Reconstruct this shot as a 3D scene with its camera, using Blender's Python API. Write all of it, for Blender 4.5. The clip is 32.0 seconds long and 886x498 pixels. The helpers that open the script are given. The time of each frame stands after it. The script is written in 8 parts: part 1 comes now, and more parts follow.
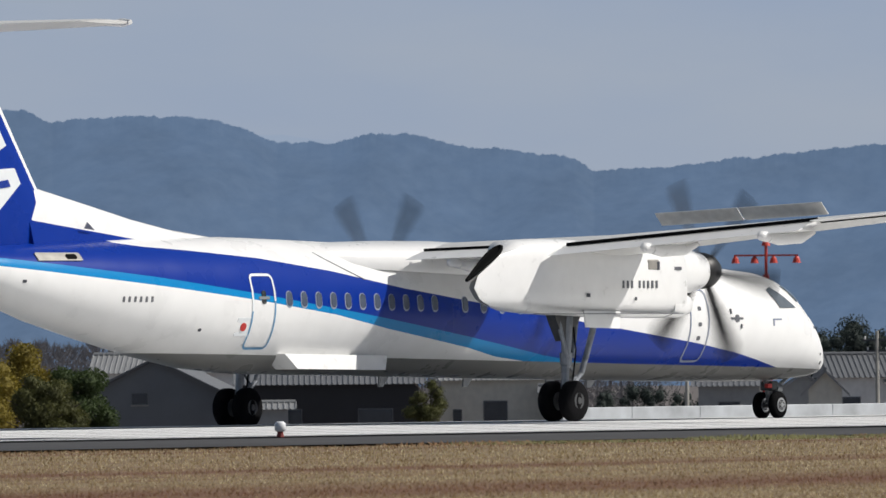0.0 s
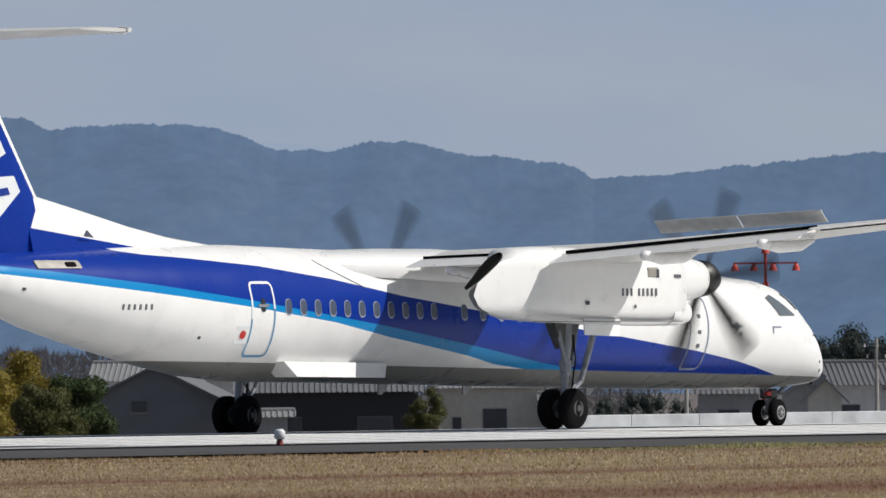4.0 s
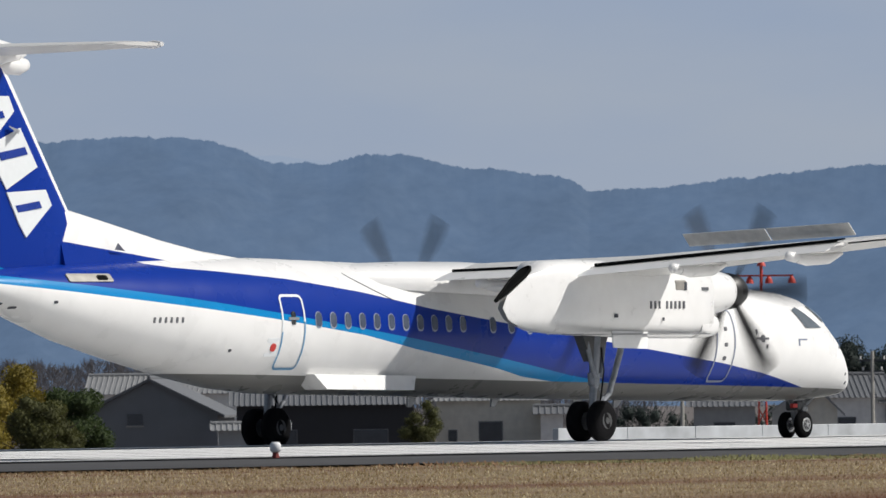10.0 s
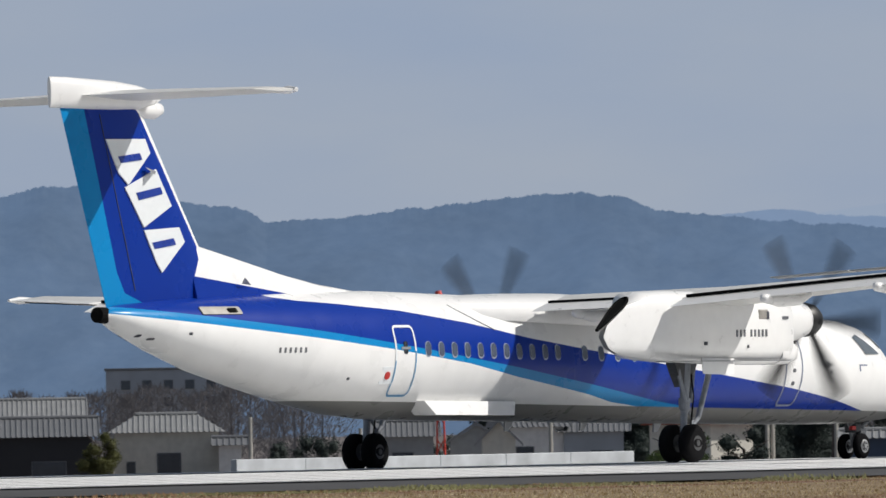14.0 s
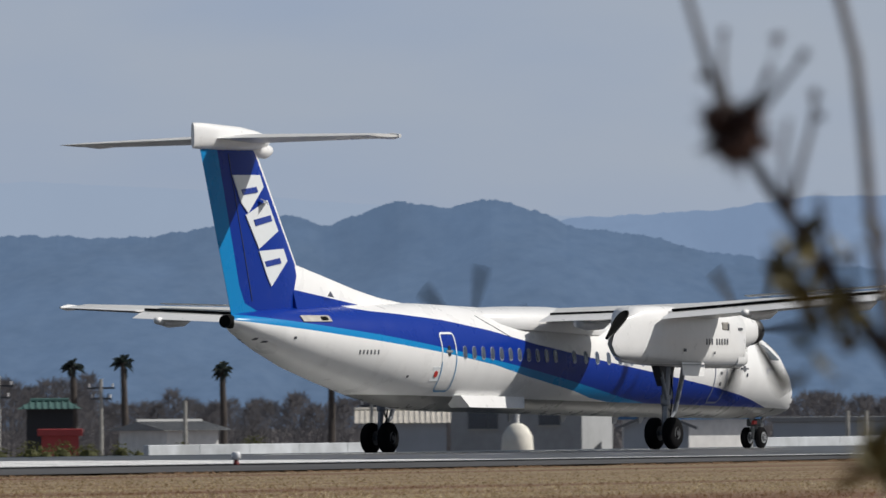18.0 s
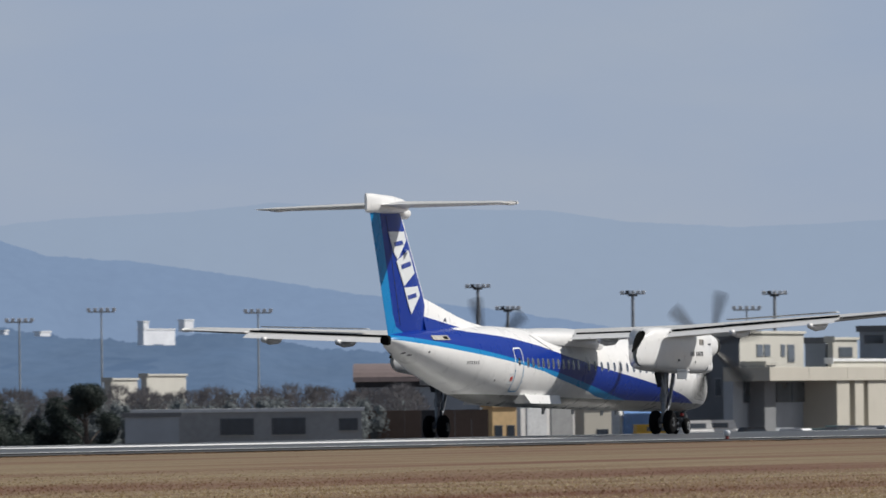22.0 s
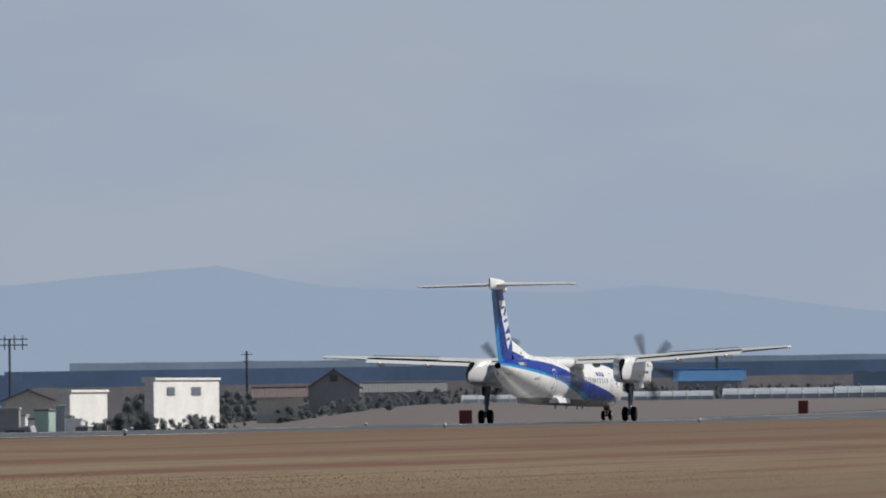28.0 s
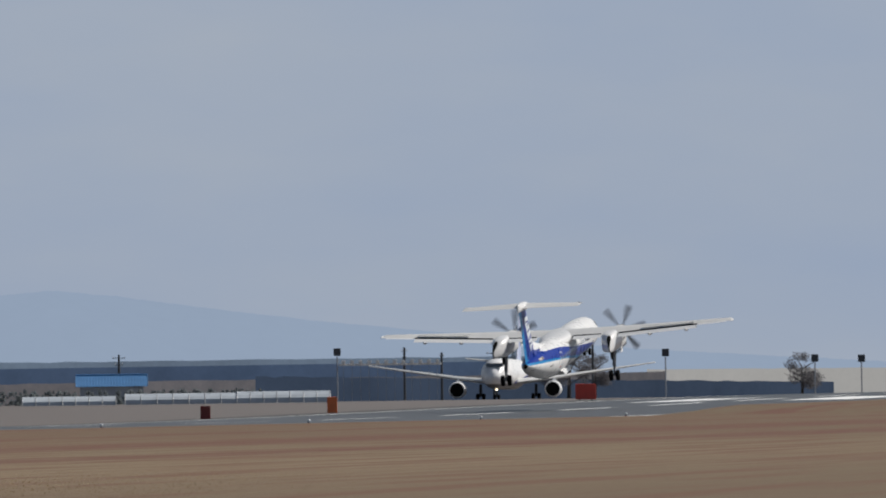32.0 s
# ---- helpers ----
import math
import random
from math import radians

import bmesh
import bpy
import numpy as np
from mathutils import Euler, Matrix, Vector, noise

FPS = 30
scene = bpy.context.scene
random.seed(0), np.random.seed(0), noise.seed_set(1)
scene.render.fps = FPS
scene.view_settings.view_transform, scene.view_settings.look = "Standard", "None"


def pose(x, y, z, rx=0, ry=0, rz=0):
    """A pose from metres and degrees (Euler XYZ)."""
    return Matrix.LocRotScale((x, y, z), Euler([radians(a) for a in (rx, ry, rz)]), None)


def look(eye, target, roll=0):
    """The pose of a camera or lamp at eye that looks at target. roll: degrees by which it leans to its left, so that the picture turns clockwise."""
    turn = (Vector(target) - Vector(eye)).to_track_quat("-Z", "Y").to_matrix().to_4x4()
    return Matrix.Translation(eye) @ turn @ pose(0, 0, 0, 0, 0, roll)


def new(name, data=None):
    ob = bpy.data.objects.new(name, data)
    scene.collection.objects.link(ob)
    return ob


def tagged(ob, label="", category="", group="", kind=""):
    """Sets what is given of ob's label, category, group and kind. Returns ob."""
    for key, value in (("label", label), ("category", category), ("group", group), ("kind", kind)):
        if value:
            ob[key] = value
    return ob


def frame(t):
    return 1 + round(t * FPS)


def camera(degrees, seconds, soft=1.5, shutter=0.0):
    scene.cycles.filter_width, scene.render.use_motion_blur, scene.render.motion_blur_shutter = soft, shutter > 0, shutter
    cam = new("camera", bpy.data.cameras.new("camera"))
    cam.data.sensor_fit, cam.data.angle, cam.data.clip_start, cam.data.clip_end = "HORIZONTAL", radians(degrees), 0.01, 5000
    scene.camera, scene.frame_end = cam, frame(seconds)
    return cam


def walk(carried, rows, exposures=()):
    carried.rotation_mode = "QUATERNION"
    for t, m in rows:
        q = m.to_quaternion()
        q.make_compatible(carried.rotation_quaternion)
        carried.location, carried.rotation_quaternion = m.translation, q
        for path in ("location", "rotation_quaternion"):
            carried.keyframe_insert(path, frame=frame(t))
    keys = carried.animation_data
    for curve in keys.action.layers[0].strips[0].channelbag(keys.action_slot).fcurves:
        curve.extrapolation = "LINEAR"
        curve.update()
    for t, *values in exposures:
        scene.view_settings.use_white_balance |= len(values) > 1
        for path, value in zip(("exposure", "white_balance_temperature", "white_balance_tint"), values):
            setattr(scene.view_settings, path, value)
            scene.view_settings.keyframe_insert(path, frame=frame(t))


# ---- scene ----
cam = camera(4.7482, 32.0, soft=1.5, shutter=0.2)

EYE_Z = 1.146      # eye height over the runway
LANE_Y = 139.17     # runway centre line; the runway runs along +x

# seconds, bearing from +x towards +y, tilt, lean (degrees)
PAN = [
    (0, 37.111, 0.652, -0.57), (0.5, 37.115, 0.657, -0.50), (1, 37.116, 0.657, -0.56), (1.5, 37.117, 0.664, -0.56),
    (2, 37.111, 0.668, -0.60), (2.5, 37.112, 0.670, -0.56), (3, 37.111, 0.676, -0.57), (3.5, 37.110, 0.686, -0.57),
    (5.5, 37.097, 0.707, -0.59), (6, 37.093, 0.711, -0.57), (6.5, 37.089, 0.710, -0.58), (7, 37.092, 0.709, -0.57),
    (7.5, 37.092, 0.718, -0.58), (8, 37.094, 0.730, -0.60), (8.5, 37.099, 0.745, -0.60), (9, 37.101, 0.754, -0.61),
    (9.5, 37.101, 0.760, -0.58), (10, 37.084, 0.762, -0.62), (10.5, 37.066, 0.776, -0.65), (11, 36.899, 0.785, -0.64),
    (11.5, 36.665, 0.818, -0.69), (12, 36.432, 0.930, -0.70), (12.5, 36.277, 0.956, -0.87), (13, 36.162, 0.931, -0.91),
    (13.5, 35.689, 0.916, -0.85), (14, 35.351, 0.904, -0.97), (14.5, 34.792, 0.887, -0.86), (16.5, 31.687, 0.841, -0.78),
    (17, 30.925, 0.850, -0.53), (17.5, 29.983, 0.853, -0.63), (18, 29.061, 0.863, -0.42), (18.5, 28.160, 0.870, -0.63),
    (19, 27.355, 0.890, -0.58), (19.5, 26.426, 0.887, -0.63), (20, 25.478, 0.888, -1.03), (20.5, 24.690, 0.877, -0.63),
    (21, 23.597, 0.866, -0.84), (21.5, 22.421, 0.843, -0.62), (22, 21.574, 0.843, -0.68), (22.5, 20.885, 0.834, -0.67),
    (23, 20.121, 0.841, -0.77), (23.5, 19.109, 0.798, -0.63), (24, 18.096, 0.765, -0.37), (24.5, 17.299, 0.734, -0.75),
    (25, 16.892, 0.745, -0.48), (25.5, 15.886, 0.705, -0.68), (26, 14.918, 0.736, -0.58), (26.5, 14.483, 0.719, -0.63),
    (28.5, 12.693, 0.869, -0.63), (29, 12.233, 0.867, -0.60), (29.5, 11.883, 0.869, -0.62), (30, 11.395, 0.867, -0.56),
    (30.5, 10.909, 0.858, -0.63), (31, 10.580, 0.853, -0.41), (31.5, 10.132, 0.830, -0.63), (32, 9.985, 0.825, -0.75)]


def heading(bearing, tilt):
    b, e = radians(bearing), radians(tilt)
    return Vector((math.cos(b) * math.cos(e), math.sin(b) * math.cos(e), math.sin(e)))


EYE = Vector((0, 0, EYE_Z))
walk(cam, [(t, look(EYE, EYE + 100 * heading(b, e), lean)) for t, b, e, lean in PAN],
     exposures=[(0, 0.0), (18, 0.0), (19, 0.05), (20, 0.13), (21, 0.15), (22, 0.05), (23, 0.06), (24, 0.06), (26, 0.06), (28.5, 0.0), (32, 0.0)])
cam.data.dof.use_dof = True
cam.data.dof.focus_distance = 240
cam.data.dof.aperture_fstop = 11

# ---- light ----
SUN_DIR = Vector((-0.77, 1.0, -1.2)).normalized()
world = bpy.data.worlds.new("sky")
scene.world = world
world.use_nodes = True
wn, wl = world.node_tree.nodes, world.node_tree.links
wn.clear()
w_out = wn.new("ShaderNodeOutputWorld")
w_bg = wn.new("ShaderNodeBackground")
w_sky = wn.new("ShaderNodeTexSky")
w_sky.sky_type = "NISHITA"
w_sky.sun_disc = False
w_sky.sun_elevation = math.asin(-SUN_DIR.z)
w_sky.sun_rotation = math.atan2(-SUN_DIR.x, -SUN_DIR.y)
w_sky.dust_density = 2.0
w_sky.air_density = 1.2
w_co = wn.new("ShaderNodeTexCoord")
w_map = wn.new("ShaderNodeMapping")
w_map.inputs["Scale"].default_value = (9, 9, 30)
w_noise = wn.new("ShaderNodeTexNoise")
w_noise.inputs["Scale"].default_value = 1.6
w_noise.inputs["Detail"].default_value = 6
w_ramp = wn.new("ShaderNodeValToRGB")
w_ramp.color_ramp.elements[0].position, w_ramp.color_ramp.elements[1].position = 0.35, 0.68
w_ramp.color_ramp.elements[0].color = (3.25, 4.0, 5.35, 1)
w_ramp.color_ramp.elements[1].color = (3.88, 4.42, 5.3, 1)
w_mix = wn.new("ShaderNodeMixRGB")
w_sep = wn.new("ShaderNodeSeparateXYZ")
w_fade = wn.new("ShaderNodeMapRange")
w_fade.inputs[1].default_value, w_fade.inputs[2].default_value = 0.05, 0.2
w_fade.inputs[3].default_value, w_fade.inputs[4].default_value = 0.9, 0.05
wl.new(w_co.outputs["Generated"], w_sep.inputs[0])
wl.new(w_sep.outputs[2], w_fade.inputs[0])
wl.new(w_fade.outputs[0], w_mix.inputs[0])
w_bg.inputs["Strength"].default_value = 0.1
wl.new(w_co.outputs["Generated"], w_map.inputs["Vector"])
wl.new(w_map.outputs[0], w_noise.inputs["Vector"])
wl.new(w_noise.outputs[0], w_ramp.inputs[0])
w_dim = wn.new("ShaderNodeMixRGB")
w_dim.blend_type = "MULTIPLY"
w_dim.inputs[0].default_value = 1.0
w_dim.inputs[2].default_value = (0.4, 0.4, 0.4, 1)
wl.new(w_sky.outputs[0], w_dim.inputs[1])
wl.new(w_dim.outputs[0], w_mix.inputs[1])
wl.new(w_ramp.outputs[0], w_mix.inputs[2])
wl.new(w_mix.outputs[0], w_bg.inputs["Color"])
wl.new(w_bg.outputs[0], w_out.inputs["Surface"])

sun = new("sun", bpy.data.lights.new("sun", "SUN"))
sun.data.energy = 4.15
sun.data.angle = radians(0.6)
sun.data.color = (1.0, 0.96, 0.9)
sun.matrix_world = look((0, -300, 300), Vector((0, -300, 300)) + SUN_DIR)


# ---- materials ----
def material(name, colour, rough=0.6, metal=0.0, vary=0.15, grain=8.0, bump=0.0, coat=0.0, second=None):
    """A surface with two scales of variation; second: another colour that the large patches turn to."""
    m = bpy.data.materials.new(name)
    m.use_nodes = True
    n, l = m.node_tree.nodes, m.node_tree.links
    b = n["Principled BSDF"]
    b.inputs["Metallic"].default_value = metal
    b.inputs["Coat Weight"].default_value = coat
    co = n.new("ShaderNodeTexCoord")
    big, fine = n.new("ShaderNodeTexNoise"), n.new("ShaderNodeTexNoise")
    big.inputs["Scale"].default_value, fine.inputs["Scale"].default_value = grain * 0.12, grain
    big.inputs["Detail"].default_value, fine.inputs["Detail"].default_value = 5, 4
    for x in (big, fine):
        l.new(co.outputs["Object"], x.inputs["Vector"])
    add = n.new("ShaderNodeMath")
    add.operation = "ADD"
    l.new(big.outputs[0], add.inputs[0])
    l.new(fine.outputs[0], add.inputs[1])
    ramp = n.new("ShaderNodeValToRGB")
    e = ramp.color_ramp.elements
    other = second or colour
    e[0].color = (*[c * (1 - vary) for c in colour], 1)
    e[1].color = (*[min(1, c * (1 + vary)) for c in other], 1)
    half = n.new("ShaderNodeMapRange")
    half.inputs[1].default_value, half.inputs[2].default_value = 0.7, 1.3
    l.new(add.outputs[0], half.inputs[0])
    l.new(half.outputs[0], ramp.inputs[0])
    l.new(ramp.outputs[0], b.inputs["Base Color"])
    r = n.new("ShaderNodeMapRange")
    r.inputs[3].default_value, r.inputs[4].default_value = max(0.02, rough - 0.08), min(1, rough + 0.08)
    l.new(fine.outputs[0], r.inputs[0])
    l.new(r.outputs[0], b.inputs["Roughness"])
    if bump:
        bp = n.new("ShaderNodeBump")
        bp.inputs["Strength"].default_value, bp.inputs["Distance"].default_value = 0.5, bump
        l.new(add.outputs[0], bp.inputs["Height"])
        l.new(bp.outputs[0], b.inputs["Normal"])
    return m


def glow(name, colour, strength):
    m = bpy.data.materials.new(name)
    m.use_nodes = True
    b = m.node_tree.nodes["Principled BSDF"]
    b.inputs["Base Color"].default_value = (*colour, 1)
    b.inputs["Emission Color"].default_value = (*colour, 1)
    b.inputs["Emission Strength"].default_value = strength
    return m


WHITE = (0.81, 0.81, 0.805)
BLUE = (0.003, 0.03, 0.27)
LIGHT_BLUE = (0.004, 0.22, 0.52)
GREY = (0.2, 0.2, 0.195)

white_paint = material("white_paint", WHITE, 0.3, vary=0.04, grain=3, coat=0.2)
blue_paint = material("blue_paint", BLUE, 0.28, vary=0.05, grain=3, coat=0.3)
plate_metal = material("plate_metal", (0.3, 0.285, 0.26), 0.5, metal=0.2, vary=0.2, grain=6)
bare_metal = material("bare_metal", (0.5, 0.5, 0.5), 0.35, metal=0.9, vary=0.1, grain=10)
dull_metal = material("dull_metal", (0.28, 0.29, 0.30), 0.5, metal=0.5, vary=0.2, grain=12)
wing_grey = material("wing_grey", (0.62, 0.62, 0.61), 0.4, vary=0.08, grain=4)
dull_white = material("dull_white", (0.62, 0.62, 0.61), 0.5, vary=0.15, grain=5)
# black for soot, and for the painted dark of openings and gaps
black_soot_shade = material("black_soot_shade", (0.006, 0.006, 0.006), 0.95, vary=0.3, grain=10)
leg_metal = material("leg_metal", (0.2, 0.215, 0.24), 0.4, metal=0.6, vary=0.25, grain=9)
dark_gear = material("dark_gear", (0.06, 0.062, 0.065), 0.5, metal=0.3, vary=0.3, grain=12)
rubber = material("rubber", (0.007, 0.007, 0.008), 0.95, vary=0.3, grain=20)
blade_black = material("blade_black", (0.012, 0.012, 0.013), 0.45, vary=0.2, grain=6)
window_glass = material("window_glass", (0.03, 0.035, 0.04), 0.08, vary=0.1, grain=4, coat=0.6)
outline_white = material("outline_white", (0.75, 0.78, 0.8), 0.4, vary=0.03)
window_rim = material("window_rim", (0.3, 0.34, 0.42), 0.4, vary=0.05)
cockpit_glass = material("cockpit_glass", (0.13, 0.15, 0.17), 0.1, vary=0.15, grain=3, coat=0.6)
cabin_pane = material("cabin_pane", (0.075, 0.095, 0.14), 0.12, vary=0.2, grain=3, coat=0.5)
outline_blue = material("outline_blue", (0.12, 0.3, 0.5), 0.4, vary=0.05)
letter_grey = material("letter_grey", (0.11, 0.115, 0.13), 0.5, vary=0.1)
mark_dark = material("mark_dark", (0.04, 0.045, 0.06), 0.5, vary=0.1)
door_line = material("door_line", (0.2, 0.23, 0.32), 0.5, vary=0.05)
red_paint = material("red_paint", (0.5, 0.03, 0.025), 0.5, vary=0.15, grain=6)
for dull in (black_soot_shade, rubber):
    dull.node_tree.nodes["Principled BSDF"].inputs["Specular IOR Level"].default_value = 0.08


def nodes_of(m):
    return m.node_tree.nodes, m.node_tree.links


def curve_node(m, source, points, low, high, vlow, vhigh):
    """value(x) by straight pieces through points."""
    n, l = nodes_of(m)
    a = n.new("ShaderNodeMapRange")
    a.inputs[1].default_value, a.inputs[2].default_value = low, high
    l.new(source, a.inputs[0])
    c = n.new("ShaderNodeFloatCurve")
    cv = c.mapping.curves[0]
    pts = [((x - low) / (high - low), (v - vlow) / (vhigh - vlow)) for x, v in points]
    cv.points[0].location, cv.points[1].location = pts[0], pts[-1]
    for p in pts[1:-1]:
        cv.points.new(*p)
    for p in cv.points:
        p.handle_type = "VECTOR"
    c.mapping.update()
    l.new(a.outputs[0], c.inputs["Value"])
    b = n.new("ShaderNodeMapRange")
    b.inputs[3].default_value, b.inputs[4].default_value = vlow, vhigh
    l.new(c.outputs[0], b.inputs[0])
    return b.outputs[0]


def math_node(m, op, a, b):
    n, l = nodes_of(m)
    x = n.new("ShaderNodeMath")
    x.operation = op
    for i, v in enumerate((a, b)):
        if isinstance(v, (int, float)):
            x.inputs[i].default_value = v
        else:
            l.new(v, x.inputs[i])
    return x.outputs[0]


def painted(name, layers, rough=0.27):
    """White paint with coloured fields: layers(m, x, z) gives (mask, colour) in order of painting."""
    m = bpy.data.materials.new(name)
    m.use_nodes = True
    n, l = nodes_of(m)
    b = n["Principled BSDF"]
    b.inputs["Specular IOR Level"].default_value = 0.16
    co = n.new("ShaderNodeTexCoord")
    sep = n.new("ShaderNodeSeparateXYZ")
    l.new(co.outputs["Object"], sep.inputs[0])
    noise_n = n.new("ShaderNodeTexNoise")
    noise_n.inputs["Scale"].default_value, noise_n.inputs["Detail"].default_value = 1.4, 7
    l.new(co.outputs["Object"], noise_n.inputs["Vector"])
    base = n.new("ShaderNodeValToRGB")
    base.color_ramp.elements[0].position, base.color_ramp.elements[1].position = 0.3, 0.7
    base.color_ramp.elements[0].color = (0.76, 0.76, 0.755, 1)
    base.color_ramp.elements[1].color = (0.82, 0.82, 0.815, 1)
    l.new(noise_n.outputs[0], base.inputs[0])
    now = base.outputs[0]
    for mask, colour in layers(m, sep.outputs[0], sep.outputs[2]):
        mix = n.new("ShaderNodeMixRGB")
        l.new(mask, mix.inputs[0])
        l.new(now, mix.inputs[1])
        mix.inputs[2].default_value = (*colour, 1)
        now = mix.outputs[0]
    l.new(now, b.inputs["Base Color"])
    r = n.new("ShaderNodeMapRange")
    r.inputs[3].default_value, r.inputs[4].default_value = rough - 0.06, rough + 0.1
    l.new(noise_n.outputs[0], r.inputs[0])
    l.new(r.outputs[0], b.inputs["Roughness"])
    return m


def body_layers(m, x, z):
    top = curve_node(m, x, [(-18, 5.5), (-10.6, 5.5), (-10.0, 3.86), (-9.3, 3.77), (-8, 3.69), (-5.9, 3.53), (-3.6, 3.26), (-1.3, 2.9),
                            (2.5, 2.44), (6.5, 2.01), (9.5, 1.68), (11.2, 1.45), (12.7, 1.2), (18, 0.4)], -18, 18, 0, 6)
    mid = curve_node(m, x, [(-18, 3.9), (-12.2, 3.39), (-9.45, 3.13), (-6.5, 2.8), (-3.7, 2.47), (-1.8, 2.24), (1.2, 1.84), (4.0, 1.45), (18, 0)], -18, 18, 0, 6)
    low = curve_node(m, x, [(-18, 3.74), (-14.8, 3.44), (-12.6, 3.25), (-9.5, 2.96), (-6.5, 2.66), (-3.7, 2.34), (-1.8, 2.03), (1.2, 1.62), (2.3, 1.43), (18, 0)], -18, 18, 0, 6)
    belly = math_node(m, "SUBTRACT", 1.39, math_node(m, "MULTIPLY", x, 0.0195))
    below = math_node(m, "LESS_THAN", z, top)
    yield math_node(m, "MULTIPLY", below, math_node(m, "GREATER_THAN", z, low)), LIGHT_BLUE
    yield math_node(m, "MULTIPLY", below, math_node(m, "GREATER_THAN", z, mid)), BLUE
    yield math_node(m, "LESS_THAN", z, belly), GREY


def fin_layers(m, x, z):
    yield math_node(m, "GREATER_THAN", z, -10), BLUE
    edge = math_node(m, "ADD", math_node(m, "MULTIPLY", math_node(m, "SUBTRACT", 7.86, z), 0.679), -13.91 - 0.2)
    yield math_node(m, "MULTIPLY", math_node(m, "GREATER_THAN", x, edge), math_node(m, "GREATER_THAN", z, 4.75)), WHITE
    rear = curve_node(m, z, [(3, -13.2), (3.72, -14.1), (3.95, -14.75), (4.4, -15.0), (8.2, -16.12)], 3, 8.2, -18, -12)
    yield math_node(m, "LESS_THAN", x, rear), LIGHT_BLUE


def fillet_layers(m, x, z):
    line = math_node(m, "ADD", math_node(m, "MULTIPLY", math_node(m, "SUBTRACT", x, -8.1), -0.112), 3.84)
    yield math_node(m, "LESS_THAN", z, line), BLUE


body_paint = painted("body_paint", body_layers)
fin_paint = painted("fin_paint", fin_layers)
fillet_paint = painted("fillet_paint", fillet_layers)


# ---- mesh helpers ----
def part(name, bm, mat, parent=None, label=""):
    """Links a bmesh as one mesh object, under a thing or a part if one is given."""
    me = bpy.data.meshes.new(name)
    bmesh.ops.recalc_face_normals(bm, faces=bm.faces)
    bm.to_mesh(me)
    bm.free()
    me.materials.append(mat)
    ob = new(name, me)
    if parent:
        ob.parent = parent
    if label:
        ob["label"] = label
    return ob


def smooth(ob, angle=40):
    ob.data.shade_smooth()
    ob.data.set_sharp_from_angle(angle=radians(angle))
    return ob


def loft(rings, cap=True):
    bm = bmesh.new()
    vs = [[bm.verts.new(p) for p in ring] for ring in rings]
    n = len(vs[0])
    for a, b in zip(vs, vs[1:]):
        for i in range(n):
            bm.faces.new((a[i], a[(i + 1) % n], b[(i + 1) % n], b[i]))
    if cap:
        bm.faces.new(vs[0][::-1])
        bm.faces.new(vs[-1])
    return bm


def box(x0, x1, y0, y1, z0, z1, bevel=0.0, bm=None):
    own = bm is None
    bm = bm or bmesh.new()
    vs = [bm.verts.new((x, y, z)) for x in (x0, x1) for y in (y0, y1) for z in (z0, z1)]
    fs = [bm.faces.new([vs[i] for i in f]) for f in ((0, 1, 3, 2), (4, 6, 7, 5), (0, 4, 5, 1), (2, 3, 7, 6), (0, 2, 6, 4), (1, 5, 7, 3))]
    if bevel:
        es = list({e for f in fs for e in f.edges})
        bmesh.ops.bevel(bm, geom=es, offset=bevel, segments=2, affect="EDGES", profile=0.5)
    return bm


def tube(points, radii, n=10, bm=None):
    """A round bar through points."""
    bm = bm or bmesh.new()
    points = [Vector(p) for p in points]
    if isinstance(radii, (int, float)):
        radii = [radii] * len(points)
    last = None
    for i, p in enumerate(points):
        d = (points[min(i + 1, len(points) - 1)] - points[max(i - 1, 0)]).normalized()
        u = d.orthogonal().normalized() if abs(d.z) > 0.95 else d.cross(Vector((0, 0, 1))).normalized()
        v = d.cross(u)
        ring = [bm.verts.new(p + radii[i] * (math.cos(a) * u + math.sin(a) * v)) for a in (2 * math.pi * k / n for k in range(n))]
        if last:
            for k in range(n):
                bm.faces.new((last[k], last[(k + 1) % n], ring[(k + 1) % n], ring[k]))
        else:
            bm.faces.new(ring[::-1])
        last = ring
    bm.faces.new(last)
    return bm


def plate(outline, depth):
    """A flat slab from a closed outline of points, thickened by the vector depth."""
    bm = bmesh.new()
    depth = Vector(depth)
    a = [bm.verts.new(Vector(p)) for p in outline]
    b = [bm.verts.new(Vector(p) + depth) for p in outline]
    n = len(a)
    bm.faces.new(a)
    bm.faces.new(b[::-1])
    for i in range(n):
        bm.faces.new((a[i], b[i], b[(i + 1) % n], a[(i + 1) % n]))
    return bm


def thing(name, label, category, m=None, group="", kind=""):
    ob = new(name)
    tagged(ob, label, category, group, kind)
    if m is not None:
        ob.matrix_world = m
    return ob


def lerp_table(table, x):
    """Row of a table (first column falling or rising) at x."""
    t = sorted(table)
    if x <= t[0][0]:
        return t[0][1:]
    for a, b in zip(t, t[1:]):
        if x <= b[0]:
            f = (x - a[0]) / (b[0] - a[0])
            return tuple(p + f * (q - p) for p, q in zip(a[1:], b[1:]))
    return t[-1][1:]


# ---- the ground ----
def ease(a, b, x):
    t = min(1, max(0, (x - a) / (b - a)))
    return t * t * (3 - 2 * t)


def ground_z(x, y):
    away = math.degrees(math.atan2(y, max(x, 1e-3)))
    low = ease(13, 15.5, away) * ease(172, 205, y)
    rise = 1.8 * ease(700, 1150, x) * (1 - low)
    crown = 0.012 * min(max(y - LANE_Y - 5.5, 0), 25)
    return rise - 3.6 * low - crown


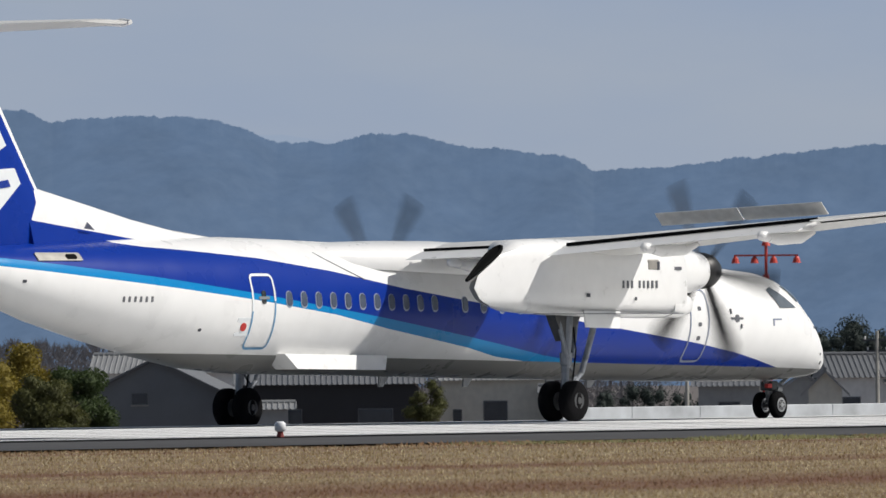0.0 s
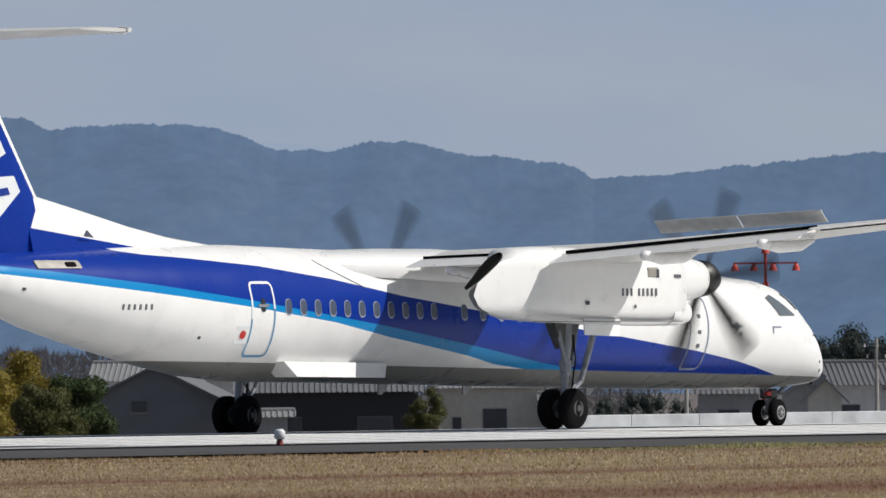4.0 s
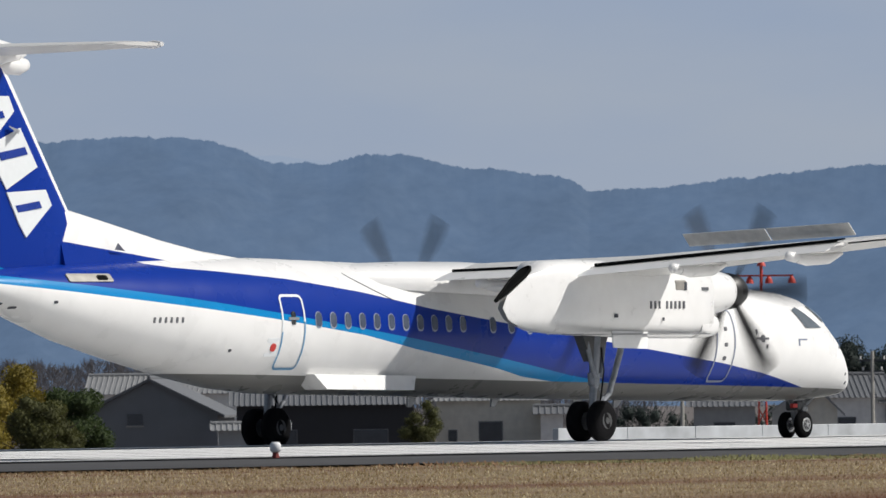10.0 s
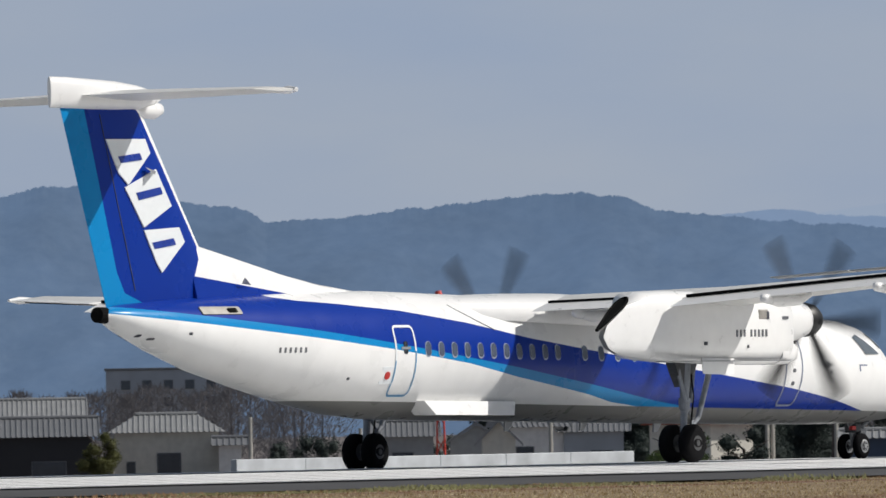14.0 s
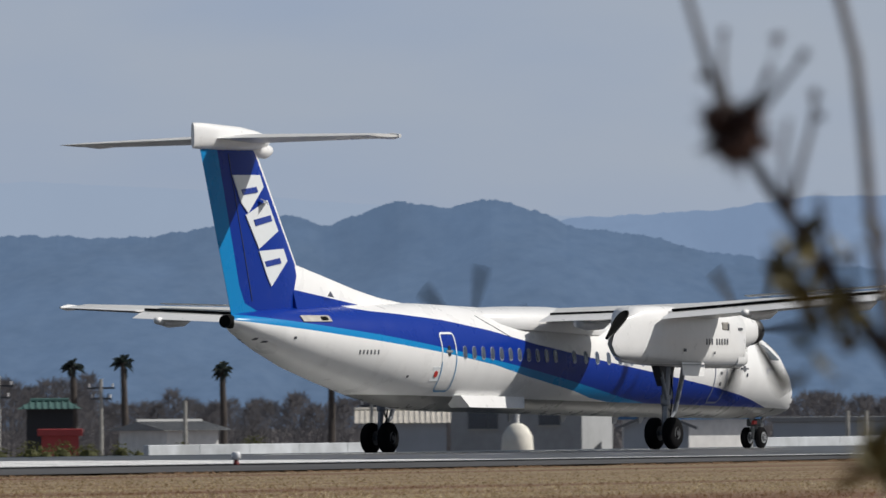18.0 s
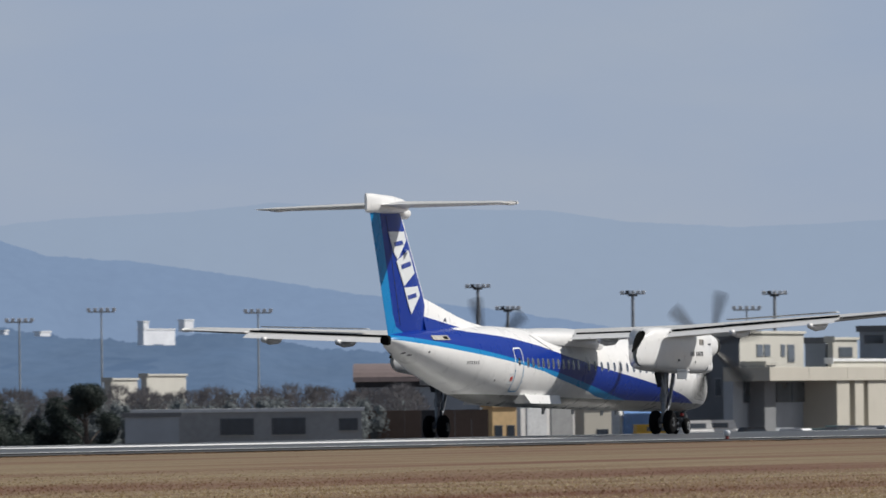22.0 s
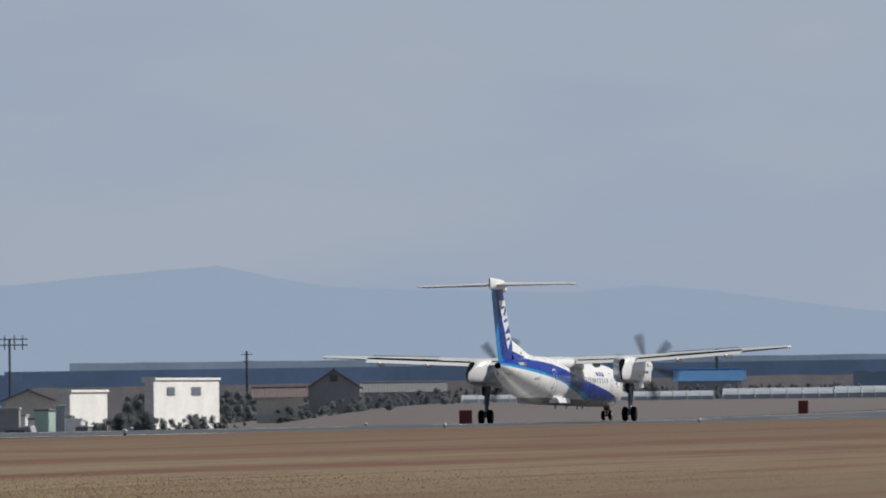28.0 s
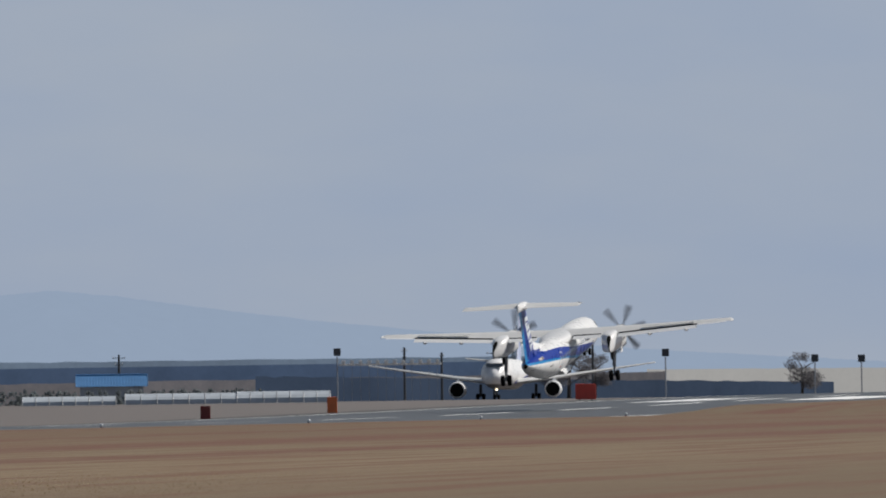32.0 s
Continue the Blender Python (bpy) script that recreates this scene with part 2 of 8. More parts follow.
def verge(x):
    """Where the near grass meets the asphalt: the shoulder narrows along the runway."""
    return LANE_Y - 34.5 + 8.5 * ease(165, 260, x)


def grass_rise(x, y):
    """The grass lies a little higher beside the far part of the runway, with a low bank at the end."""
    edge = verge(x)
    tall = 0.2 * ease(260, 480, x) + 0.6 * ease(690, 735, x)
    return tall * ease(45, 92, y) * (1 - ease(edge - 5, edge - 0.3, y))


def spot(bearing, reach, up=None):
    x, y = reach * math.cos(radians(bearing)), reach * math.sin(radians(bearing))
    return Vector((x, y, ground_z(x, y) - 0.06 if up is None else up))


def facing(bearing, reach, turn=0.0, up=None):
    """A pose on the ground whose x runs to the right across the line of sight and whose y points away."""
    p = spot(bearing, reach, up)
    return pose(p.x, p.y, p.z, 0, 0, bearing - 90 + turn)


def sheet(name, xs, ys, height, mat):
    verts = [(x, y, height(x, y)) for x in xs for y in ys]
    k = len(ys)
    faces = [(i * k + j, (i + 1) * k + j, (i + 1) * k + j + 1, i * k + j + 1) for i in range(len(xs) - 1) for j in range(k - 1)]
    me = bpy.data.meshes.new(name)
    me.from_pydata(verts, [], faces)
    me.materials.append(mat)
    me.shade_smooth()
    return new(name, me)


def streaks(m):
    """Long reddish streaks that run along the field."""
    n, l = nodes_of(m)
    co = n.new("ShaderNodeTexCoord")
    sep = n.new("ShaderNodeSeparateXYZ")
    l.new(co.outputs["Object"], sep.inputs[0])
    mp = n.new("ShaderNodeMapping")
    mp.inputs["Scale"].default_value = (0.05, 0.5, 1)
    x = n.new("ShaderNodeTexNoise")
    x.inputs["Scale"].default_value, x.inputs["Detail"].default_value = 1.0, 5
    l.new(co.outputs["Object"], mp.inputs["Vector"])
    l.new(mp.outputs[0], x.inputs["Vector"])
    wob = math_node(m, "MULTIPLY", math_node(m, "SUBTRACT", x.outputs[0], 0.5), 7.0)
    y = math_node(m, "ADD", sep.outputs[1], wob)
    total = None
    for at, half in ((66, 6.0), (52, 4.0), (81, 2.2), (101, 1.5)):
        d = math_node(m, "ABSOLUTE", math_node(m, "SUBTRACT", y, at), 0)
        v = math_node(m, "MAXIMUM", math_node(m, "SUBTRACT", 1.0, math_node(m, "DIVIDE", d, half)), 0.0)
        total = v if total is None else math_node(m, "ADD", total, v)
    # the grass grows browner towards the far end
    far = math_node(m, "MULTIPLY", math_node(m, "MINIMUM", math_node(m, "MAXIMUM", math_node(m, "DIVIDE", math_node(m, "SUBTRACT", sep.outputs[0], 215.0), 150.0), 0.0), 1.0), 0.3)
    near = math_node(m, "MULTIPLY", math_node(m, "MINIMUM", math_node(m, "MAXIMUM", math_node(m, "DIVIDE", math_node(m, "SUBTRACT", 62.0, sep.outputs[1]), 25.0), 0.0), 1.0), 0.25)
    total = math_node(m, "ADD", total, math_node(m, "MAXIMUM", far, near))
    fine = n.new("ShaderNodeMapping")
    fine.inputs["Scale"].default_value = (0.12, 1.6, 1)
    y2 = n.new("ShaderNodeTexNoise")
    y2.inputs["Scale"].default_value, y2.inputs["Detail"].default_value = 1.0, 6
    l.new(co.outputs["Object"], fine.inputs["Vector"])
    l.new(fine.outputs[0], y2.inputs["Vector"])
    broken = math_node(m, "MINIMUM", math_node(m, "MAXIMUM", math_node(m, "SUBTRACT", math_node(m, "MULTIPLY", y2.outputs[0], 4.0), 1.0), 0.45), 1.0)
    return math_node(m, "MULTIPLY", math_node(m, "MULTIPLY", math_node(m, "MINIMUM", total, 1.0), broken), 1.0)


def ground_material():
    m = bpy.data.materials.new("dry_grass")
    m.use_nodes = True
    n, l = nodes_of(m)
    b = n["Principled BSDF"]
    b.inputs["Roughness"].default_value = 0.95
    co = n.new("ShaderNodeTexCoord")
    def tex(scale, detail, sx=1.0, sy=1.0):
        mp = n.new("ShaderNodeMapping")
        mp.inputs["Scale"].default_value = (sx, sy, 1)
        x = n.new("ShaderNodeTexNoise")
        x.inputs["Scale"].default_value, x.inputs["Detail"].default_value = scale, detail
        l.new(co.outputs["Object"], mp.inputs["Vector"])
        l.new(mp.outputs[0], x.inputs["Vector"])
        return x.outputs[0]
    fine, mid = tex(6, 6), tex(0.6, 5)
    r1 = n.new("ShaderNodeValToRGB")
    r1.color_ramp.elements[0].position, r1.color_ramp.elements[1].position = 0.3, 0.7
    r1.color_ramp.elements[0].color = (0.145, 0.105, 0.056, 1)
    r1.color_ramp.elements[1].color = (0.28, 0.212, 0.12, 1)
    l.new(fine, r1.inputs[0])
    mix = n.new("ShaderNodeMixRGB")
    l.new(streaks(m), mix.inputs[0])
    mix.inputs[2].default_value = (0.12, 0.045, 0.024, 1)
    r3 = n.new("ShaderNodeValToRGB")
    r3.color_ramp.elements[0].position, r3.color_ramp.elements[1].position = 0.6, 0.75
    l.new(mid, r3.inputs[0])
    mix2 = n.new("ShaderNodeMixRGB")
    l.new(math_node(m, "MULTIPLY", r3.outputs[0], 0.45), mix2.inputs[0])
    l.new(mix.outputs[0], mix2.inputs[1])
    mix2.inputs[2].default_value = (0.1, 0.085, 0.04, 1)
    # duller, browner fields beyond the runway, and duller grass far along it
    sep = n.new("ShaderNodeSeparateXYZ")
    l.new(co.outputs["Object"], sep.inputs[0])
    along = n.new("ShaderNodeMapRange")
    along.inputs[1].default_value, along.inputs[2].default_value, along.inputs[4].default_value = 150, 400, 0.72
    l.new(sep.outputs[0], along.inputs[0])
    mix4 = n.new("ShaderNodeMixRGB")
    close = n.new("ShaderNodeMapRange")
    close.inputs[1].default_value, close.inputs[2].default_value, close.inputs[4].default_value = 45, 22, 0.72
    l.new(sep.outputs[1], close.inputs[0])
    l.new(math_node(m, "MAXIMUM", along.outputs[0], close.outputs[0]), mix4.inputs[0])
    l.new(r1.outputs[0], mix4.inputs[1])
    mix4.inputs[2].default_value = (0.105, 0.076, 0.038, 1)
    # thin drawn-out patches of redder and darker grass
    thin = n.new("ShaderNodeMapRange")
    thin.inputs[1].default_value, thin.inputs[2].default_value, thin.inputs[4].default_value = 0.48, 0.62, 0.75
    l.new(tex(1.0, 7, 0.035, 0.7), thin.inputs[0])
    mix5 = n.new("ShaderNodeMixRGB")
    l.new(thin.outputs[0], mix5.inputs[0])
    l.new(mix4.outputs[0], mix5.inputs[1])
    mix5.inputs[2].default_value = (0.13, 0.056, 0.027, 1)
    l.new(mix5.outputs[0], mix.inputs[1])
    mix3 = n.new("ShaderNodeMixRGB")
    l.new(math_node(m, "GREATER_THAN", sep.outputs[1], 169.0), mix3.inputs[0])
    l.new(mix2.outputs[0], mix3.inputs[1])
    mix3.inputs[2].default_value = (0.125, 0.11, 0.105, 1)
    l.new(mix3.outputs[0], b.inputs["Base Color"])
    bp = n.new("ShaderNodeBump")
    bp.inputs["Strength"].default_value, bp.inputs["Distance"].default_value = 0.4, 0.03
    l.new(fine, bp.inputs["Height"])
    l.new(bp.outputs[0], b.inputs["Normal"])
    return m


dry_grass = ground_material()
asphalt = material("asphalt", (0.06, 0.06, 0.062), 0.4, vary=0.3, grain=1.5, second=(0.075, 0.075, 0.075))
shoulder_asphalt = material("shoulder_asphalt", (0.05, 0.049, 0.05), 0.85, vary=0.3, grain=1.2)
line_paint = material("line_paint", (0.84, 0.84, 0.83), 0.6, vary=0.08, grain=2.5)


def steps(*pieces):
    out = []
    for a, b, d in pieces:
        k = max(1, round((b - a) / d))
        out += [a + (b - a) * i / k for i in range(k)]
    return out + [pieces[-1][1]]


ground = sheet("ground", steps((-700, 0, 100), (0, 650, 25), (650, 800, 10), (800, 1300, 25), (1300, 4900, 200)), steps((-700, 0, 100), (0, 60, 20), (60, 100, 8), (100, 220, 4), (220, 700, 30), (700, 4900, 200)),
               lambda x, y: ground_z(x, y) - 0.06 + grass_rise(x, y), dry_grass)
tagged(ground, "flat dry tan grass airfield with reddish streaks", "ground", kind="structure")
NEAR, FAR = LANE_Y - 22.5, LANE_Y + 22.5
lane_x = steps((20, 700, 20), (700, 1500, 25))
def widened(x, y):
    """Stretches the shoulder's near edge to the verge."""
    return verge(x) if y < NEAR - 1 else y


verts = [(x, widened(x, y), ground_z(x, y) - 0.02) for x in lane_x for y in (NEAR - 12, NEAR, LANE_Y + 5.5, FAR, FAR + 8)]
me = bpy.data.meshes.new("pavement")
me.from_pydata(verts, [], [(5 * i + k, 5 * i + 5 + k, 5 * i + 6 + k, 5 * i + 1 + k) for i in range(len(lane_x) - 1) for k in range(4)])
me.materials.append(shoulder_asphalt)
shoulders = new("pavement", me)
tagged(shoulders, "dark asphalt shoulder beside the runway", "pavement", kind="structure")
runway = sheet("road", lane_x, [NEAR, NEAR + 10, LANE_Y + 5.5, LANE_Y + 12, FAR], lambda x, y: ground_z(x, y), asphalt)
tagged(runway, "grey asphalt runway", "runway", kind="structure")


def stripe(x0, x1, y0, y1):
    xs = steps((x0, x1, 25))
    bm = bmesh.new()
    rows = [[bm.verts.new((x, y, ground_z(x, y) + 0.012)) for y in (y0, y1)] for x in xs]
    for a, b in zip(rows, rows[1:]):
        bm.faces.new((a[0], b[0], b[1], a[1]))
    return bm


marks = thing("runway_marking", "worn white painted runway lines and threshold stripes", "marking", kind="structure")
part("edge_line", stripe(20, 1500, NEAR + 0.4, NEAR + 1.3), line_paint, marks)
part("edge_line", stripe(20, 1500, FAR - 1.3, FAR - 0.4), line_paint, marks)
for k in range(6):
    for side in (-1, 1):
        c = LANE_Y + side * (2.7 + 3.3 * k)
        part("threshold_stripe", stripe(148, 216, c - 1.3, c + 1.3), line_paint, marks)
for k in range(24):
    part("centre_dash", stripe(240 + 50 * k, 270 + 50 * k, LANE_Y - 0.45, LANE_Y + 0.45), line_paint, marks)
for side in (-1, 1):
    part("aiming_bar", stripe(296, 341, LANE_Y + side * 7 - 3, LANE_Y + side * 7 + 3), line_paint, marks)
    part("aiming_bar", stripe(940, 985, LANE_Y + side * 7 - 3, LANE_Y + side * 7 + 3), line_paint, marks)


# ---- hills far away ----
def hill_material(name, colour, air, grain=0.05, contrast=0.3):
    """Far land in haze: woods of this colour, the veil of lit air put into the emission."""
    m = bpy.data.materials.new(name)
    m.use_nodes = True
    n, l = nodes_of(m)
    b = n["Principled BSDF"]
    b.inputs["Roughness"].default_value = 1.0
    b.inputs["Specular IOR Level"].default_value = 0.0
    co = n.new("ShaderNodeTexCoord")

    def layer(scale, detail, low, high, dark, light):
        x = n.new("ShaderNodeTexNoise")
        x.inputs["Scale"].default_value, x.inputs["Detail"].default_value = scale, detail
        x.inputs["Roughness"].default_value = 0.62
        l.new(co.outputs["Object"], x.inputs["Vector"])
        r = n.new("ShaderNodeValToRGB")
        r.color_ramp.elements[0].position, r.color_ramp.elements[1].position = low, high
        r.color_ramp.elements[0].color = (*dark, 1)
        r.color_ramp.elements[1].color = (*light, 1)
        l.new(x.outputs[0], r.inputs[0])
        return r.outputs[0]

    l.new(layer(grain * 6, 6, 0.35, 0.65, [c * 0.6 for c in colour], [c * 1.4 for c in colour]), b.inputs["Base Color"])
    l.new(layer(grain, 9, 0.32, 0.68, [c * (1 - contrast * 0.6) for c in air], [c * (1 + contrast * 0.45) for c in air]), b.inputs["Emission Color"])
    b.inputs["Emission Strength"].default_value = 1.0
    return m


def ridge(name, label, crest, reach, depth, mat, rough, step=0.02, seed=0.0):
    """A range of hills: the crest's elevation by bearing (degrees), with a wooded, broken crest line and folded slopes."""
    b0, b1 = crest[0][0], crest[-1][0]
    count = int(abs(b1 - b0) / step)
    verts, faces, rows = [], [], 36
    for i in range(count + 1):
        b = b0 + (b1 - b0) * i / count
        (e,) = lerp_table(crest, b)
        bump = rough * (noise.noise(Vector((b * 9, seed, 0))) + 0.6 * noise.noise(Vector((b * 31, seed, 4))) + 0.9 * abs(noise.noise(Vector((b * 48, seed, 9)))) + 0.4 * noise.noise(Vector((b * 75, seed, 2))))
        top = EYE_Z + reach * math.tan(radians(e))
        bump = reach * radians(bump)
        u = reach * radians(b)
        for j in range(rows):
            f = j / (rows - 1)
            z = top + (-12 - top) * f ** 0.92 + bump * (1 if j == 0 else 0)
            slide = u + 0.55 * z
            fold = 26 * noise.noise(Vector((slide / 55, z / 110, seed))) + 11 * noise.noise(Vector((slide / 21, z / 40, seed + 3))) + 1.2 * noise.noise(Vector((u / 8, z / 8, seed + 7)))
            r = reach - depth * f + fold * min(1, f * 5)
            verts.append((r * math.cos(radians(b)), r * math.sin(radians(b)), z))
        if i:
            a = (i - 1) * rows
            for j in range(rows - 1):
                faces.append((a + j, a + j + 1, a + rows + j + 1, a + rows + j))
    me = bpy.data.meshes.new(name)
    me.from_pydata(verts, [], faces)
    me.materials.append(mat)
    me.shade_smooth()
    return tagged(new(name, me), label, "mountains", kind="structure")


# painted haze: each farther ridge gets a paler, bluer emission
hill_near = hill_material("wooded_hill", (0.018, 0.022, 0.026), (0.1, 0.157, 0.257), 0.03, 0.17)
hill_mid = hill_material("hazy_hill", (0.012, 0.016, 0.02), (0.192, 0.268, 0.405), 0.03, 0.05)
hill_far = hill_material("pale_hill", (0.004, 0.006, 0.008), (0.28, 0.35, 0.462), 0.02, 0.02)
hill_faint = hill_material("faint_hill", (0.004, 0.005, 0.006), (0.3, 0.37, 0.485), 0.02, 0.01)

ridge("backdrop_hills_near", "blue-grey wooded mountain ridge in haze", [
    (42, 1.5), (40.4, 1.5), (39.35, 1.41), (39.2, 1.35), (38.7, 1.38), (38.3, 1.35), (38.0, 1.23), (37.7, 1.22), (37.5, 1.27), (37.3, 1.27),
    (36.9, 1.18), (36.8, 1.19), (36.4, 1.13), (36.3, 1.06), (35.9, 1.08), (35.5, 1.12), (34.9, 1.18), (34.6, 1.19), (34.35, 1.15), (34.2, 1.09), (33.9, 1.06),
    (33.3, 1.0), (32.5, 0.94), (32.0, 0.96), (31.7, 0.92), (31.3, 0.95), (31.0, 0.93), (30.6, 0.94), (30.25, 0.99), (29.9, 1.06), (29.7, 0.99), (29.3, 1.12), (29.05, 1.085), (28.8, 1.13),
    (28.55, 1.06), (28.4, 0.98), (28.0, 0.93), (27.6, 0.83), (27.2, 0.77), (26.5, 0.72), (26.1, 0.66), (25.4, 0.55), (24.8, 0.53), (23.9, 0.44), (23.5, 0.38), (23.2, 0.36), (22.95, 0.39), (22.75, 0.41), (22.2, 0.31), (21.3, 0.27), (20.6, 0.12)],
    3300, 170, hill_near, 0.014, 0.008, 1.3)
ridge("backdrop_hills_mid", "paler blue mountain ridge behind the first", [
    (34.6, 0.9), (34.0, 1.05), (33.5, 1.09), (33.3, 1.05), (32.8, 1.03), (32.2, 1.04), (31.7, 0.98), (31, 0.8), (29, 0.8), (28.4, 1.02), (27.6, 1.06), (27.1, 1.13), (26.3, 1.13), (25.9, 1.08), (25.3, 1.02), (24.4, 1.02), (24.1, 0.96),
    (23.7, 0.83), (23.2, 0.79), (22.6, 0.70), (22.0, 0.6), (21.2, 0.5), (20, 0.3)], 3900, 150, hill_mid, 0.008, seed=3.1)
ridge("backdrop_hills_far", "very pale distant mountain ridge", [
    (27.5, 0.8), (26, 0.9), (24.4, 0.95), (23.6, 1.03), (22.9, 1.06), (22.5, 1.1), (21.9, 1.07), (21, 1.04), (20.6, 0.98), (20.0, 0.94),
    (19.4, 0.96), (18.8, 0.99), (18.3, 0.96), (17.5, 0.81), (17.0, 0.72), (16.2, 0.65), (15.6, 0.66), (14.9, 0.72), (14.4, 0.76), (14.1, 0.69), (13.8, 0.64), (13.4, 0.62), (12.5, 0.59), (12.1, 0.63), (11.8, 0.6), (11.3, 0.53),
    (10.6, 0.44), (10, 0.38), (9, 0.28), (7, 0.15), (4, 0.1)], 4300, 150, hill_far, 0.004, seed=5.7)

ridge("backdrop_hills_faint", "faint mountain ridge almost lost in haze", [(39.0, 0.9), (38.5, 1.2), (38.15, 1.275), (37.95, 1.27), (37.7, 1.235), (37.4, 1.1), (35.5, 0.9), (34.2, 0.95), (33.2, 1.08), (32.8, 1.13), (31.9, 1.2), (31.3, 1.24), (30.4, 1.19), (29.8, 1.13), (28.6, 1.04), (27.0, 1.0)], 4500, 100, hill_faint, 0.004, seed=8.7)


# ---- the turboprop airliner ----
# station x, underside z, top z, half width
HULL = [(15.78, 1.22, 1.26, 0.02), (15.7, 1.06, 1.42, 0.2), (15.55, 0.99, 1.62, 0.36), (15.32, 0.95, 1.9, 0.52), (15.04, 0.92, 2.2, 0.67), (14.68, 0.9, 2.5, 0.82), (14.24, 0.87, 2.79, 0.97),
        (13.9, 0.86, 3.02, 1.07), (13.5, 0.85, 3.18, 1.15), (13.0, 0.84, 3.28, 1.22), (12.0, 0.84, 3.36, 1.30), (11.0, 0.85, 3.45, 1.34), (9, 0.87, 3.56, 1.36), (6, 0.92, 3.66, 1.36),
        (2, 0.98, 3.78, 1.36), (-2, 1.06, 3.9, 1.36), (-5, 1.11, 3.98, 1.36), (-6, 1.14, 4.0, 1.36), (-7.3, 1.25, 3.98, 1.33), (-8.6, 1.46, 3.96, 1.26), (-10.5, 1.84, 3.92, 1.08),
        (-12.2, 2.22, 3.87, 0.88), (-13.65, 2.65, 3.8, 0.66), (-14.9, 3.09, 3.7, 0.4), (-15.35, 3.29, 3.64, 0.25), (-15.5, 3.34, 3.6, 0.17)]


def hull_at(x):
    zb, zt, w = lerp_table(HULL, x)
    return (zb + zt) / 2, (zt - zb) / 2, w


def skin(x, z, side=-1, off=0.0):
    """A point on the hull's side at station x and height z, off metres outside it."""
    c, a, w = hull_at(x)
    s = max(-0.999, min(0.999, (z - c) / a))
    return Vector((x, side * (w * math.sqrt(1 - s * s) + off * math.sqrt(1 - s * s)), z + off * s))


airliner = thing("turboprop_airliner", "white twin-turboprop airliner with blue stripes and a high wing", "airplane")
hull_x = sorted({x for x, *_ in HULL} | {i * 0.5 for i in range(-30, 32)})
rings = []
for x in hull_x:
    c, a, w = hull_at(x)
    rings.append([(x, w * math.cos(k * math.pi / 24), c + a * math.sin(k * math.pi / 24)) for k in range(48)])
fuselage = smooth(part("fuselage", loft(rings), body_paint, airliner, "white fuselage with a dark blue and a light blue sweep"))
part("exhaust_pipe", tube([(-15.4, 0, 3.47), (-15.68, 0, 3.48)], [0.18, 0.17], 16), black_soot_shade, fuselage, "sooty round tail exhaust")


def airfoil(x_front, x_back, thick, k=9):
    """Outline points (x, z) round a wing section."""
    c = x_front - x_back
    up, dn = [], []
    for i in range(k + 1):
        s = 0.5 * (1 - math.cos(math.pi * i / k))
        t = 5 * thick * (0.2969 * math.sqrt(s) - 0.126 * s - 0.3516 * s * s + 0.2843 * s ** 3 - 0.1015 * s ** 4) * c
        up.append((x_front - s * c, t * 1.15))
        dn.append((x_front - s * c, -t * 0.75))
    return up + dn[-1:0:-1]


def wing_panel(rows, k=9):
    """rows: y, z, front x, back x, thickness ratio."""
    return loft([[(x, y, z + dz) for x, dz in airfoil(xf, xb, th, k)] for y, z, xf, xb, th in rows])


def wing_row(y):
    a = abs(y)
    f = max(0, (a - 5.0) / 9.2)
    return (y, 3.62 + 0.012 * a + 0.42 * f, 2.45 - 1.35 * f, -0.5 + 0.2 * f, 0.16 - 0.03 * f)


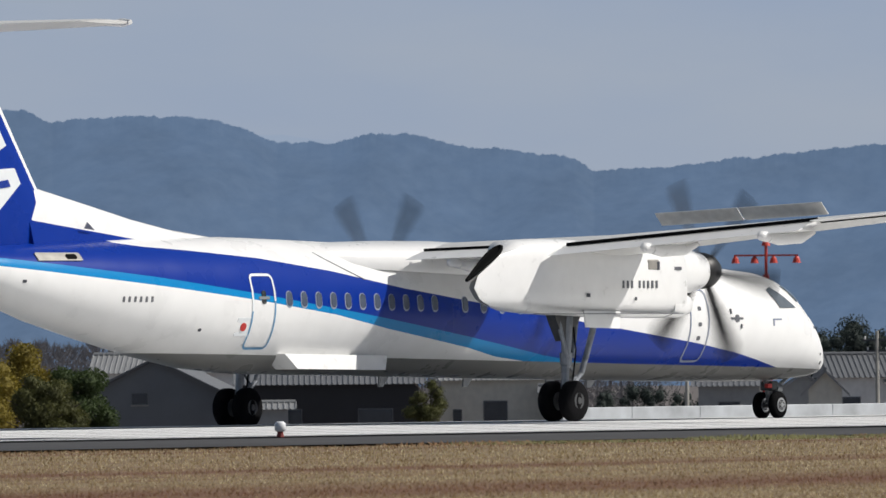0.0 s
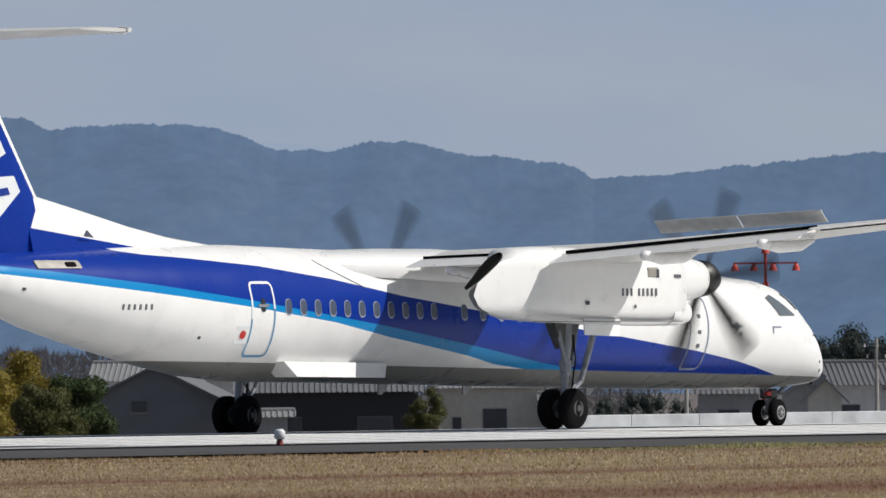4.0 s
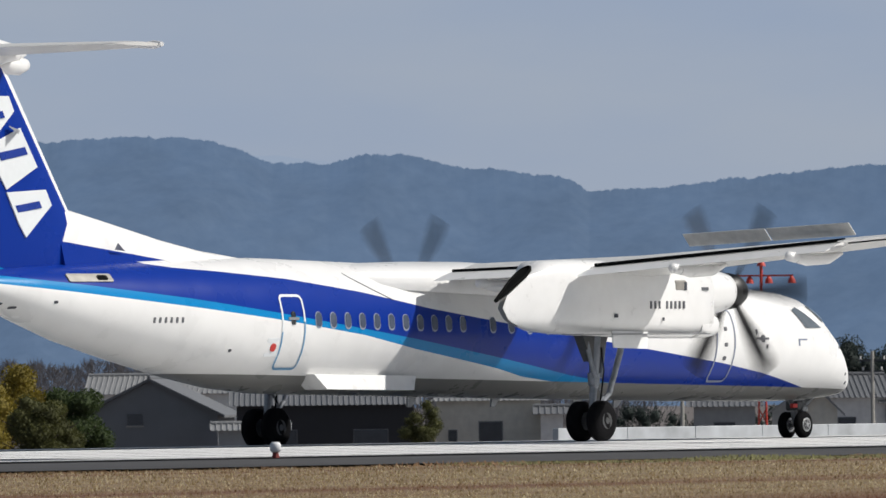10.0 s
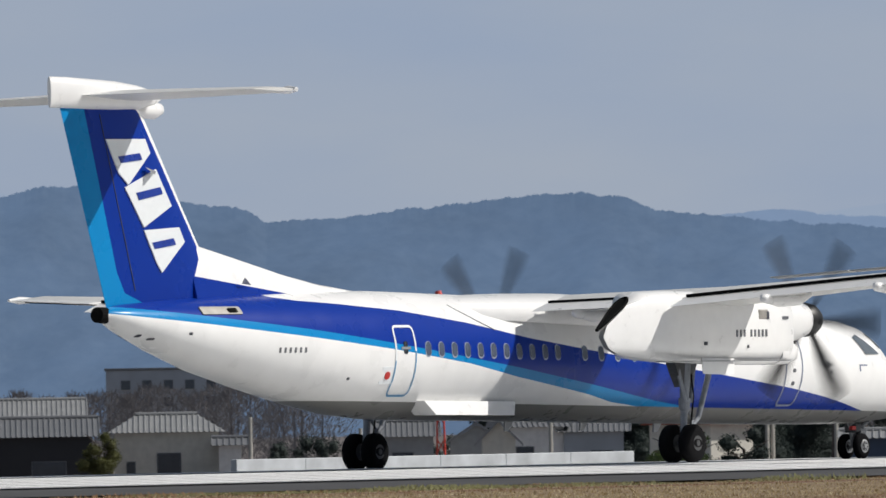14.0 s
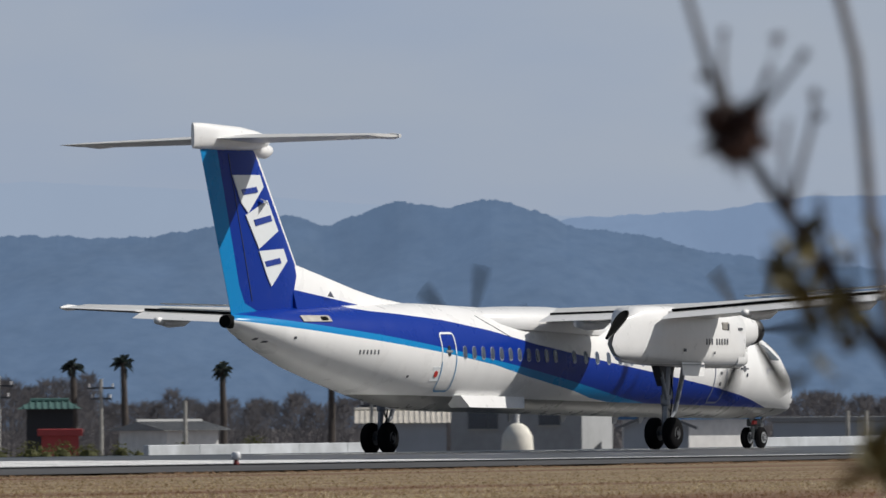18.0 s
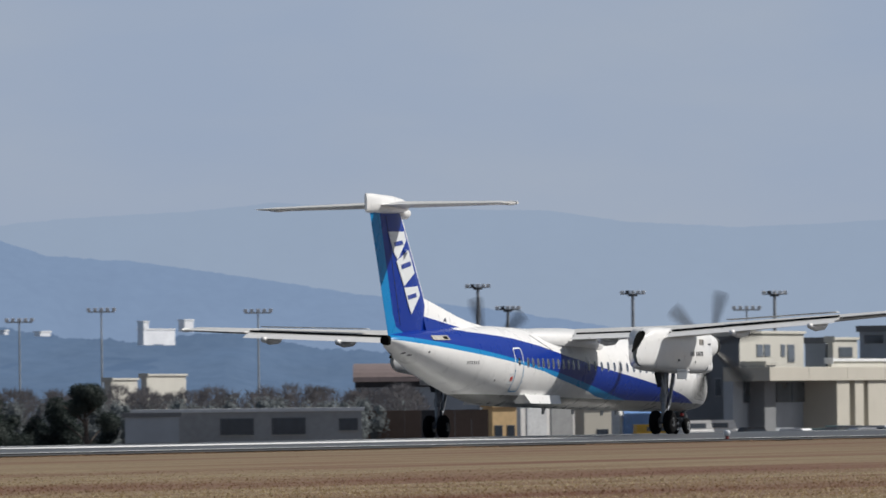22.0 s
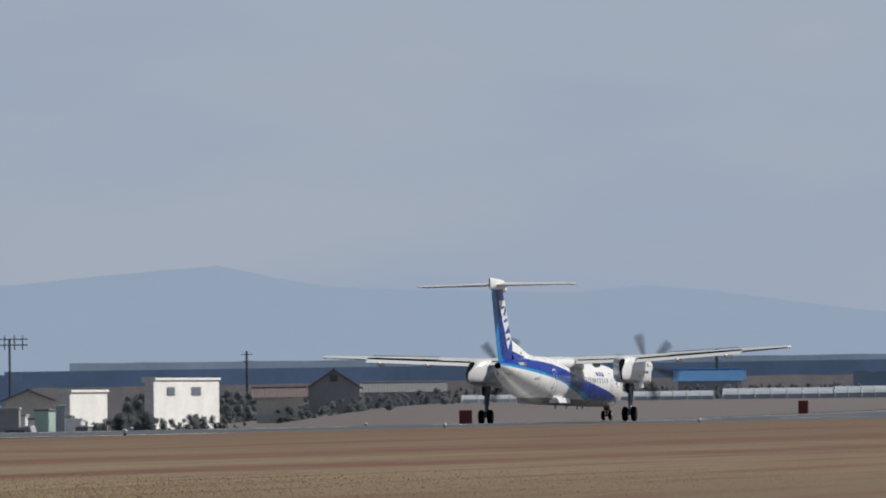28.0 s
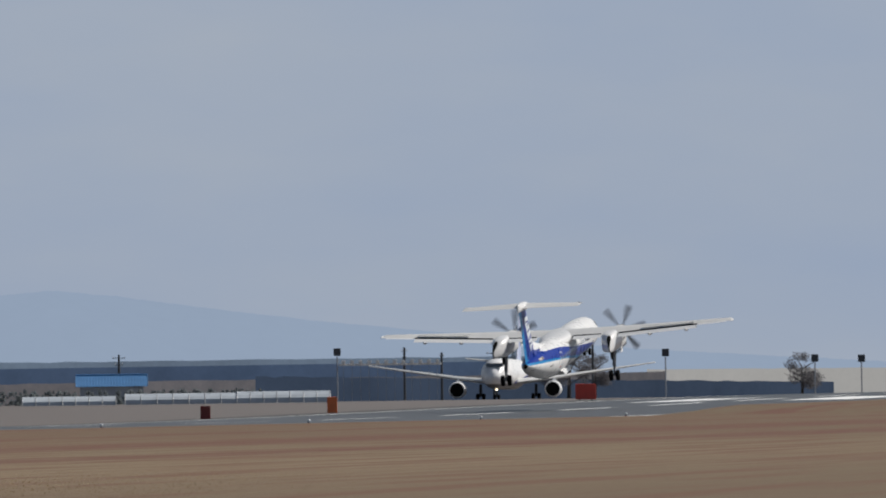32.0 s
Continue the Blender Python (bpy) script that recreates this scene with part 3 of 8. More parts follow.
for side, word in ((-1, "right"), (1, "left")):
    ys = [0, 1.4, 3, 5, 7, 9, 11, 13, 13.9]
    rows = [wing_row(side * y) for y in ys]
    y, z, xf, xb, th = wing_row(side * 14.21)
    rows.append((y, z, xf - 0.25, xb + 0.15, 0.07))
    wing = smooth(part("wing", wing_panel(rows), wing_grey, airliner, "long straight white high wing"), 50)

    def flap(name, y0, y1, chord, drop, lower, label=""):
        rows = []
        for y in (y0, y1):
            _, z, xf, xb, _ = wing_row(side * y)
            zz = z - lower
            sec = airfoil(xb + 0.1, xb + 0.1 - chord, 0.13, 6)
            c, s = math.cos(drop), math.sin(drop)
            rows.append([(xb + 0.1 + (px - xb - 0.1) * c, side * y, zz + dz + (px - xb - 0.1) * s) for px, dz in sec])
        return smooth(part(name, loft(rows), white_paint, wing, label), 50)

    flap("flap", 1.5, 3.75, 1.08, 0.17, -0.03, "lowered trailing-edge flap")
    flap("flap", 5.1, 11.45, 0.85, 0.2, 0.03, "lowered trailing-edge flap")
    flap("aileron", 11.55, 13.8, 0.55, 0.0, 0.0)
    # black plates stand for the shade in the gaps behind the wing
    for y0, y1, up, back in ((1.5, 3.75, 0.075, 0.3), (5.1, 11.45, 0.06, 0.06), (11.6, 13.7, 0.0, 0.1)):
        _, za, _, xa, _ = wing_row(side * y0)
        _, zb, _, xb, _ = wing_row(side * y1)
        xa, xb, za, zb = xa - back, xb - back, za + up, zb + up
        part("slot_shade", plate([(xa, side * y0, za - 0.05), (xb, side * y1, zb - 0.05), (xb, side * y1, zb + 0.02), (xa, side * y0, za + 0.02)], (0.08, 0, 0)), black_soot_shade, wing)
    for y in (2.6, 7.65, 10.6):
        _, z, xf, xb, _ = wing_row(side * y)
        pod = tube([(xb + 1.1, side * y, z - 0.16), (xb + 0.6, side * y, z - 0.27), (xb - 0.2, side * y, z - 0.3), (xb - 0.55, side * y, z - 0.27)], [0.04, 0.12, 0.13, 0.1], 12)
        pod = smooth(part("flap_track_fairing", pod, white_paint, wing))
        smooth(part("fairing_tip", tube([(xb - 0.5, side * y, z - 0.26), (xb - 0.62, side * y, z - 0.25), (xb - 0.82, side * y, z - 0.23), (xb - 0.92, side * y, z - 0.22)], [0.07, 0.115, 0.105, 0.03], 12), white_paint, pod), 60)
    tip = tube([(1.0, side * 14.1, wing_row(14.1)[1]), (0.1, side * 14.25, wing_row(14.2)[1]), (-0.45, side * 14.15, wing_row(14.1)[1])], [0.04, 0.09, 0.03], 10)
    smooth(part("wing_tip", tip, white_paint, wing))

# the spoiler plates on the wings
spoilers = []
for side in (-1, 1):
    s = new("spoiler")
    s.parent = airliner
    s["label"] = "hinged grey metal spoiler plates on the wing"
    for y0, y1 in ((-2.1, -0.02), (0.02, 2.1)):
        part("plate", box(-0.36, 0, y0, y1, -0.012, 0.012, 0.004), dull_white, s)
    spoilers.append((s, side, Vector((0.35, side * 9.1, 4.15))))

# wing-root hump over the cabin
hump = []
for x, h, w in ((4.4, -0.05, 0.5), (3.8, 0.06, 0.9), (2.6, 0.13, 1.2), (1, 0.13, 1.3), (-0.6, 0.08, 1.3), (-1.8, 0.02, 1.2), (-2.8, -0.03, 1.0), (-3.6, -0.08, 0.7)):
    c, a, ww = hull_at(x)
    hump.append([(x, w * math.cos(k * math.pi / 12), c + a - 0.5 + (0.5 + h) * (max(0, math.sin(k * math.pi / 12)) ** 0.6 if k <= 12 else -0.2)) for k in range(24)])
smooth(part("wing_fairing", loft(hump), white_paint, airliner, "smooth white fairing over the wing root"), 60)

# fin, rudder, fillet
def fin_row(z):
    f = (z - 3.3) / (7.95 - 3.3)
    xf = -13.91 + (7.86 - z) * 0.679
    xb = -16.79 + (7.88 - z) * 0.3436
    return xf, xb, 0.13 - 0.02 * f


rows = []
for z in (3.3, 4.2, 5.2, 6.4, 7.4, 7.95):
    xf, xb, th = fin_row(z)
    rows.append([(x, d, z) for x, d in [(px, dz * 0.9) for px, dz in airfoil(xf, xb, th, 10)]])
fin = smooth(part("tail_fin", loft(rows), fin_paint, airliner, "tall dark blue tail fin with a light blue rear band"), 50)
fil = []
for x, zt in ((-6.3, 4.0), (-7.67, 4.15), (-8.93, 4.36), (-10.4, 4.66), (-11.9, 4.96), (-12.4, 5.0)):
    zb = 3.55
    wb = 0.34
    fil.append([(x, -wb, zb), (x, -0.5 * wb, zb + 0.5 * (zt - zb)), (x, -0.1, zt - 0.05), (x, 0, zt), (x, 0.1, zt - 0.05), (x, 0.5 * wb, zb + 0.5 * (zt - zb)), (x, wb, zb)])
smooth(part("fin_fillet", loft(fil), fillet_paint, airliner, "white dorsal fillet running up to the fin"), 60)
bul = []
for x, zb, zt, w in ((-17.17, 7.93, 8.6, 0.05), (-16.6, 7.92, 8.6, 0.17), (-15.8, 7.9, 8.57, 0.29), (-15, 7.9, 8.54, 0.34), (-14.2, 7.92, 8.46, 0.3), (-13.6, 8.0, 8.36, 0.2), (-13.25, 8.12, 8.22, 0.04)):
    bul.append([(x, w * math.cos(a), (zb + zt) / 2 + (zt - zb) / 2 * math.copysign(abs(math.sin(a)) ** 0.7, math.sin(a))) for a in (k * math.pi / 10 for k in range(20))])
smooth(part("tail_bullet", loft(bul), white_paint, airliner, "white fairing on top of the fin"), 60)
smooth(part("beacon", tube([(-14.3, 0, 7.96), (-13.9, 0, 7.92), (-13.5, 0, 7.91), (-13.25, 0, 7.95), (-13.15, 0, 7.98)], [0.06, 0.17, 0.19, 0.13, 0.03], 14), white_paint, airliner), 60)
for side in (-1, 1):
    rows = [(0, 8.2, -13.7, -16.3, 0.1), (side * 4.2, 8.16, -14.35, -16.2, 0.08), (side * 4.63, 8.16, -14.55, -16.15, 0.05)]
    stab = smooth(part("tailplane", wing_panel(rows), wing_grey, airliner, "grey-white tailplane"), 50)
    horn = tube([(-14.45, side * 4.0, 8.16), (-14.5, side * 4.4, 8.17), (-14.6, side * 4.68, 8.17)], [0.05, 0.09, 0.05], 10)
    smooth(part("tip_horn", horn, white_paint, stab))

# white blocks of the operator's mark on the fin
def fin_mark(points, off=0.03, mat=None):
    for side in (-1, 1):
        out = []
        for x, z in points:
            xf, xb, th = fin_row(z)
            s = (xf - x) / (xf - xb)
            d = 5 * th * (0.2969 * math.sqrt(max(s, 0)) - 0.126 * s - 0.3516 * s * s + 0.2843 * s ** 3 - 0.1015 * s ** 4) * (xf - xb) * 0.9 * (1.15 if side > 0 else 0.75)
            out.append((x, side * (d + off), z))
        part("fin_mark", plate(out, (0, -0.03 * side, 0)), mat or outline_white, fin)


for pts in (((-15.34, 7.27), (-13.96, 7.29), (-13.8, 6.98), (-14.61, 6.29), (-14.94, 6.55)), ((-14.73, 6.23), (-13.62, 6.64), (-13.1, 5.84), (-14.11, 5.37)),
            ((-14.11, 5.31), (-12.86, 5.38), (-12.68, 5.06), (-13.53, 4.39), (-13.73, 4.65))):
    fin_mark(pts)
for pts in (((-14.95, 6.9), (-14.2, 6.98), (-14.12, 6.84), (-14.86, 6.76)), ((-14.35, 6.12), (-13.5, 6.25), (-13.42, 6.1), (-14.27, 5.96)), ((-13.85, 5.04), (-13.1, 5.14), (-13.02, 5.0), (-13.77, 4.9))):
    fin_mark(pts, 0.036, blue_paint)

# the rudder's seams
for a_, b_ in (((-15.54, 7.81), (-14.42, 4.0)),):
    fin_mark(((a_[0], a_[1]), (a_[0] + 0.018, a_[1]), (b_[0] + 0.018, b_[1]), (b_[0], b_[1])), 0.012, mark_dark)

# doors, windows, panels on the hull
def hull_patch(name, x0, x1, z0, z1, mat, parent, off=0.006, side=-1, round_=0.12, label=""):
    """A thin rounded panel that follows the hull."""
    out = []
    for cx, cz, a0 in ((x1 - round_, z1 - round_, 0), (x0 + round_, z1 - round_, 90), (x0 + round_, z0 + round_, 180), (x1 - round_, z0 + round_, 270)):
        for a in (0, 30, 60, 90):
            out.append((cx + round_ * math.cos(radians(a0 + a)), cz + round_ * math.sin(radians(a0 + a))))
    bm = bmesh.new()
    zs = [z0 + (z1 - z0) * i / 10 for i in range(11)]
    top = [bm.verts.new(skin(x, z, side, off)) for x, z in out]
    low = [bm.verts.new(skin(x, z, side, -0.02)) for x, z in out]
    mid_pts = [bm.verts.new(skin((x0 + x1) / 2, z, side, off)) for z in zs[1:-1]]
    n = len(out)
    for i in range(n):
        bm.faces.new((top[i], top[(i + 1) % n], low[(i + 1) % n], low[i]))
    for v in mid_pts:
        bm.verts.remove(v)
    bm.faces.new(top)
    return part(name, bm, mat, parent, label)


def hull_pane(corners, side):
    """A four-cornered pane that follows the hull."""
    bm = bmesh.new()
    (x0, z0), (x1, z1), (x2, z2), (x3, z3) = corners
    grid = []
    for i in range(7):
        u = i / 6
        row = []
        for j in range(7):
            v = j / 6
            x = (x0 * (1 - v) + x1 * v) * (1 - u) + (x3 * (1 - v) + x2 * v) * u
            z = (z0 * (1 - v) + z1 * v) * (1 - u) + (z3 * (1 - v) + z2 * v) * u
            row.append(bm.verts.new(skin(x, z, side, 0.016)))
        grid.append(row)
    for a, b in zip(grid, grid[1:]):
        for j in range(6):
            bm.faces.new((a[j], b[j], b[j + 1], a[j + 1]))
    return smooth(part("windscreen_pane", bm, cockpit_glass, fuselage, "dark cockpit pane"))


def hull_outline(name, x0, x1, z0, z1, width, mat, parent, side=-1, round_=0.14, off=0.01, lean=0.0, span=(0, 1)):
    """A painted outline on the hull, a closed or part ring of strips."""
    out = []
    for cx, cz, a0 in ((x1 - round_, z1 - round_, 0), (x0 + round_, z1 - round_, 90), (x0 + round_, z0 + round_, 180), (x1 - round_, z0 + round_, 270)):
        for a in range(0, 91, 18):
            out.append((cx, cz, math.cos(radians(a0 + a)), math.sin(radians(a0 + a))))
    ring = []
    for (ax, az, ac, as_), (bx, bz, bc, bs) in zip(out, out[1:] + out[:1]):
        k = 6 if abs(ax - bx) + abs(az - bz) > 0.3 else 1
        for i in range(k):
            f = i / k
            ring.append((ax + (bx - ax) * f, az + (bz - az) * f, ac + (bc - ac) * f, as_ + (bs - as_) * f))
    bm = bmesh.new()
    a = [bm.verts.new(skin(x + round_ * c, z + round_ * s, side, off)) for x, z, c, s in ring]
    b = [bm.verts.new(skin(x + (round_ - width) * c, z + (round_ - width) * s, side, off)) for x, z, c, s in ring]
    n = len(ring)
    for i in range(n):
        z = ring[i][1]
        if span[0] <= (z - z0) / (z1 - z0) <= span[1]:
            bm.faces.new((a[i], a[(i + 1) % n], b[(i + 1) % n], b[i]))
    for v in [v for v in bm.verts if not v.link_faces]:
        bm.verts.remove(v)
    return part(name, bm, mat, parent)


for side in (-1, 1):
    hull_outline("door_outline", -6.55, -5.76, 1.62, 3.2, 0.055, outline_white, fuselage, side, span=(0.55, 1.1))
    hull_outline("door_outline", -6.55, -5.76, 1.62, 3.2, 0.045, outline_blue, fuselage, side, span=(-0.1, 0.6))
    hull_outline("door_outline", 9.06, 9.8, 1.27, 2.88, 0.045, door_line, fuselage, side)
    for z in (1.75, 2.05, 2.4):
        hull_patch("door_fitting", 9.38, 9.5, z, z + 0.09, letter_grey, fuselage, 0.008, side, 0.03)
    xs = [-5.3 + 0.505 * k for k in range(11)] + [0.82 + 0.66 * k for k in range(12)]
    for x in xs:
        z = 2.66 - 0.019 * (x + 5.3)
        w = hull_patch("window", x - 0.112, x + 0.112, z - 0.18, z + 0.18, window_rim, fuselage, 0.006, side, 0.108)
        hull_patch("pane", x - 0.085, x + 0.1, z - 0.145, z + 0.165, cabin_pane, w, 0.012, side, 0.09)

# small painted marks and fittings on the hull
for side in (-1, 1):
    for k in range(6):
        x = -10.5 + 0.165 * k
        hull_patch("letter_bar", x, x + 0.06, 2.61, 2.73, letter_grey, fuselage, 0.008, side, 0.02)
    hull_patch("flag", -6.97, -6.52, 1.9, 2.28, outline_white, fuselage, 0.006, side, 0.02)
    hull_patch("flag_disc", -6.84, -6.66, 2.0, 2.17, red_paint, fuselage, 0.012, side, 0.08)
    hull_patch("door_handle", -6.32, -5.98, 2.66, 2.72, dull_metal, fuselage, 0.012, side, 0.02)
    hull_patch("door_window", -6.23, -6.09, 2.56, 2.84, window_glass, fuselage, 0.014, side, 0.05)
    hull_patch("vent_plate", -12.8, -11.5, 3.46, 3.62, plate_metal, fuselage, 0.03, side, 0.03, "bare metal vent plate")
    hull_patch("vent_hole", -11.95, -11.65, 3.49, 3.58, black_soot_shade, fuselage, 0.045, side, 0.04)
    hull_patch("static_port", 10.62, 11.1, 2.2, 2.25, letter_grey, fuselage, 0.012, side, 0.02)
    hull_patch("static_port", 10.8, 10.94, 2.14, 2.31, letter_grey, fuselage, 0.014, side, 0.05)
    hull_patch("pitot_tube", 10.61, 10.65, 2.32, 2.44, letter_grey, fuselage, 0.03, side, 0.02)
    hull_patch("pitot_tube", 11.0, 11.04, 2.0, 2.1, letter_grey, fuselage, 0.03, side, 0.02)
    hull_patch("panel_dot", 14.55, 14.68, 2.0, 2.05, mark_dark, fuselage, 0.012, side, 0.02)
    # blue blocks of the operator's name over the forward windows
    for x in (5.45, 6.2, 6.95):
        hull_patch("name_block", x, x + 0.5, 2.7 - 0.02 * (x - 5.4), 2.96 - 0.02 * (x - 5.4), blue_paint, fuselage, 0.008, side, 0.1)
    hull_patch("pitot_mark", 12.35, 12.72, 2.19, 2.22, door_line, fuselage, 0.01, side, 0.01)
    hull_patch("pitot_mark", 12.35, 12.4, 2.06, 2.22, door_line, fuselage, 0.01, side, 0.01)
    hull_patch("panel_dot", -14.6, -14.5, 3.0, 3.05, mark_dark, fuselage, 0.012, side, 0.02)
    hull_patch("panel_dot", -14.3, -14.15, 2.93, 2.97, mark_dark, fuselage, 0.012, side, 0.015)
    hull_patch("panel_dot", -8.1, -8.02, 2.0, 2.06, mark_dark, fuselage, 0.01, side, 0.02)
    hull_patch("panel_dot", -13.3, -13.2, 3.02, 3.08, mark_dark, fuselage, 0.01, side, 0.02)
    hull_patch("panel_dot", 15.12, 15.2, 1.2, 1.27, mark_dark, fuselage, 0.01, side, 0.02)
    hull_patch("lamp", 14.95, 15.01, 1.4, 1.46, mark_dark, fuselage, 0.01, side, 0.02)
    # slanted cockpit side panes
    for pts in (((12.74, 2.46), (12.46, 2.86), (12.72, 2.93), (13.5, 2.46)), ((13.75, 2.6), (13.35, 2.95), (13.62, 2.97), (14.15, 2.62))):
        hull_pane(pts, side)
    # the seam behind the wing's fairing
    seam = [skin(-3.8 + 1.25 * k / 8, 3.66 - 0.58 * (k / 8) ** 0.8, side, 0.004) for k in range(9)]
    part("panel_seam", tube(seam, 0.01, 6), letter_grey, fuselage)
for x, zt in ((-0.5, 0.22), (2.5, 0.18), (5.5, 0.2), (7.0, 0.16)):
    c, a_, w_ = hull_at(x)
    part("blade_antenna", plate([(x, -0.02, c - a_ + 0.03), (x + 0.35, -0.02, c - a_ + 0.03), (x + 0.12, -0.02, c - a_ - zt), (x - 0.02, -0.02, c - a_ - zt)], (0, 0.04, 0)), dull_metal, fuselage)
part("fin_vane", plate([(-10.75, -0.28, 4.15), (-10.4, -0.26, 4.12), (-10.75, -0.36, 4.28)], (0, 0.02, 0)), dull_metal, airliner)
part("rudder_hinge", plate([(-14.05, -0.2, 6.66), (-13.7, -0.2, 6.58), (-13.95, -0.36, 6.5)], (0, 0.02, 0.02)), dull_metal, fin)

# engines with their nacelles, legs and propellers
# station x, underside, top, half width
NACELLE = [(4.02, 2.3, 3.62, 0.5), (3.95, 2.22, 3.68, 0.58), (3.4, 2.19, 3.73, 0.62), (2.9, 2.18, 3.76, 0.64), (2, 2.19, 3.8, 0.65), (0.5, 2.22, 3.85, 0.65), (-0.9, 2.28, 3.87, 0.62), (-1.75, 2.34, 3.84, 0.54)]
COWL = [(3.7, 2.62, 3.7, 0.56), (4.2, 2.66, 3.68, 0.56), (4.7, 2.72, 3.64, 0.51), (4.98, 2.79, 3.59, 0.44), (5.1, 2.85, 3.53, 0.37), (5.13, 2.92, 3.46, 0.3)]
SCOOP = [(3.5, 2.18, 2.75, 0.58), (4.0, 2.18, 2.72, 0.54), (4.25, 2.22, 2.69, 0.48), (4.38, 2.28, 2.63, 0.4), (4.43, 2.36, 2.55, 0.28)]


def rounded_body(stations, cy, power, n=28):
    """Rings of a rounded-box section: station x, underside, top, half width."""
    rings = []
    for x, zb, zt, w in stations:
        c, a = (zb + zt) / 2, (zt - zb) / 2
        turns = [2 * math.pi * k / n for k in range(n)]
        rings.append([(x, cy + w * math.copysign(abs(math.cos(t)) ** power, math.cos(t)), c + a * math.copysign(abs(math.sin(t)) ** power, math.sin(t))) for t in turns])
    return rings


def tail_cut(z):
    """Station of the nacelle's slanted rear end at height z."""
    if z > 2.95:
        return -3.47 + (z - 2.95) * 1.85
    return -3.47 + (2.95 - z) * 0.8 + max(0.0, 2.56 - z) * 2.5


propellers = []
wheels = []
main_legs = []
for side in (-1, 1):
    cy = side * 4.4
    engine = new("engine")
    engine.parent = airliner
    engine["label"] = "white engine nacelle under the wing"
    rings = rounded_body(NACELLE, cy, 0.55)
    last = []
    for k in range(28):
        t = 2 * math.pi * k / 28
        zz = 3.08 + 0.64 * math.copysign(abs(math.sin(t)) ** 0.6, math.sin(t))
        # the rear end narrows to an edge on its outer side, wider round the exhaust
        mid, wide = (0.29, 0.07 + 0.12 * ease(3.0, 3.5, zz))
        last.append((tail_cut(zz), cy + side * (mid - 0.12 * ease(3.0, 3.5, zz)) + wide * math.copysign(abs(math.cos(t)) ** 0.6, math.cos(t)), zz))
    rings.append(last)
    smooth(part("nacelle", loft(rings), white_paint, engine), 50)
    smooth(part("cowl", loft(rounded_body(COWL, cy, 0.85)), white_paint, engine, "rounded white cowl behind the spinner"), 50)
    scoop = smooth(part("intake_scoop", loft(rounded_body(SCOOP, cy, 0.6)), white_paint, engine), 50)
    # black cap painted for the intake's unlit inside
    part("intake_mouth", loft(rounded_body([(4.4, 2.34, 2.57, 0.33), (4.445, 2.36, 2.55, 0.28)], cy, 0.6)), black_soot_shade, scoop)
    part("panel_seam", box(-1.5, 3.7, cy + side * 0.5, cy + side * 0.648, 2.262, 2.274), letter_grey, engine)
    # flat grey patch painted for a recess's shade; nothing is sunk
    part("vent_shade", box(2.45, 2.85, cy + side * 0.5, cy + side * 0.652, 3.2, 3.42, 0.03), plate_metal, engine, "vent recess drawn as a grey patch for its shade")
    part("vent_slot", box(2.76, 2.86, cy + side * 0.6, cy + side * 0.658, 3.2, 3.38, 0.01), mark_dark, engine)
    part("placard", box(3.45, 3.7, cy + side * 0.56, cy + side * 0.62, 3.2, 3.27), letter_grey, engine)
    for k in range(8):
        x = 1.5 + 0.155 * k + (0.12 if k > 2 else 0)
        part("name_bar", box(x, x + 0.06, cy + side * 0.642, cy + side * 0.66, 2.81, 2.97), letter_grey, engine)
    part("panel_mark", box(0.2, 0.32, cy + side * 0.648, cy + side * 0.664, 2.62, 2.7), mark_dark, engine)
    part("panel_mark", box(1.95, 2.0, cy + side * 0.648, cy + side * 0.664, 2.55, 2.62), mark_dark, engine)
    # flat plate: soot and the hollow's darkness are both in its black
    mouth = []
    for k in range(24):
        t = 2 * math.pi * k / 24
        zz = 3.31 + 0.37 * math.sin(t)
        swell = 0.5 + 0.5 * math.sin(t)
        mouth.append((tail_cut(zz) - 0.02, cy + side * (0.29 - 0.12 * swell) + (0.035 + 0.19 * swell ** 1.3) * math.cos(t), zz))
    part("exhaust", plate(mouth, (-0.05, 0, 0.03)), black_soot_shade, engine, "sooty exhaust mouth, its unlit inside painted black")
    lip = [(x - 0.05, y, z + 0.03) for x, y, z in mouth]
    part("exhaust_lip", tube(lip + lip[:1], 0.03, 6), black_soot_shade, engine)

    prop = new("propeller")
    prop.parent = airliner
    prop["label"] = "six-bladed black propeller with a black spinner"
    cone = tube([(-0.24, 0, 0), (-0.1, 0, 0), (0.12, 0, 0), (0.32, 0, 0), (0.46, 0, 0), (0.52, 0, 0)], [0.36, 0.4, 0.37, 0.27, 0.13, 0.02], 20)
    smooth(part("spinner", cone, blade_black, prop))
    for k in range(6):
        rows = []
        for r, ch, tw, th in ((0.3, 0.14, 60, 0.09), (0.6, 0.2, 48, 0.05), (1.0, 0.28, 38, 0.03), (1.5, 0.35, 28, 0.02), (1.85, 0.34, 22, 0.014), (2.05, 0.18, 20, 0.008)):
            c, s = math.cos(radians(tw)), math.sin(radians(tw))
            rows.append([(u * ch * s + v * th * c, u * ch * c - v * th * s - 0.03 * r, r) for u, v in ((-0.5, 0), (-0.2, 0.5), (0.2, 0.5), (0.5, 0), (0.2, -0.5), (-0.2, -0.5))])
        b = smooth(part("blade", loft(rows), blade_black, prop), 60)
        b.matrix_basis = pose(0, 0, 0, 60 * k)
    propellers.append((prop, side, Vector((5.35, cy, 3.2))))

    gear = new("landing_gear")
    gear.parent = airliner
    gear["label"] = "tall steel main undercarriage leg with twin tyres"
    main_legs.append(gear)
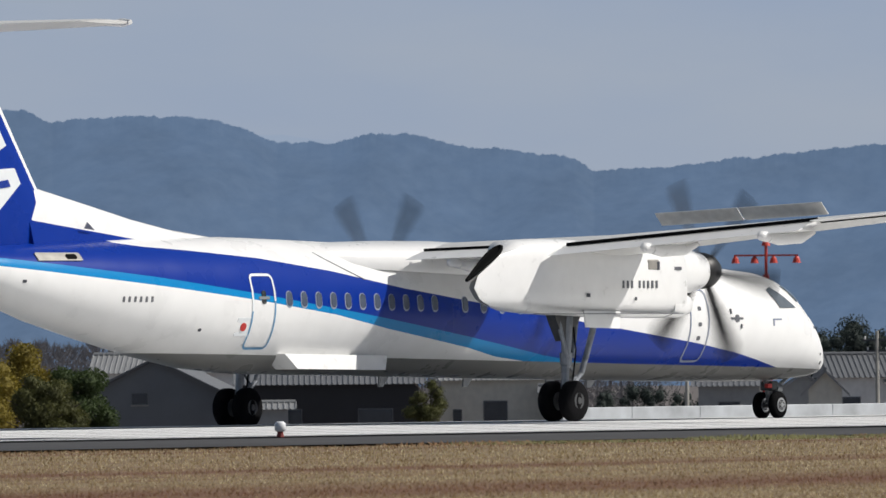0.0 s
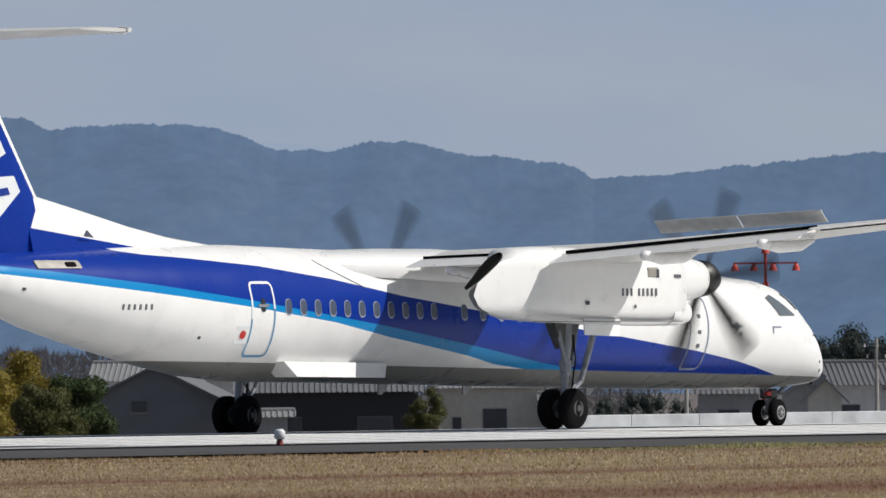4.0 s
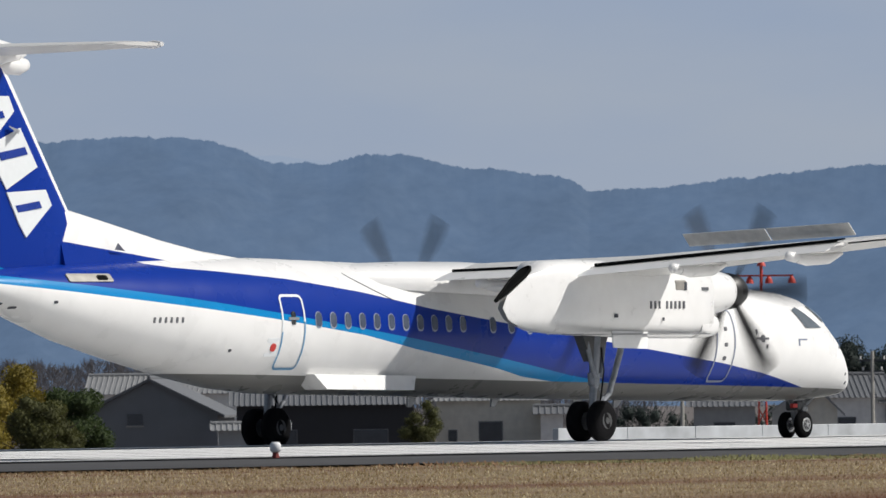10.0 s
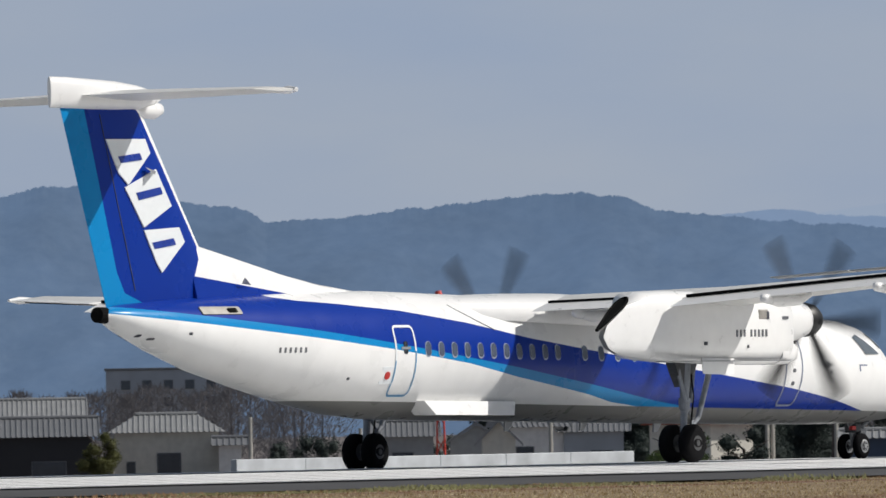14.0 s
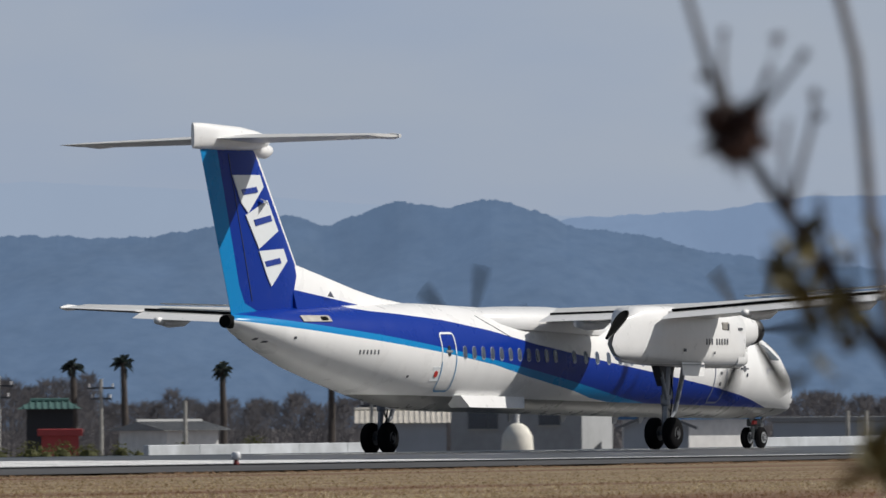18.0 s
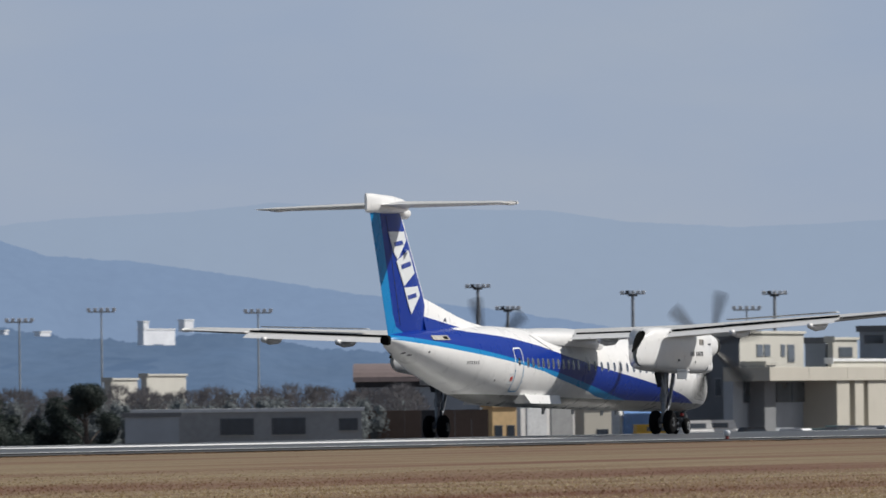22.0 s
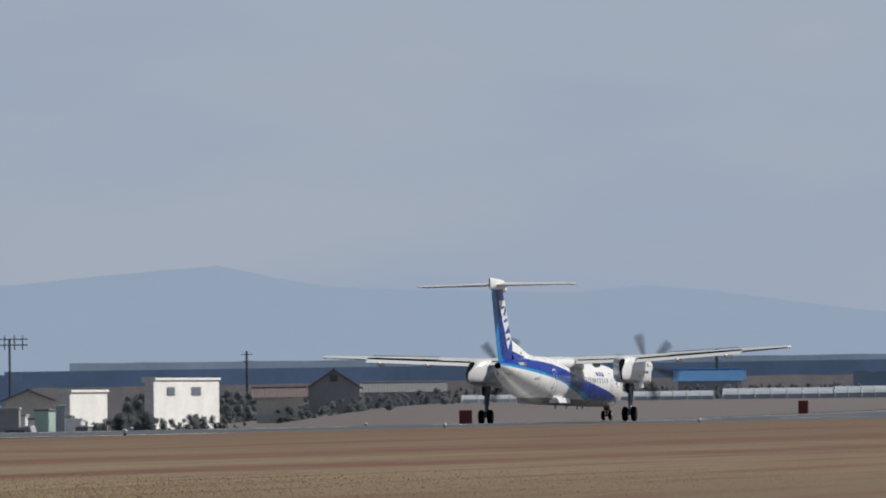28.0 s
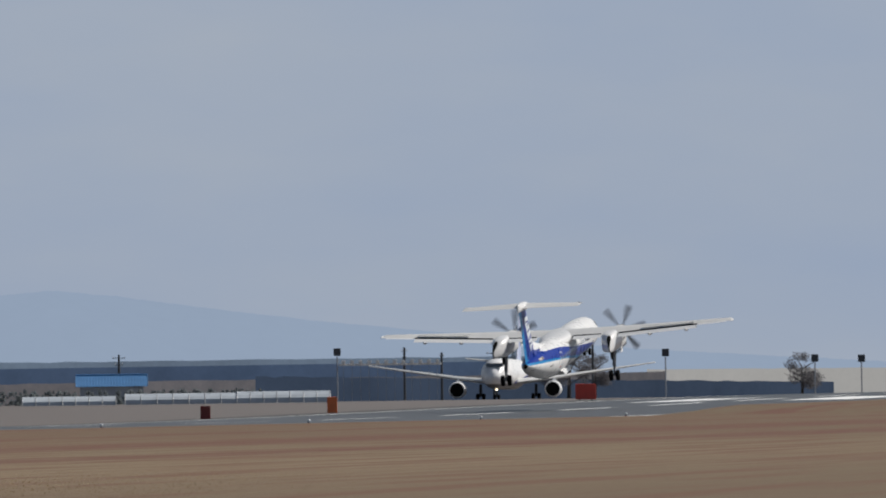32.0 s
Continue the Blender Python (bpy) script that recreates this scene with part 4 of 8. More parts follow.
    leg = tube([(0.36, cy, 2.6), (0.34, cy, 1.75), (0.29, cy, 1.2), (0.25, cy, 0.9), (0.18, cy, 0.43)], [0.15, 0.12, 0.09, 0.08, 0.07], 12)
    smooth(part("strut", leg, leg_metal, gear))
    part("sleeve", tube([(0.31, cy, 1.45), (0.3, cy, 1.2), (0.29, cy, 1.14)], [0.14, 0.125, 0.09], 14), leg_metal, gear)
    for q in (-1, 1):
        part("side_stay", tube([(0.36 + 0.36 * q, cy, 2.28), (0.3 + 0.1 * q, cy - 0.1, 1.35)], [0.06, 0.045], 8), leg_metal, gear)
        part("brake_pack", tube([(0.18, cy + q * 0.1, 0.43), (0.18, cy + q * 0.16, 0.43)], 0.2, 14), dark_gear, gear)
    part("torque_link", tube([(0.36, cy, 1.25), (0.62, cy, 0.95), (0.24, cy, 0.6)], 0.035, 8), leg_metal, gear)
    yoke = plate([(-0.42, cy - 0.12, 2.6), (0.9, cy - 0.12, 2.6), (0.62, cy - 0.06, 1.98), (0.46, cy - 0.05, 1.7), (0.2, cy - 0.05, 1.7), (0.0, cy - 0.06, 1.98)], (0, 0.24, 0))
    part("yoke", yoke, dark_gear, gear)
    part("drag_brace", tube([(1.5, cy, 2.55), (1.27, cy, 1.9), (0.84, cy, 1.0), (0.5, cy, 0.78), (0.26, cy, 0.72)], [0.07, 0.07, 0.06, 0.05, 0.045], 10), leg_metal, gear)
    part("hydraulic_hose", tube([(0.45, cy - 0.1, 2.0), (0.5, cy - 0.12, 1.5), (0.4, cy - 0.1, 0.9), (0.25, cy - 0.08, 0.55)], 0.02, 6), rubber, gear)
    part("axle", tube([(0.18, cy - 0.4, 0.43), (0.18, cy + 0.4, 0.43)], 0.06, 10), leg_metal, gear)
    for s in (side,):
        door = plate([(0.2, cy + s * 0.58, 2.34), (1.5, cy + s * 0.58, 2.32), (1.42, cy + s * 0.62, 1.95), (0.2, cy + s * 0.62, 1.98)], (0, 0.03, 0))
        part("gear_door", door, white_paint, engine)
    for s in (-1, 1):
        wheel = new("wheel")
        wheel.parent = airliner
        wheel["label"] = "main wheel with a black tyre"
        tyre = tube([(0, -0.15, 0), (0, -0.135, 0), (0, -0.08, 0), (0, 0.08, 0), (0, 0.135, 0), (0, 0.15, 0)], [0.25, 0.37, 0.43, 0.43, 0.37, 0.25], 28)
        smooth(part("tyre", tyre, rubber, wheel), 60)
        rim = tube([(0, -0.13, 0), (0, -0.155, 0), (0, 0.155, 0), (0, 0.13, 0)], [0.19, 0.17, 0.17, 0.19], 16)
        rim = part("rim", rim, dark_gear, wheel)
        part("hub_cap", tube([(0, -0.17, 0), (0, 0.17, 0)], 0.07, 12), dark_gear, rim)
        wheels.append((wheel, Vector((0.18, cy + s * 0.27, 0.43)), 0.43))

gear = new("landing_gear")
gear.parent = airliner
gear["label"] = "short nose undercarriage leg with twin tyres"
part("strut", tube([(13.75, 0, 1.2), (13.9, 0, 0.7), (13.94, 0, 0.29)], [0.1, 0.09, 0.06], 12), dull_metal, gear)
part("axle", tube([(13.94, -0.28, 0.29), (13.94, 0.28, 0.29)], 0.045, 8), dull_metal, gear)
part("drag_brace", tube([(14.7, 0, 0.95), (13.95, 0, 0.55)], 0.045, 8), dull_metal, gear)
part("steering_box", box(13.8, 14.06, -0.17, 0.17, 0.62, 0.84, 0.04), dark_gear, gear)
part("warning_band", box(13.6, 13.78, -0.2, -0.1, 0.68, 0.78, 0.02), red_paint, gear, "red marking on the leg")
part("taxi_lamp_housing", tube([(14.0, -0.1, 0.66), (14.16, -0.1, 0.66)], [0.09, 0.11], 12), dull_metal, gear)
for s in (-1, 1):
    wheel = new("wheel")
    wheel.parent = airliner
    wheel["label"] = "nose wheel with a black tyre and pale hub"
    tyre = tube([(0, -0.1, 0), (0, -0.09, 0), (0, -0.05, 0), (0, 0.05, 0), (0, 0.09, 0), (0, 0.1, 0)], [0.16, 0.24, 0.3, 0.3, 0.24, 0.16], 24)
    smooth(part("tyre", tyre, rubber, wheel), 60)
    rim = part("rim", tube([(0, -0.1, 0), (0, -0.108, 0), (0, 0.108, 0), (0, 0.1, 0)], [0.16, 0.15, 0.15, 0.16], 18), bare_metal, wheel, "bare metal rim")
    part("rim_well", tube([(0, -0.112, 0), (0, 0.112, 0)], 0.115, 16), dark_gear, rim)
    part("hub_cap", tube([(0, -0.13, 0), (0, 0.13, 0)], 0.05, 12), bare_metal, rim)
    for k in range(6):
        a = k * math.pi / 3
        part("rim_bolt", tube([(0.082 * math.cos(a), -0.118, 0.082 * math.sin(a)), (0.082 * math.cos(a), 0.118, 0.082 * math.sin(a))], 0.018, 6), bare_metal, rim)
    wheels.append((wheel, Vector((13.94, s * 0.22, 0.3)), 0.3))

# small white side fairing under the cabin
for side in (-1, 1):
    sp = plate([(-5.24, side * 1.16, 1.52), (-1.7, side * 1.16, 1.47), (-1.95, side * 1.3, 1.16), (-4.98, side * 1.3, 1.2)], (0, -side * 0.6, 0))
    part("side_fairing", sp, white_paint, airliner, "bright white fairing along the belly")

# ---- buildings, fields and plants beyond the runway ----
def plaster(name, colour, **k):
    return material(name, colour, k.pop("rough", 0.8), vary=k.pop("vary", 0.12), grain=k.pop("grain", 2.0), **k)


wall_grey = plaster("wall_grey", (0.33, 0.34, 0.35))
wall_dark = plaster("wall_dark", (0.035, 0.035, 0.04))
wall_cream = plaster("wall_cream", (0.72, 0.69, 0.61))
wall_white = plaster("wall_white", (0.80, 0.79, 0.77))
wall_beige = plaster("wall_beige", (0.5, 0.475, 0.415), grain=0.3, vary=0.07)
wall_blue_grey = plaster("wall_blue_grey", (0.38, 0.415, 0.46), grain=0.5)
tower_paint = plaster("tower_paint", (0.68, 0.685, 0.69), grain=0.5)
wall_brown = plaster("wall_brown", (0.13, 0.09, 0.07))
concrete = plaster("concrete", (0.40, 0.39, 0.36), grain=3)
pale_concrete = plaster("pale_concrete", (0.66, 0.68, 0.70), grain=3)
low_wall = plaster("low_wall", (0.5, 0.53, 0.56), grain=1.2, vary=0.3)
tile_grey = plaster("tile_grey", (0.15, 0.155, 0.165), rough=0.5, grain=5)
tile_pale = plaster("tile_pale", (0.25, 0.255, 0.26), rough=0.5, grain=5)
roof_cream = plaster("roof_cream", (0.5, 0.47, 0.42), rough=0.6, grain=1.0)
tile_red = plaster("tile_red", (0.33, 0.1, 0.06), grain=5)
tile_blue = plaster("tile_blue", (0.06, 0.19, 0.4), rough=0.5, grain=5)
tile_green = plaster("tile_green", (0.045, 0.11, 0.1), grain=5)
roof_brown = plaster("roof_brown", (0.2, 0.155, 0.15), rough=0.6)
door_blue = plaster("door_blue", (0.22, 0.40, 0.78), rough=0.5)
yellow_paint = plaster("yellow_paint", (0.60, 0.36, 0.04), rough=0.5)
orange_paint = plaster("orange_paint", (0.75, 0.17, 0.05), rough=0.5)
deep_red_paint = plaster("deep_red_paint", (0.20, 0.025, 0.02), rough=0.5)
mast_red = plaster("mast_red", (0.62, 0.06, 0.04), rough=0.5)
steel = material("steel", (0.30, 0.31, 0.33), 0.5, metal=0.4, vary=0.15, grain=4)
pale_steel = material("pale_steel", (0.4, 0.43, 0.46), 0.55, metal=0.2, vary=0.12, grain=4)
mast_grey = material("mast_grey", (0.34, 0.365, 0.4), 0.6, metal=0.2, vary=0.15, grain=3)
container_red = plaster("container_red", (0.42, 0.06, 0.06), rough=0.6)
radar_red = plaster("radar_red", (0.7, 0.13, 0.13), rough=0.6)
dark_steel = material("dark_steel", (0.07, 0.075, 0.085), 0.6, metal=0.3, vary=0.2, grain=4)
cab_glass = material("cab_glass", (0.06, 0.1, 0.17), 0.12, vary=0.3, grain=0.8, coat=0.4)
glass_dark = material("glass_dark", (0.035, 0.045, 0.06), 0.12, vary=0.2, grain=1.5, coat=0.4)
# lighter than glass_dark: haze before far windows is put into its colour
glass_hazed = material("glass_hazed", (0.10, 0.12, 0.145), 0.15, vary=0.35, grain=0.4, coat=0.3)
film_white = plaster("film_white", (0.42, 0.46, 0.5), rough=0.4, grain=0.6)
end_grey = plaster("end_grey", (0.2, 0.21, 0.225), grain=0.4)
wall_pale = plaster("wall_pale", (0.53, 0.52, 0.475), grain=0.3, vary=0.07)
glass_green = material("glass_green", (0.5, 0.66, 0.6), 0.35, vary=0.2, grain=0.5, coat=0.2)
glass_teal = material("glass_teal", (0.32, 0.44, 0.43), 0.3, vary=0.3, grain=0.5, coat=0.2)
# motorway, field and hedge: haze is put into their emission colours
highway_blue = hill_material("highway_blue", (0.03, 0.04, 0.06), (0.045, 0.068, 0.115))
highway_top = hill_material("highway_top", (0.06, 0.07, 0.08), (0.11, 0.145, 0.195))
# no lamp here: the emission stands for sunlight on the wall
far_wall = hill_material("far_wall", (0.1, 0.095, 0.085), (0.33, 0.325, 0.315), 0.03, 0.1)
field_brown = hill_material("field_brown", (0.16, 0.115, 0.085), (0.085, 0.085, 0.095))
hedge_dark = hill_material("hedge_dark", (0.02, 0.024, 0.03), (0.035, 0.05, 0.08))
bark = material("bark", (0.075, 0.062, 0.055), 0.9, vary=0.35, grain=14, bump=0.02)
weed_green = plaster("weed_green", (0.12, 0.12, 0.045), vary=0.4, grain=3)
weed_red = plaster("weed_red", (0.15, 0.085, 0.04), vary=0.4, grain=1.5)
lamp_white = plaster("lamp_white", (0.75, 0.76, 0.78), rough=0.35)

tan_wall = plaster("tan_wall", (0.6, 0.42, 0.22))
wall_tan_brown = plaster("wall_tan_brown", (0.3, 0.24, 0.19))
roof_pale_blue = plaster("roof_pale_blue", (0.3, 0.37, 0.48), rough=0.5, grain=0.6)
low_blue = plaster("low_blue", (0.07, 0.1, 0.16))


def leafy(name, colour, vary=0.4, grain=1.2, through_light=0.4):
    """Thin leaves or fine twigs: part of the light passes through."""
    m = plaster(name, colour, vary=vary, grain=grain)
    n, l = nodes_of(m)
    b = n["Principled BSDF"]
    thin = n.new("ShaderNodeBsdfTranslucent")
    l.new(b.inputs["Base Color"].links[0].from_socket, thin.inputs["Color"])
    both = n.new("ShaderNodeMixShader")
    both.inputs[0].default_value = through_light
    l.new(b.outputs[0], both.inputs[1])
    l.new(thin.outputs[0], both.inputs[2])
    l.new(both.outputs[0], n["Material Output"].inputs["Surface"])
    return m


leaf_green = leafy("leaf_green", (0.06, 0.09, 0.03))
leaf_olive = leafy("leaf_olive", (0.10, 0.105, 0.035))
leaf_yellow = leafy("leaf_yellow", (0.24, 0.19, 0.03))
leaf_dark = leafy("leaf_dark", (0.04, 0.055, 0.05), 0.3)
# pale blue-grey base colour: haze over far bushes is painted in
leaf_hazed = leafy("leaf_hazed", (0.2, 0.225, 0.235), 0.25, 0.6, 0.5)
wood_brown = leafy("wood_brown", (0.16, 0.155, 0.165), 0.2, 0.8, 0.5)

DEG = math.pi / 180


def height_at(elevation, reach):
    return EYE_Z + reach * math.tan(radians(elevation))


def span(left, right, reach):
    """Bearing of the middle and the width between two bearings."""
    return (left + right) / 2, reach * (left - right) * DEG


def windows_on(parent, w, places, y=0.0, frame_mat=None, glass=None):
    """places: (x, z, width, height) on the front wall."""
    for x, z, a, b in places:
        f = part("window", box(x - a / 2 - 0.06, x + a / 2 + 0.06, y - 0.05, y + 0.03, z - b / 2 - 0.06, z + b / 2 + 0.06), frame_mat or tile_grey, parent)
        part("pane", box(x - a / 2, x + a / 2, y - 0.07, y - 0.02, z - b / 2, z + b / 2), glass or glass_dark, f)
        part("sill", box(x - a / 2 - 0.1, x + a / 2 + 0.1, y - 0.14, y - 0.051, z - b / 2 - 0.14, z - b / 2 - 0.061), concrete, f)


def house(name, label, left, right, eave, ridge_e, reach, wall, roof, style="side", depth=8.0, turn=0.0, windows=(), group="", category="house", eaves=0.5, drop=0.0):
    b, w = span(left, right, reach)
    m = facing(b, reach, turn)
    base = m.translation.z
    h, r = height_at(eave, reach) - base, height_at(ridge_e, reach) - base
    t = thing(name, label, category, m, group)
    w2 = w / 2
    if style == "gable":
        bm = loft([[(-w2, y, 0), (w2, y, 0), (w2, y, h), (0, y, r), (-w2, y, h)] for y in (0, depth)])
    else:
        bm = box(-w2, w2, 0, depth, 0, h)
    part("wall", bm, wall, t)
    e, k = eaves, 0.18
    if style == "flat":
        part("roof", box(-w2 - 0.2, w2 + 0.2, -0.2, depth + 0.2, h + 0.01, h + 0.35, 0.03), roof, t)
    elif style == "gable":
        s = (r - h) / w2
        for q in (-1, 1):
            bm = loft([[(0, y, r + 0.02), (q * (w2 + e), y, h - s * e + 0.02), (q * (w2 + e), y, h - s * e + k + 0.02), (0, y, r + k + 0.02)] for y in (-0.45, depth + 0.45)])
            part("roof", bm, roof, t)
        part("ridge_cap", tube([(0, -0.5, r + k + 0.06), (0, depth + 0.5, r + k + 0.06)], 0.12, 8), roof, t)
    else:
        inset = 0.0 if style == "side" else min(w2 * 0.55, depth * 0.5)
        mid_y = depth / 2
        bm = bmesh.new()
        c = [bm.verts.new(p) for p in ((-w2 - e, -e, h + 0.01), (w2 + e, -e, h + 0.01), (w2 + e, depth + e, h + 0.01), (-w2 - e, depth + e, h + 0.01), (-w2 - e + inset * 1.0, mid_y, r), (w2 + e - inset, mid_y, r))]
        for f in ((0, 1, 5, 4), (2, 3, 4, 5), (1, 2, 5), (3, 0, 4), (3, 2, 1, 0)):
            bm.faces.new([c[i] for i in f])
        part("roof", bm, roof, t)
        n = int((w + 2 * e) / 0.36)
        for i in range(n + 1):
            x = -w2 - e + (w + 2 * e) * i / n
            top = 1.0
            if inset:
                top = min(1.0, (w2 + e - abs(x)) / inset)
            if top < 0.12:
                continue
            bar = tube([(x, -e, h + 0.04), (x, -e + (mid_y + e) * top, h + (r - h) * top + 0.04)], 0.045, 5)
            part("roof_rib", bar, roof, t)
        part("ridge_cap", tube([(-w2 - e + inset, mid_y, r + 0.06), (w2 + e - inset, mid_y, r + 0.06)], 0.14, 8), roof, t)
    windows_on(t, w, windows)
    return t


# leafy masses
def leaf_cloud(blobs, size, count, seed, heart=0.0):
    """Small bent leaf clumps scattered through ellipsoids (x, y, z, rx, ry, rz)."""
    rng = np.random.default_rng(seed)
    vol = np.array([b[3] * b[4] * b[5] for b in blobs])
    which = rng.choice(len(blobs), count, p=vol / vol.sum())
    B = np.array(blobs)[which]
    d = rng.normal(size=(count, 3))
    d /= np.linalg.norm(d, axis=1)[:, None]
    c = B[:, :3] + d * B[:, 3:] * ((rng.random((count, 1)) ** 0.45) * rng.uniform(0.75, 1.04, (count, 1)) if not heart else rng.uniform(0.72, 1.1, (count, 1)))
    u = rng.normal(size=(count, 3))
    u /= np.linalg.norm(u, axis=1)[:, None]
    v = np.cross(u, rng.normal(size=(count, 3)))
    v /= np.linalg.norm(v, axis=1)[:, None]
    s = size * rng.uniform(0.5, 1.3, (count, 1))
    V = np.stack([c - u * s, c + v * s * 0.6, c + u * s, c - v * s * 0.6 + np.cross(u, v) * s * 0.3], 1).reshape(-1, 3)
    F = np.arange(count * 4).reshape(-1, 4)
    V, F = V.tolist(), F.tolist()
    if heart:
        # a bumpy inner mass of foliage in each clump
        for x, y, z, a, b, c in blobs:
            o = len(V)
            for i in range(7):
                p = math.pi * (i / 6 - 0.5)
                for j in range(10):
                    q = 2 * math.pi * j / 10
                    k = heart * (1 + 0.25 * noise.noise(Vector((x + i * 0.9, y + j * 1.3, z))))
                    V.append((x + a * k * math.cos(p) * math.cos(q), y + b * k * math.cos(p) * math.sin(q), z + c * k * math.sin(p)))
            F += [[o + i * 10 + j, o + i * 10 + (j + 1) % 10, o + (i + 1) * 10 + (j + 1) % 10, o + (i + 1) * 10 + j] for i in range(6) for j in range(10)]
    return V, F


def cloud_mesh(name, blobs, size, count, seed, mat, parent=None, heart=0.0):
    V, Fc = leaf_cloud(blobs, size, count, seed, heart)
    me = bpy.data.meshes.new(name)
    me.from_pydata(V, [], Fc)
    me.materials.append(mat)
    ob = new(name, me)
    if parent:
        ob.parent = parent
    return ob


def tree(label, bearing, top, reach, width, mat, seed, count=900, bare=False):
    m = facing(bearing, reach)
    h = height_at(top, reach) - m.translation.z
    t = thing("tree", label, "tree", m)
    rng = random.Random(seed)
    part("trunk", tube([(0, 0, 0), (0.1, 0, h * 0.3), (-0.1, 0.1, h * 0.7)], [h * 0.035, h * 0.028, h * 0.012], 8), bark, t)
    for i in range(7):
        a = i * 2.4 + rng.random()
        z0 = h * (0.25 + 0.07 * i)
        part("limb", tube([(0, 0, z0), (math.cos(a) * width * 0.2, math.sin(a) * width * 0.2, z0 + h * 0.12), (math.cos(a) * width * 0.38, math.sin(a) * width * 0.38, z0 + h * 0.2)], [h * 0.014, h * 0.009, h * 0.004], 6), bark, t)
    blobs = []
    for i in range(11):
        a = i * 2.4
        f = rng.random()
        rr = width * (0.12 + 0.3 * rng.random())
        zz = h * (0.35 + 0.55 * f)
        k = width * (0.16 + 0.1 * rng.random()) * (1.15 - 0.5 * f)
        blobs.append((math.cos(a) * rr * (1.1 - 0.6 * f), math.sin(a) * rr, zz, k, k, k * 0.85))
    cloud_mesh("crown", blobs, 0.034 * width ** 0.6, count * 7, seed, mat, t, 0.0 if mat is wood_brown else 0.7)
    return t


def bare_wood(name, label, left, right, low, high, reach, depth, mat, seed, count):
    """Leafless winter trees: each a fan of thin upright twigs round its trunk, with an uneven top."""
    rng = np.random.default_rng(seed)
    n = max(8, int((left - right) * reach * DEG / 1.1))
    per = max(200, count * 11 // n)
    V = []
    for i in range(n):
        b = left + (right - left) * (i + rng.random()) / n
        p = spot(b, reach + depth * rng.random())
        away = math.hypot(p.x, p.y)
        top = height_at(low + (high - low) * (0.5 + 0.5 * noise.noise(Vector((b * 5, seed, 0)))) * rng.uniform(0.55, 1.1), away) - p.z
        top = max(1.5, top)
        wide = top * rng.uniform(0.22, 0.42)
        f = rng.random((per, 1)) ** 0.7
        a = rng.uniform(0, 2 * math.pi, (per, 1))
        spread = wide * np.sin(np.clip(f * 2.6 + 0.35, 0, math.pi)) * rng.random((per, 1)) ** 0.5
        o = np.hstack([p.x + np.cos(a) * spread, p.y + np.sin(a) * spread, p.z + top * 0.9 * f])
        d = np.hstack([np.cos(a) * 0.5, np.sin(a) * 0.5, np.full((per, 1), 0.8)]) + rng.normal(0, 0.35, (per, 3))
        d *= (rng.uniform(0.25, 0.8, (per, 1)) * np.minimum(1.0, top / 4)) / np.linalg.norm(d, axis=1)[:, None]
        side = np.array([math.sin(radians(b)), -math.cos(radians(b)), 0]) * rng.uniform(0.02, 0.05, (per, 1))
        V.append(np.stack([o - side, o + side, o + d + side * 0.3, o + d - side * 0.3], 1).reshape(-1, 3))
        trunk = np.array([[p.x, p.y, p.z]])
        s = np.array([math.sin(radians(b)), -math.cos(radians(b)), 0]) * 0.14
        V.append(np.array([trunk[0] - s, trunk[0] + s, trunk[0] + s * 0.3 + [0, 0, top * 0.8], trunk[0] - s * 0.3 + [0, 0, top * 0.8]]))
    V = np.concatenate(V)
    me = bpy.data.meshes.new(name)
    me.from_pydata(V.tolist(), [], np.arange(len(V)).reshape(-1, 4).tolist())
    me.materials.append(mat)
    return tagged(new(name, me), label, "trees", kind="stuff")


def wood(name, label, left, right, low, high, reach, depth, mat, seed, count, size=0.5):
    """A far belt of trees and bushes with an uneven top."""
    if mat is wood_brown:
        return bare_wood(name, label, left, right, low, high, reach, depth, mat, seed, count)
    rng = random.Random(seed)
    blobs = []
    n = max(6, int((left - right) * reach * DEG / 0.9))
    for i in range(n):
        b = left + (right - left) * (i + rng.random()) / n
        r = reach + depth * rng.random()
        p = spot(b, r)
        top = height_at(low + (high - low) * (0.5 + 0.5 * noise.noise(Vector((b * 7, seed, 0)))) * rng.uniform(0.7, 1.1), r)
        full = max(1.6, top - p.z)
        for f in (0.12, 0.32, 0.52, 0.72, 0.9):
            k = min(1.7, full * rng.uniform(0.13, 0.25)) * (1.1 - 0.3 * f)
            blobs.append((p.x + rng.uniform(-1, 1), p.y + rng.uniform(-1, 1), p.z + full * f - k * 0.4, k, k, k * rng.uniform(0.8, 1.3)))
    ob = cloud_mesh(name, blobs, size * 0.2, count * 22, seed, mat, heart=0.62)
    return tagged(ob, label, "trees", kind="stuff")


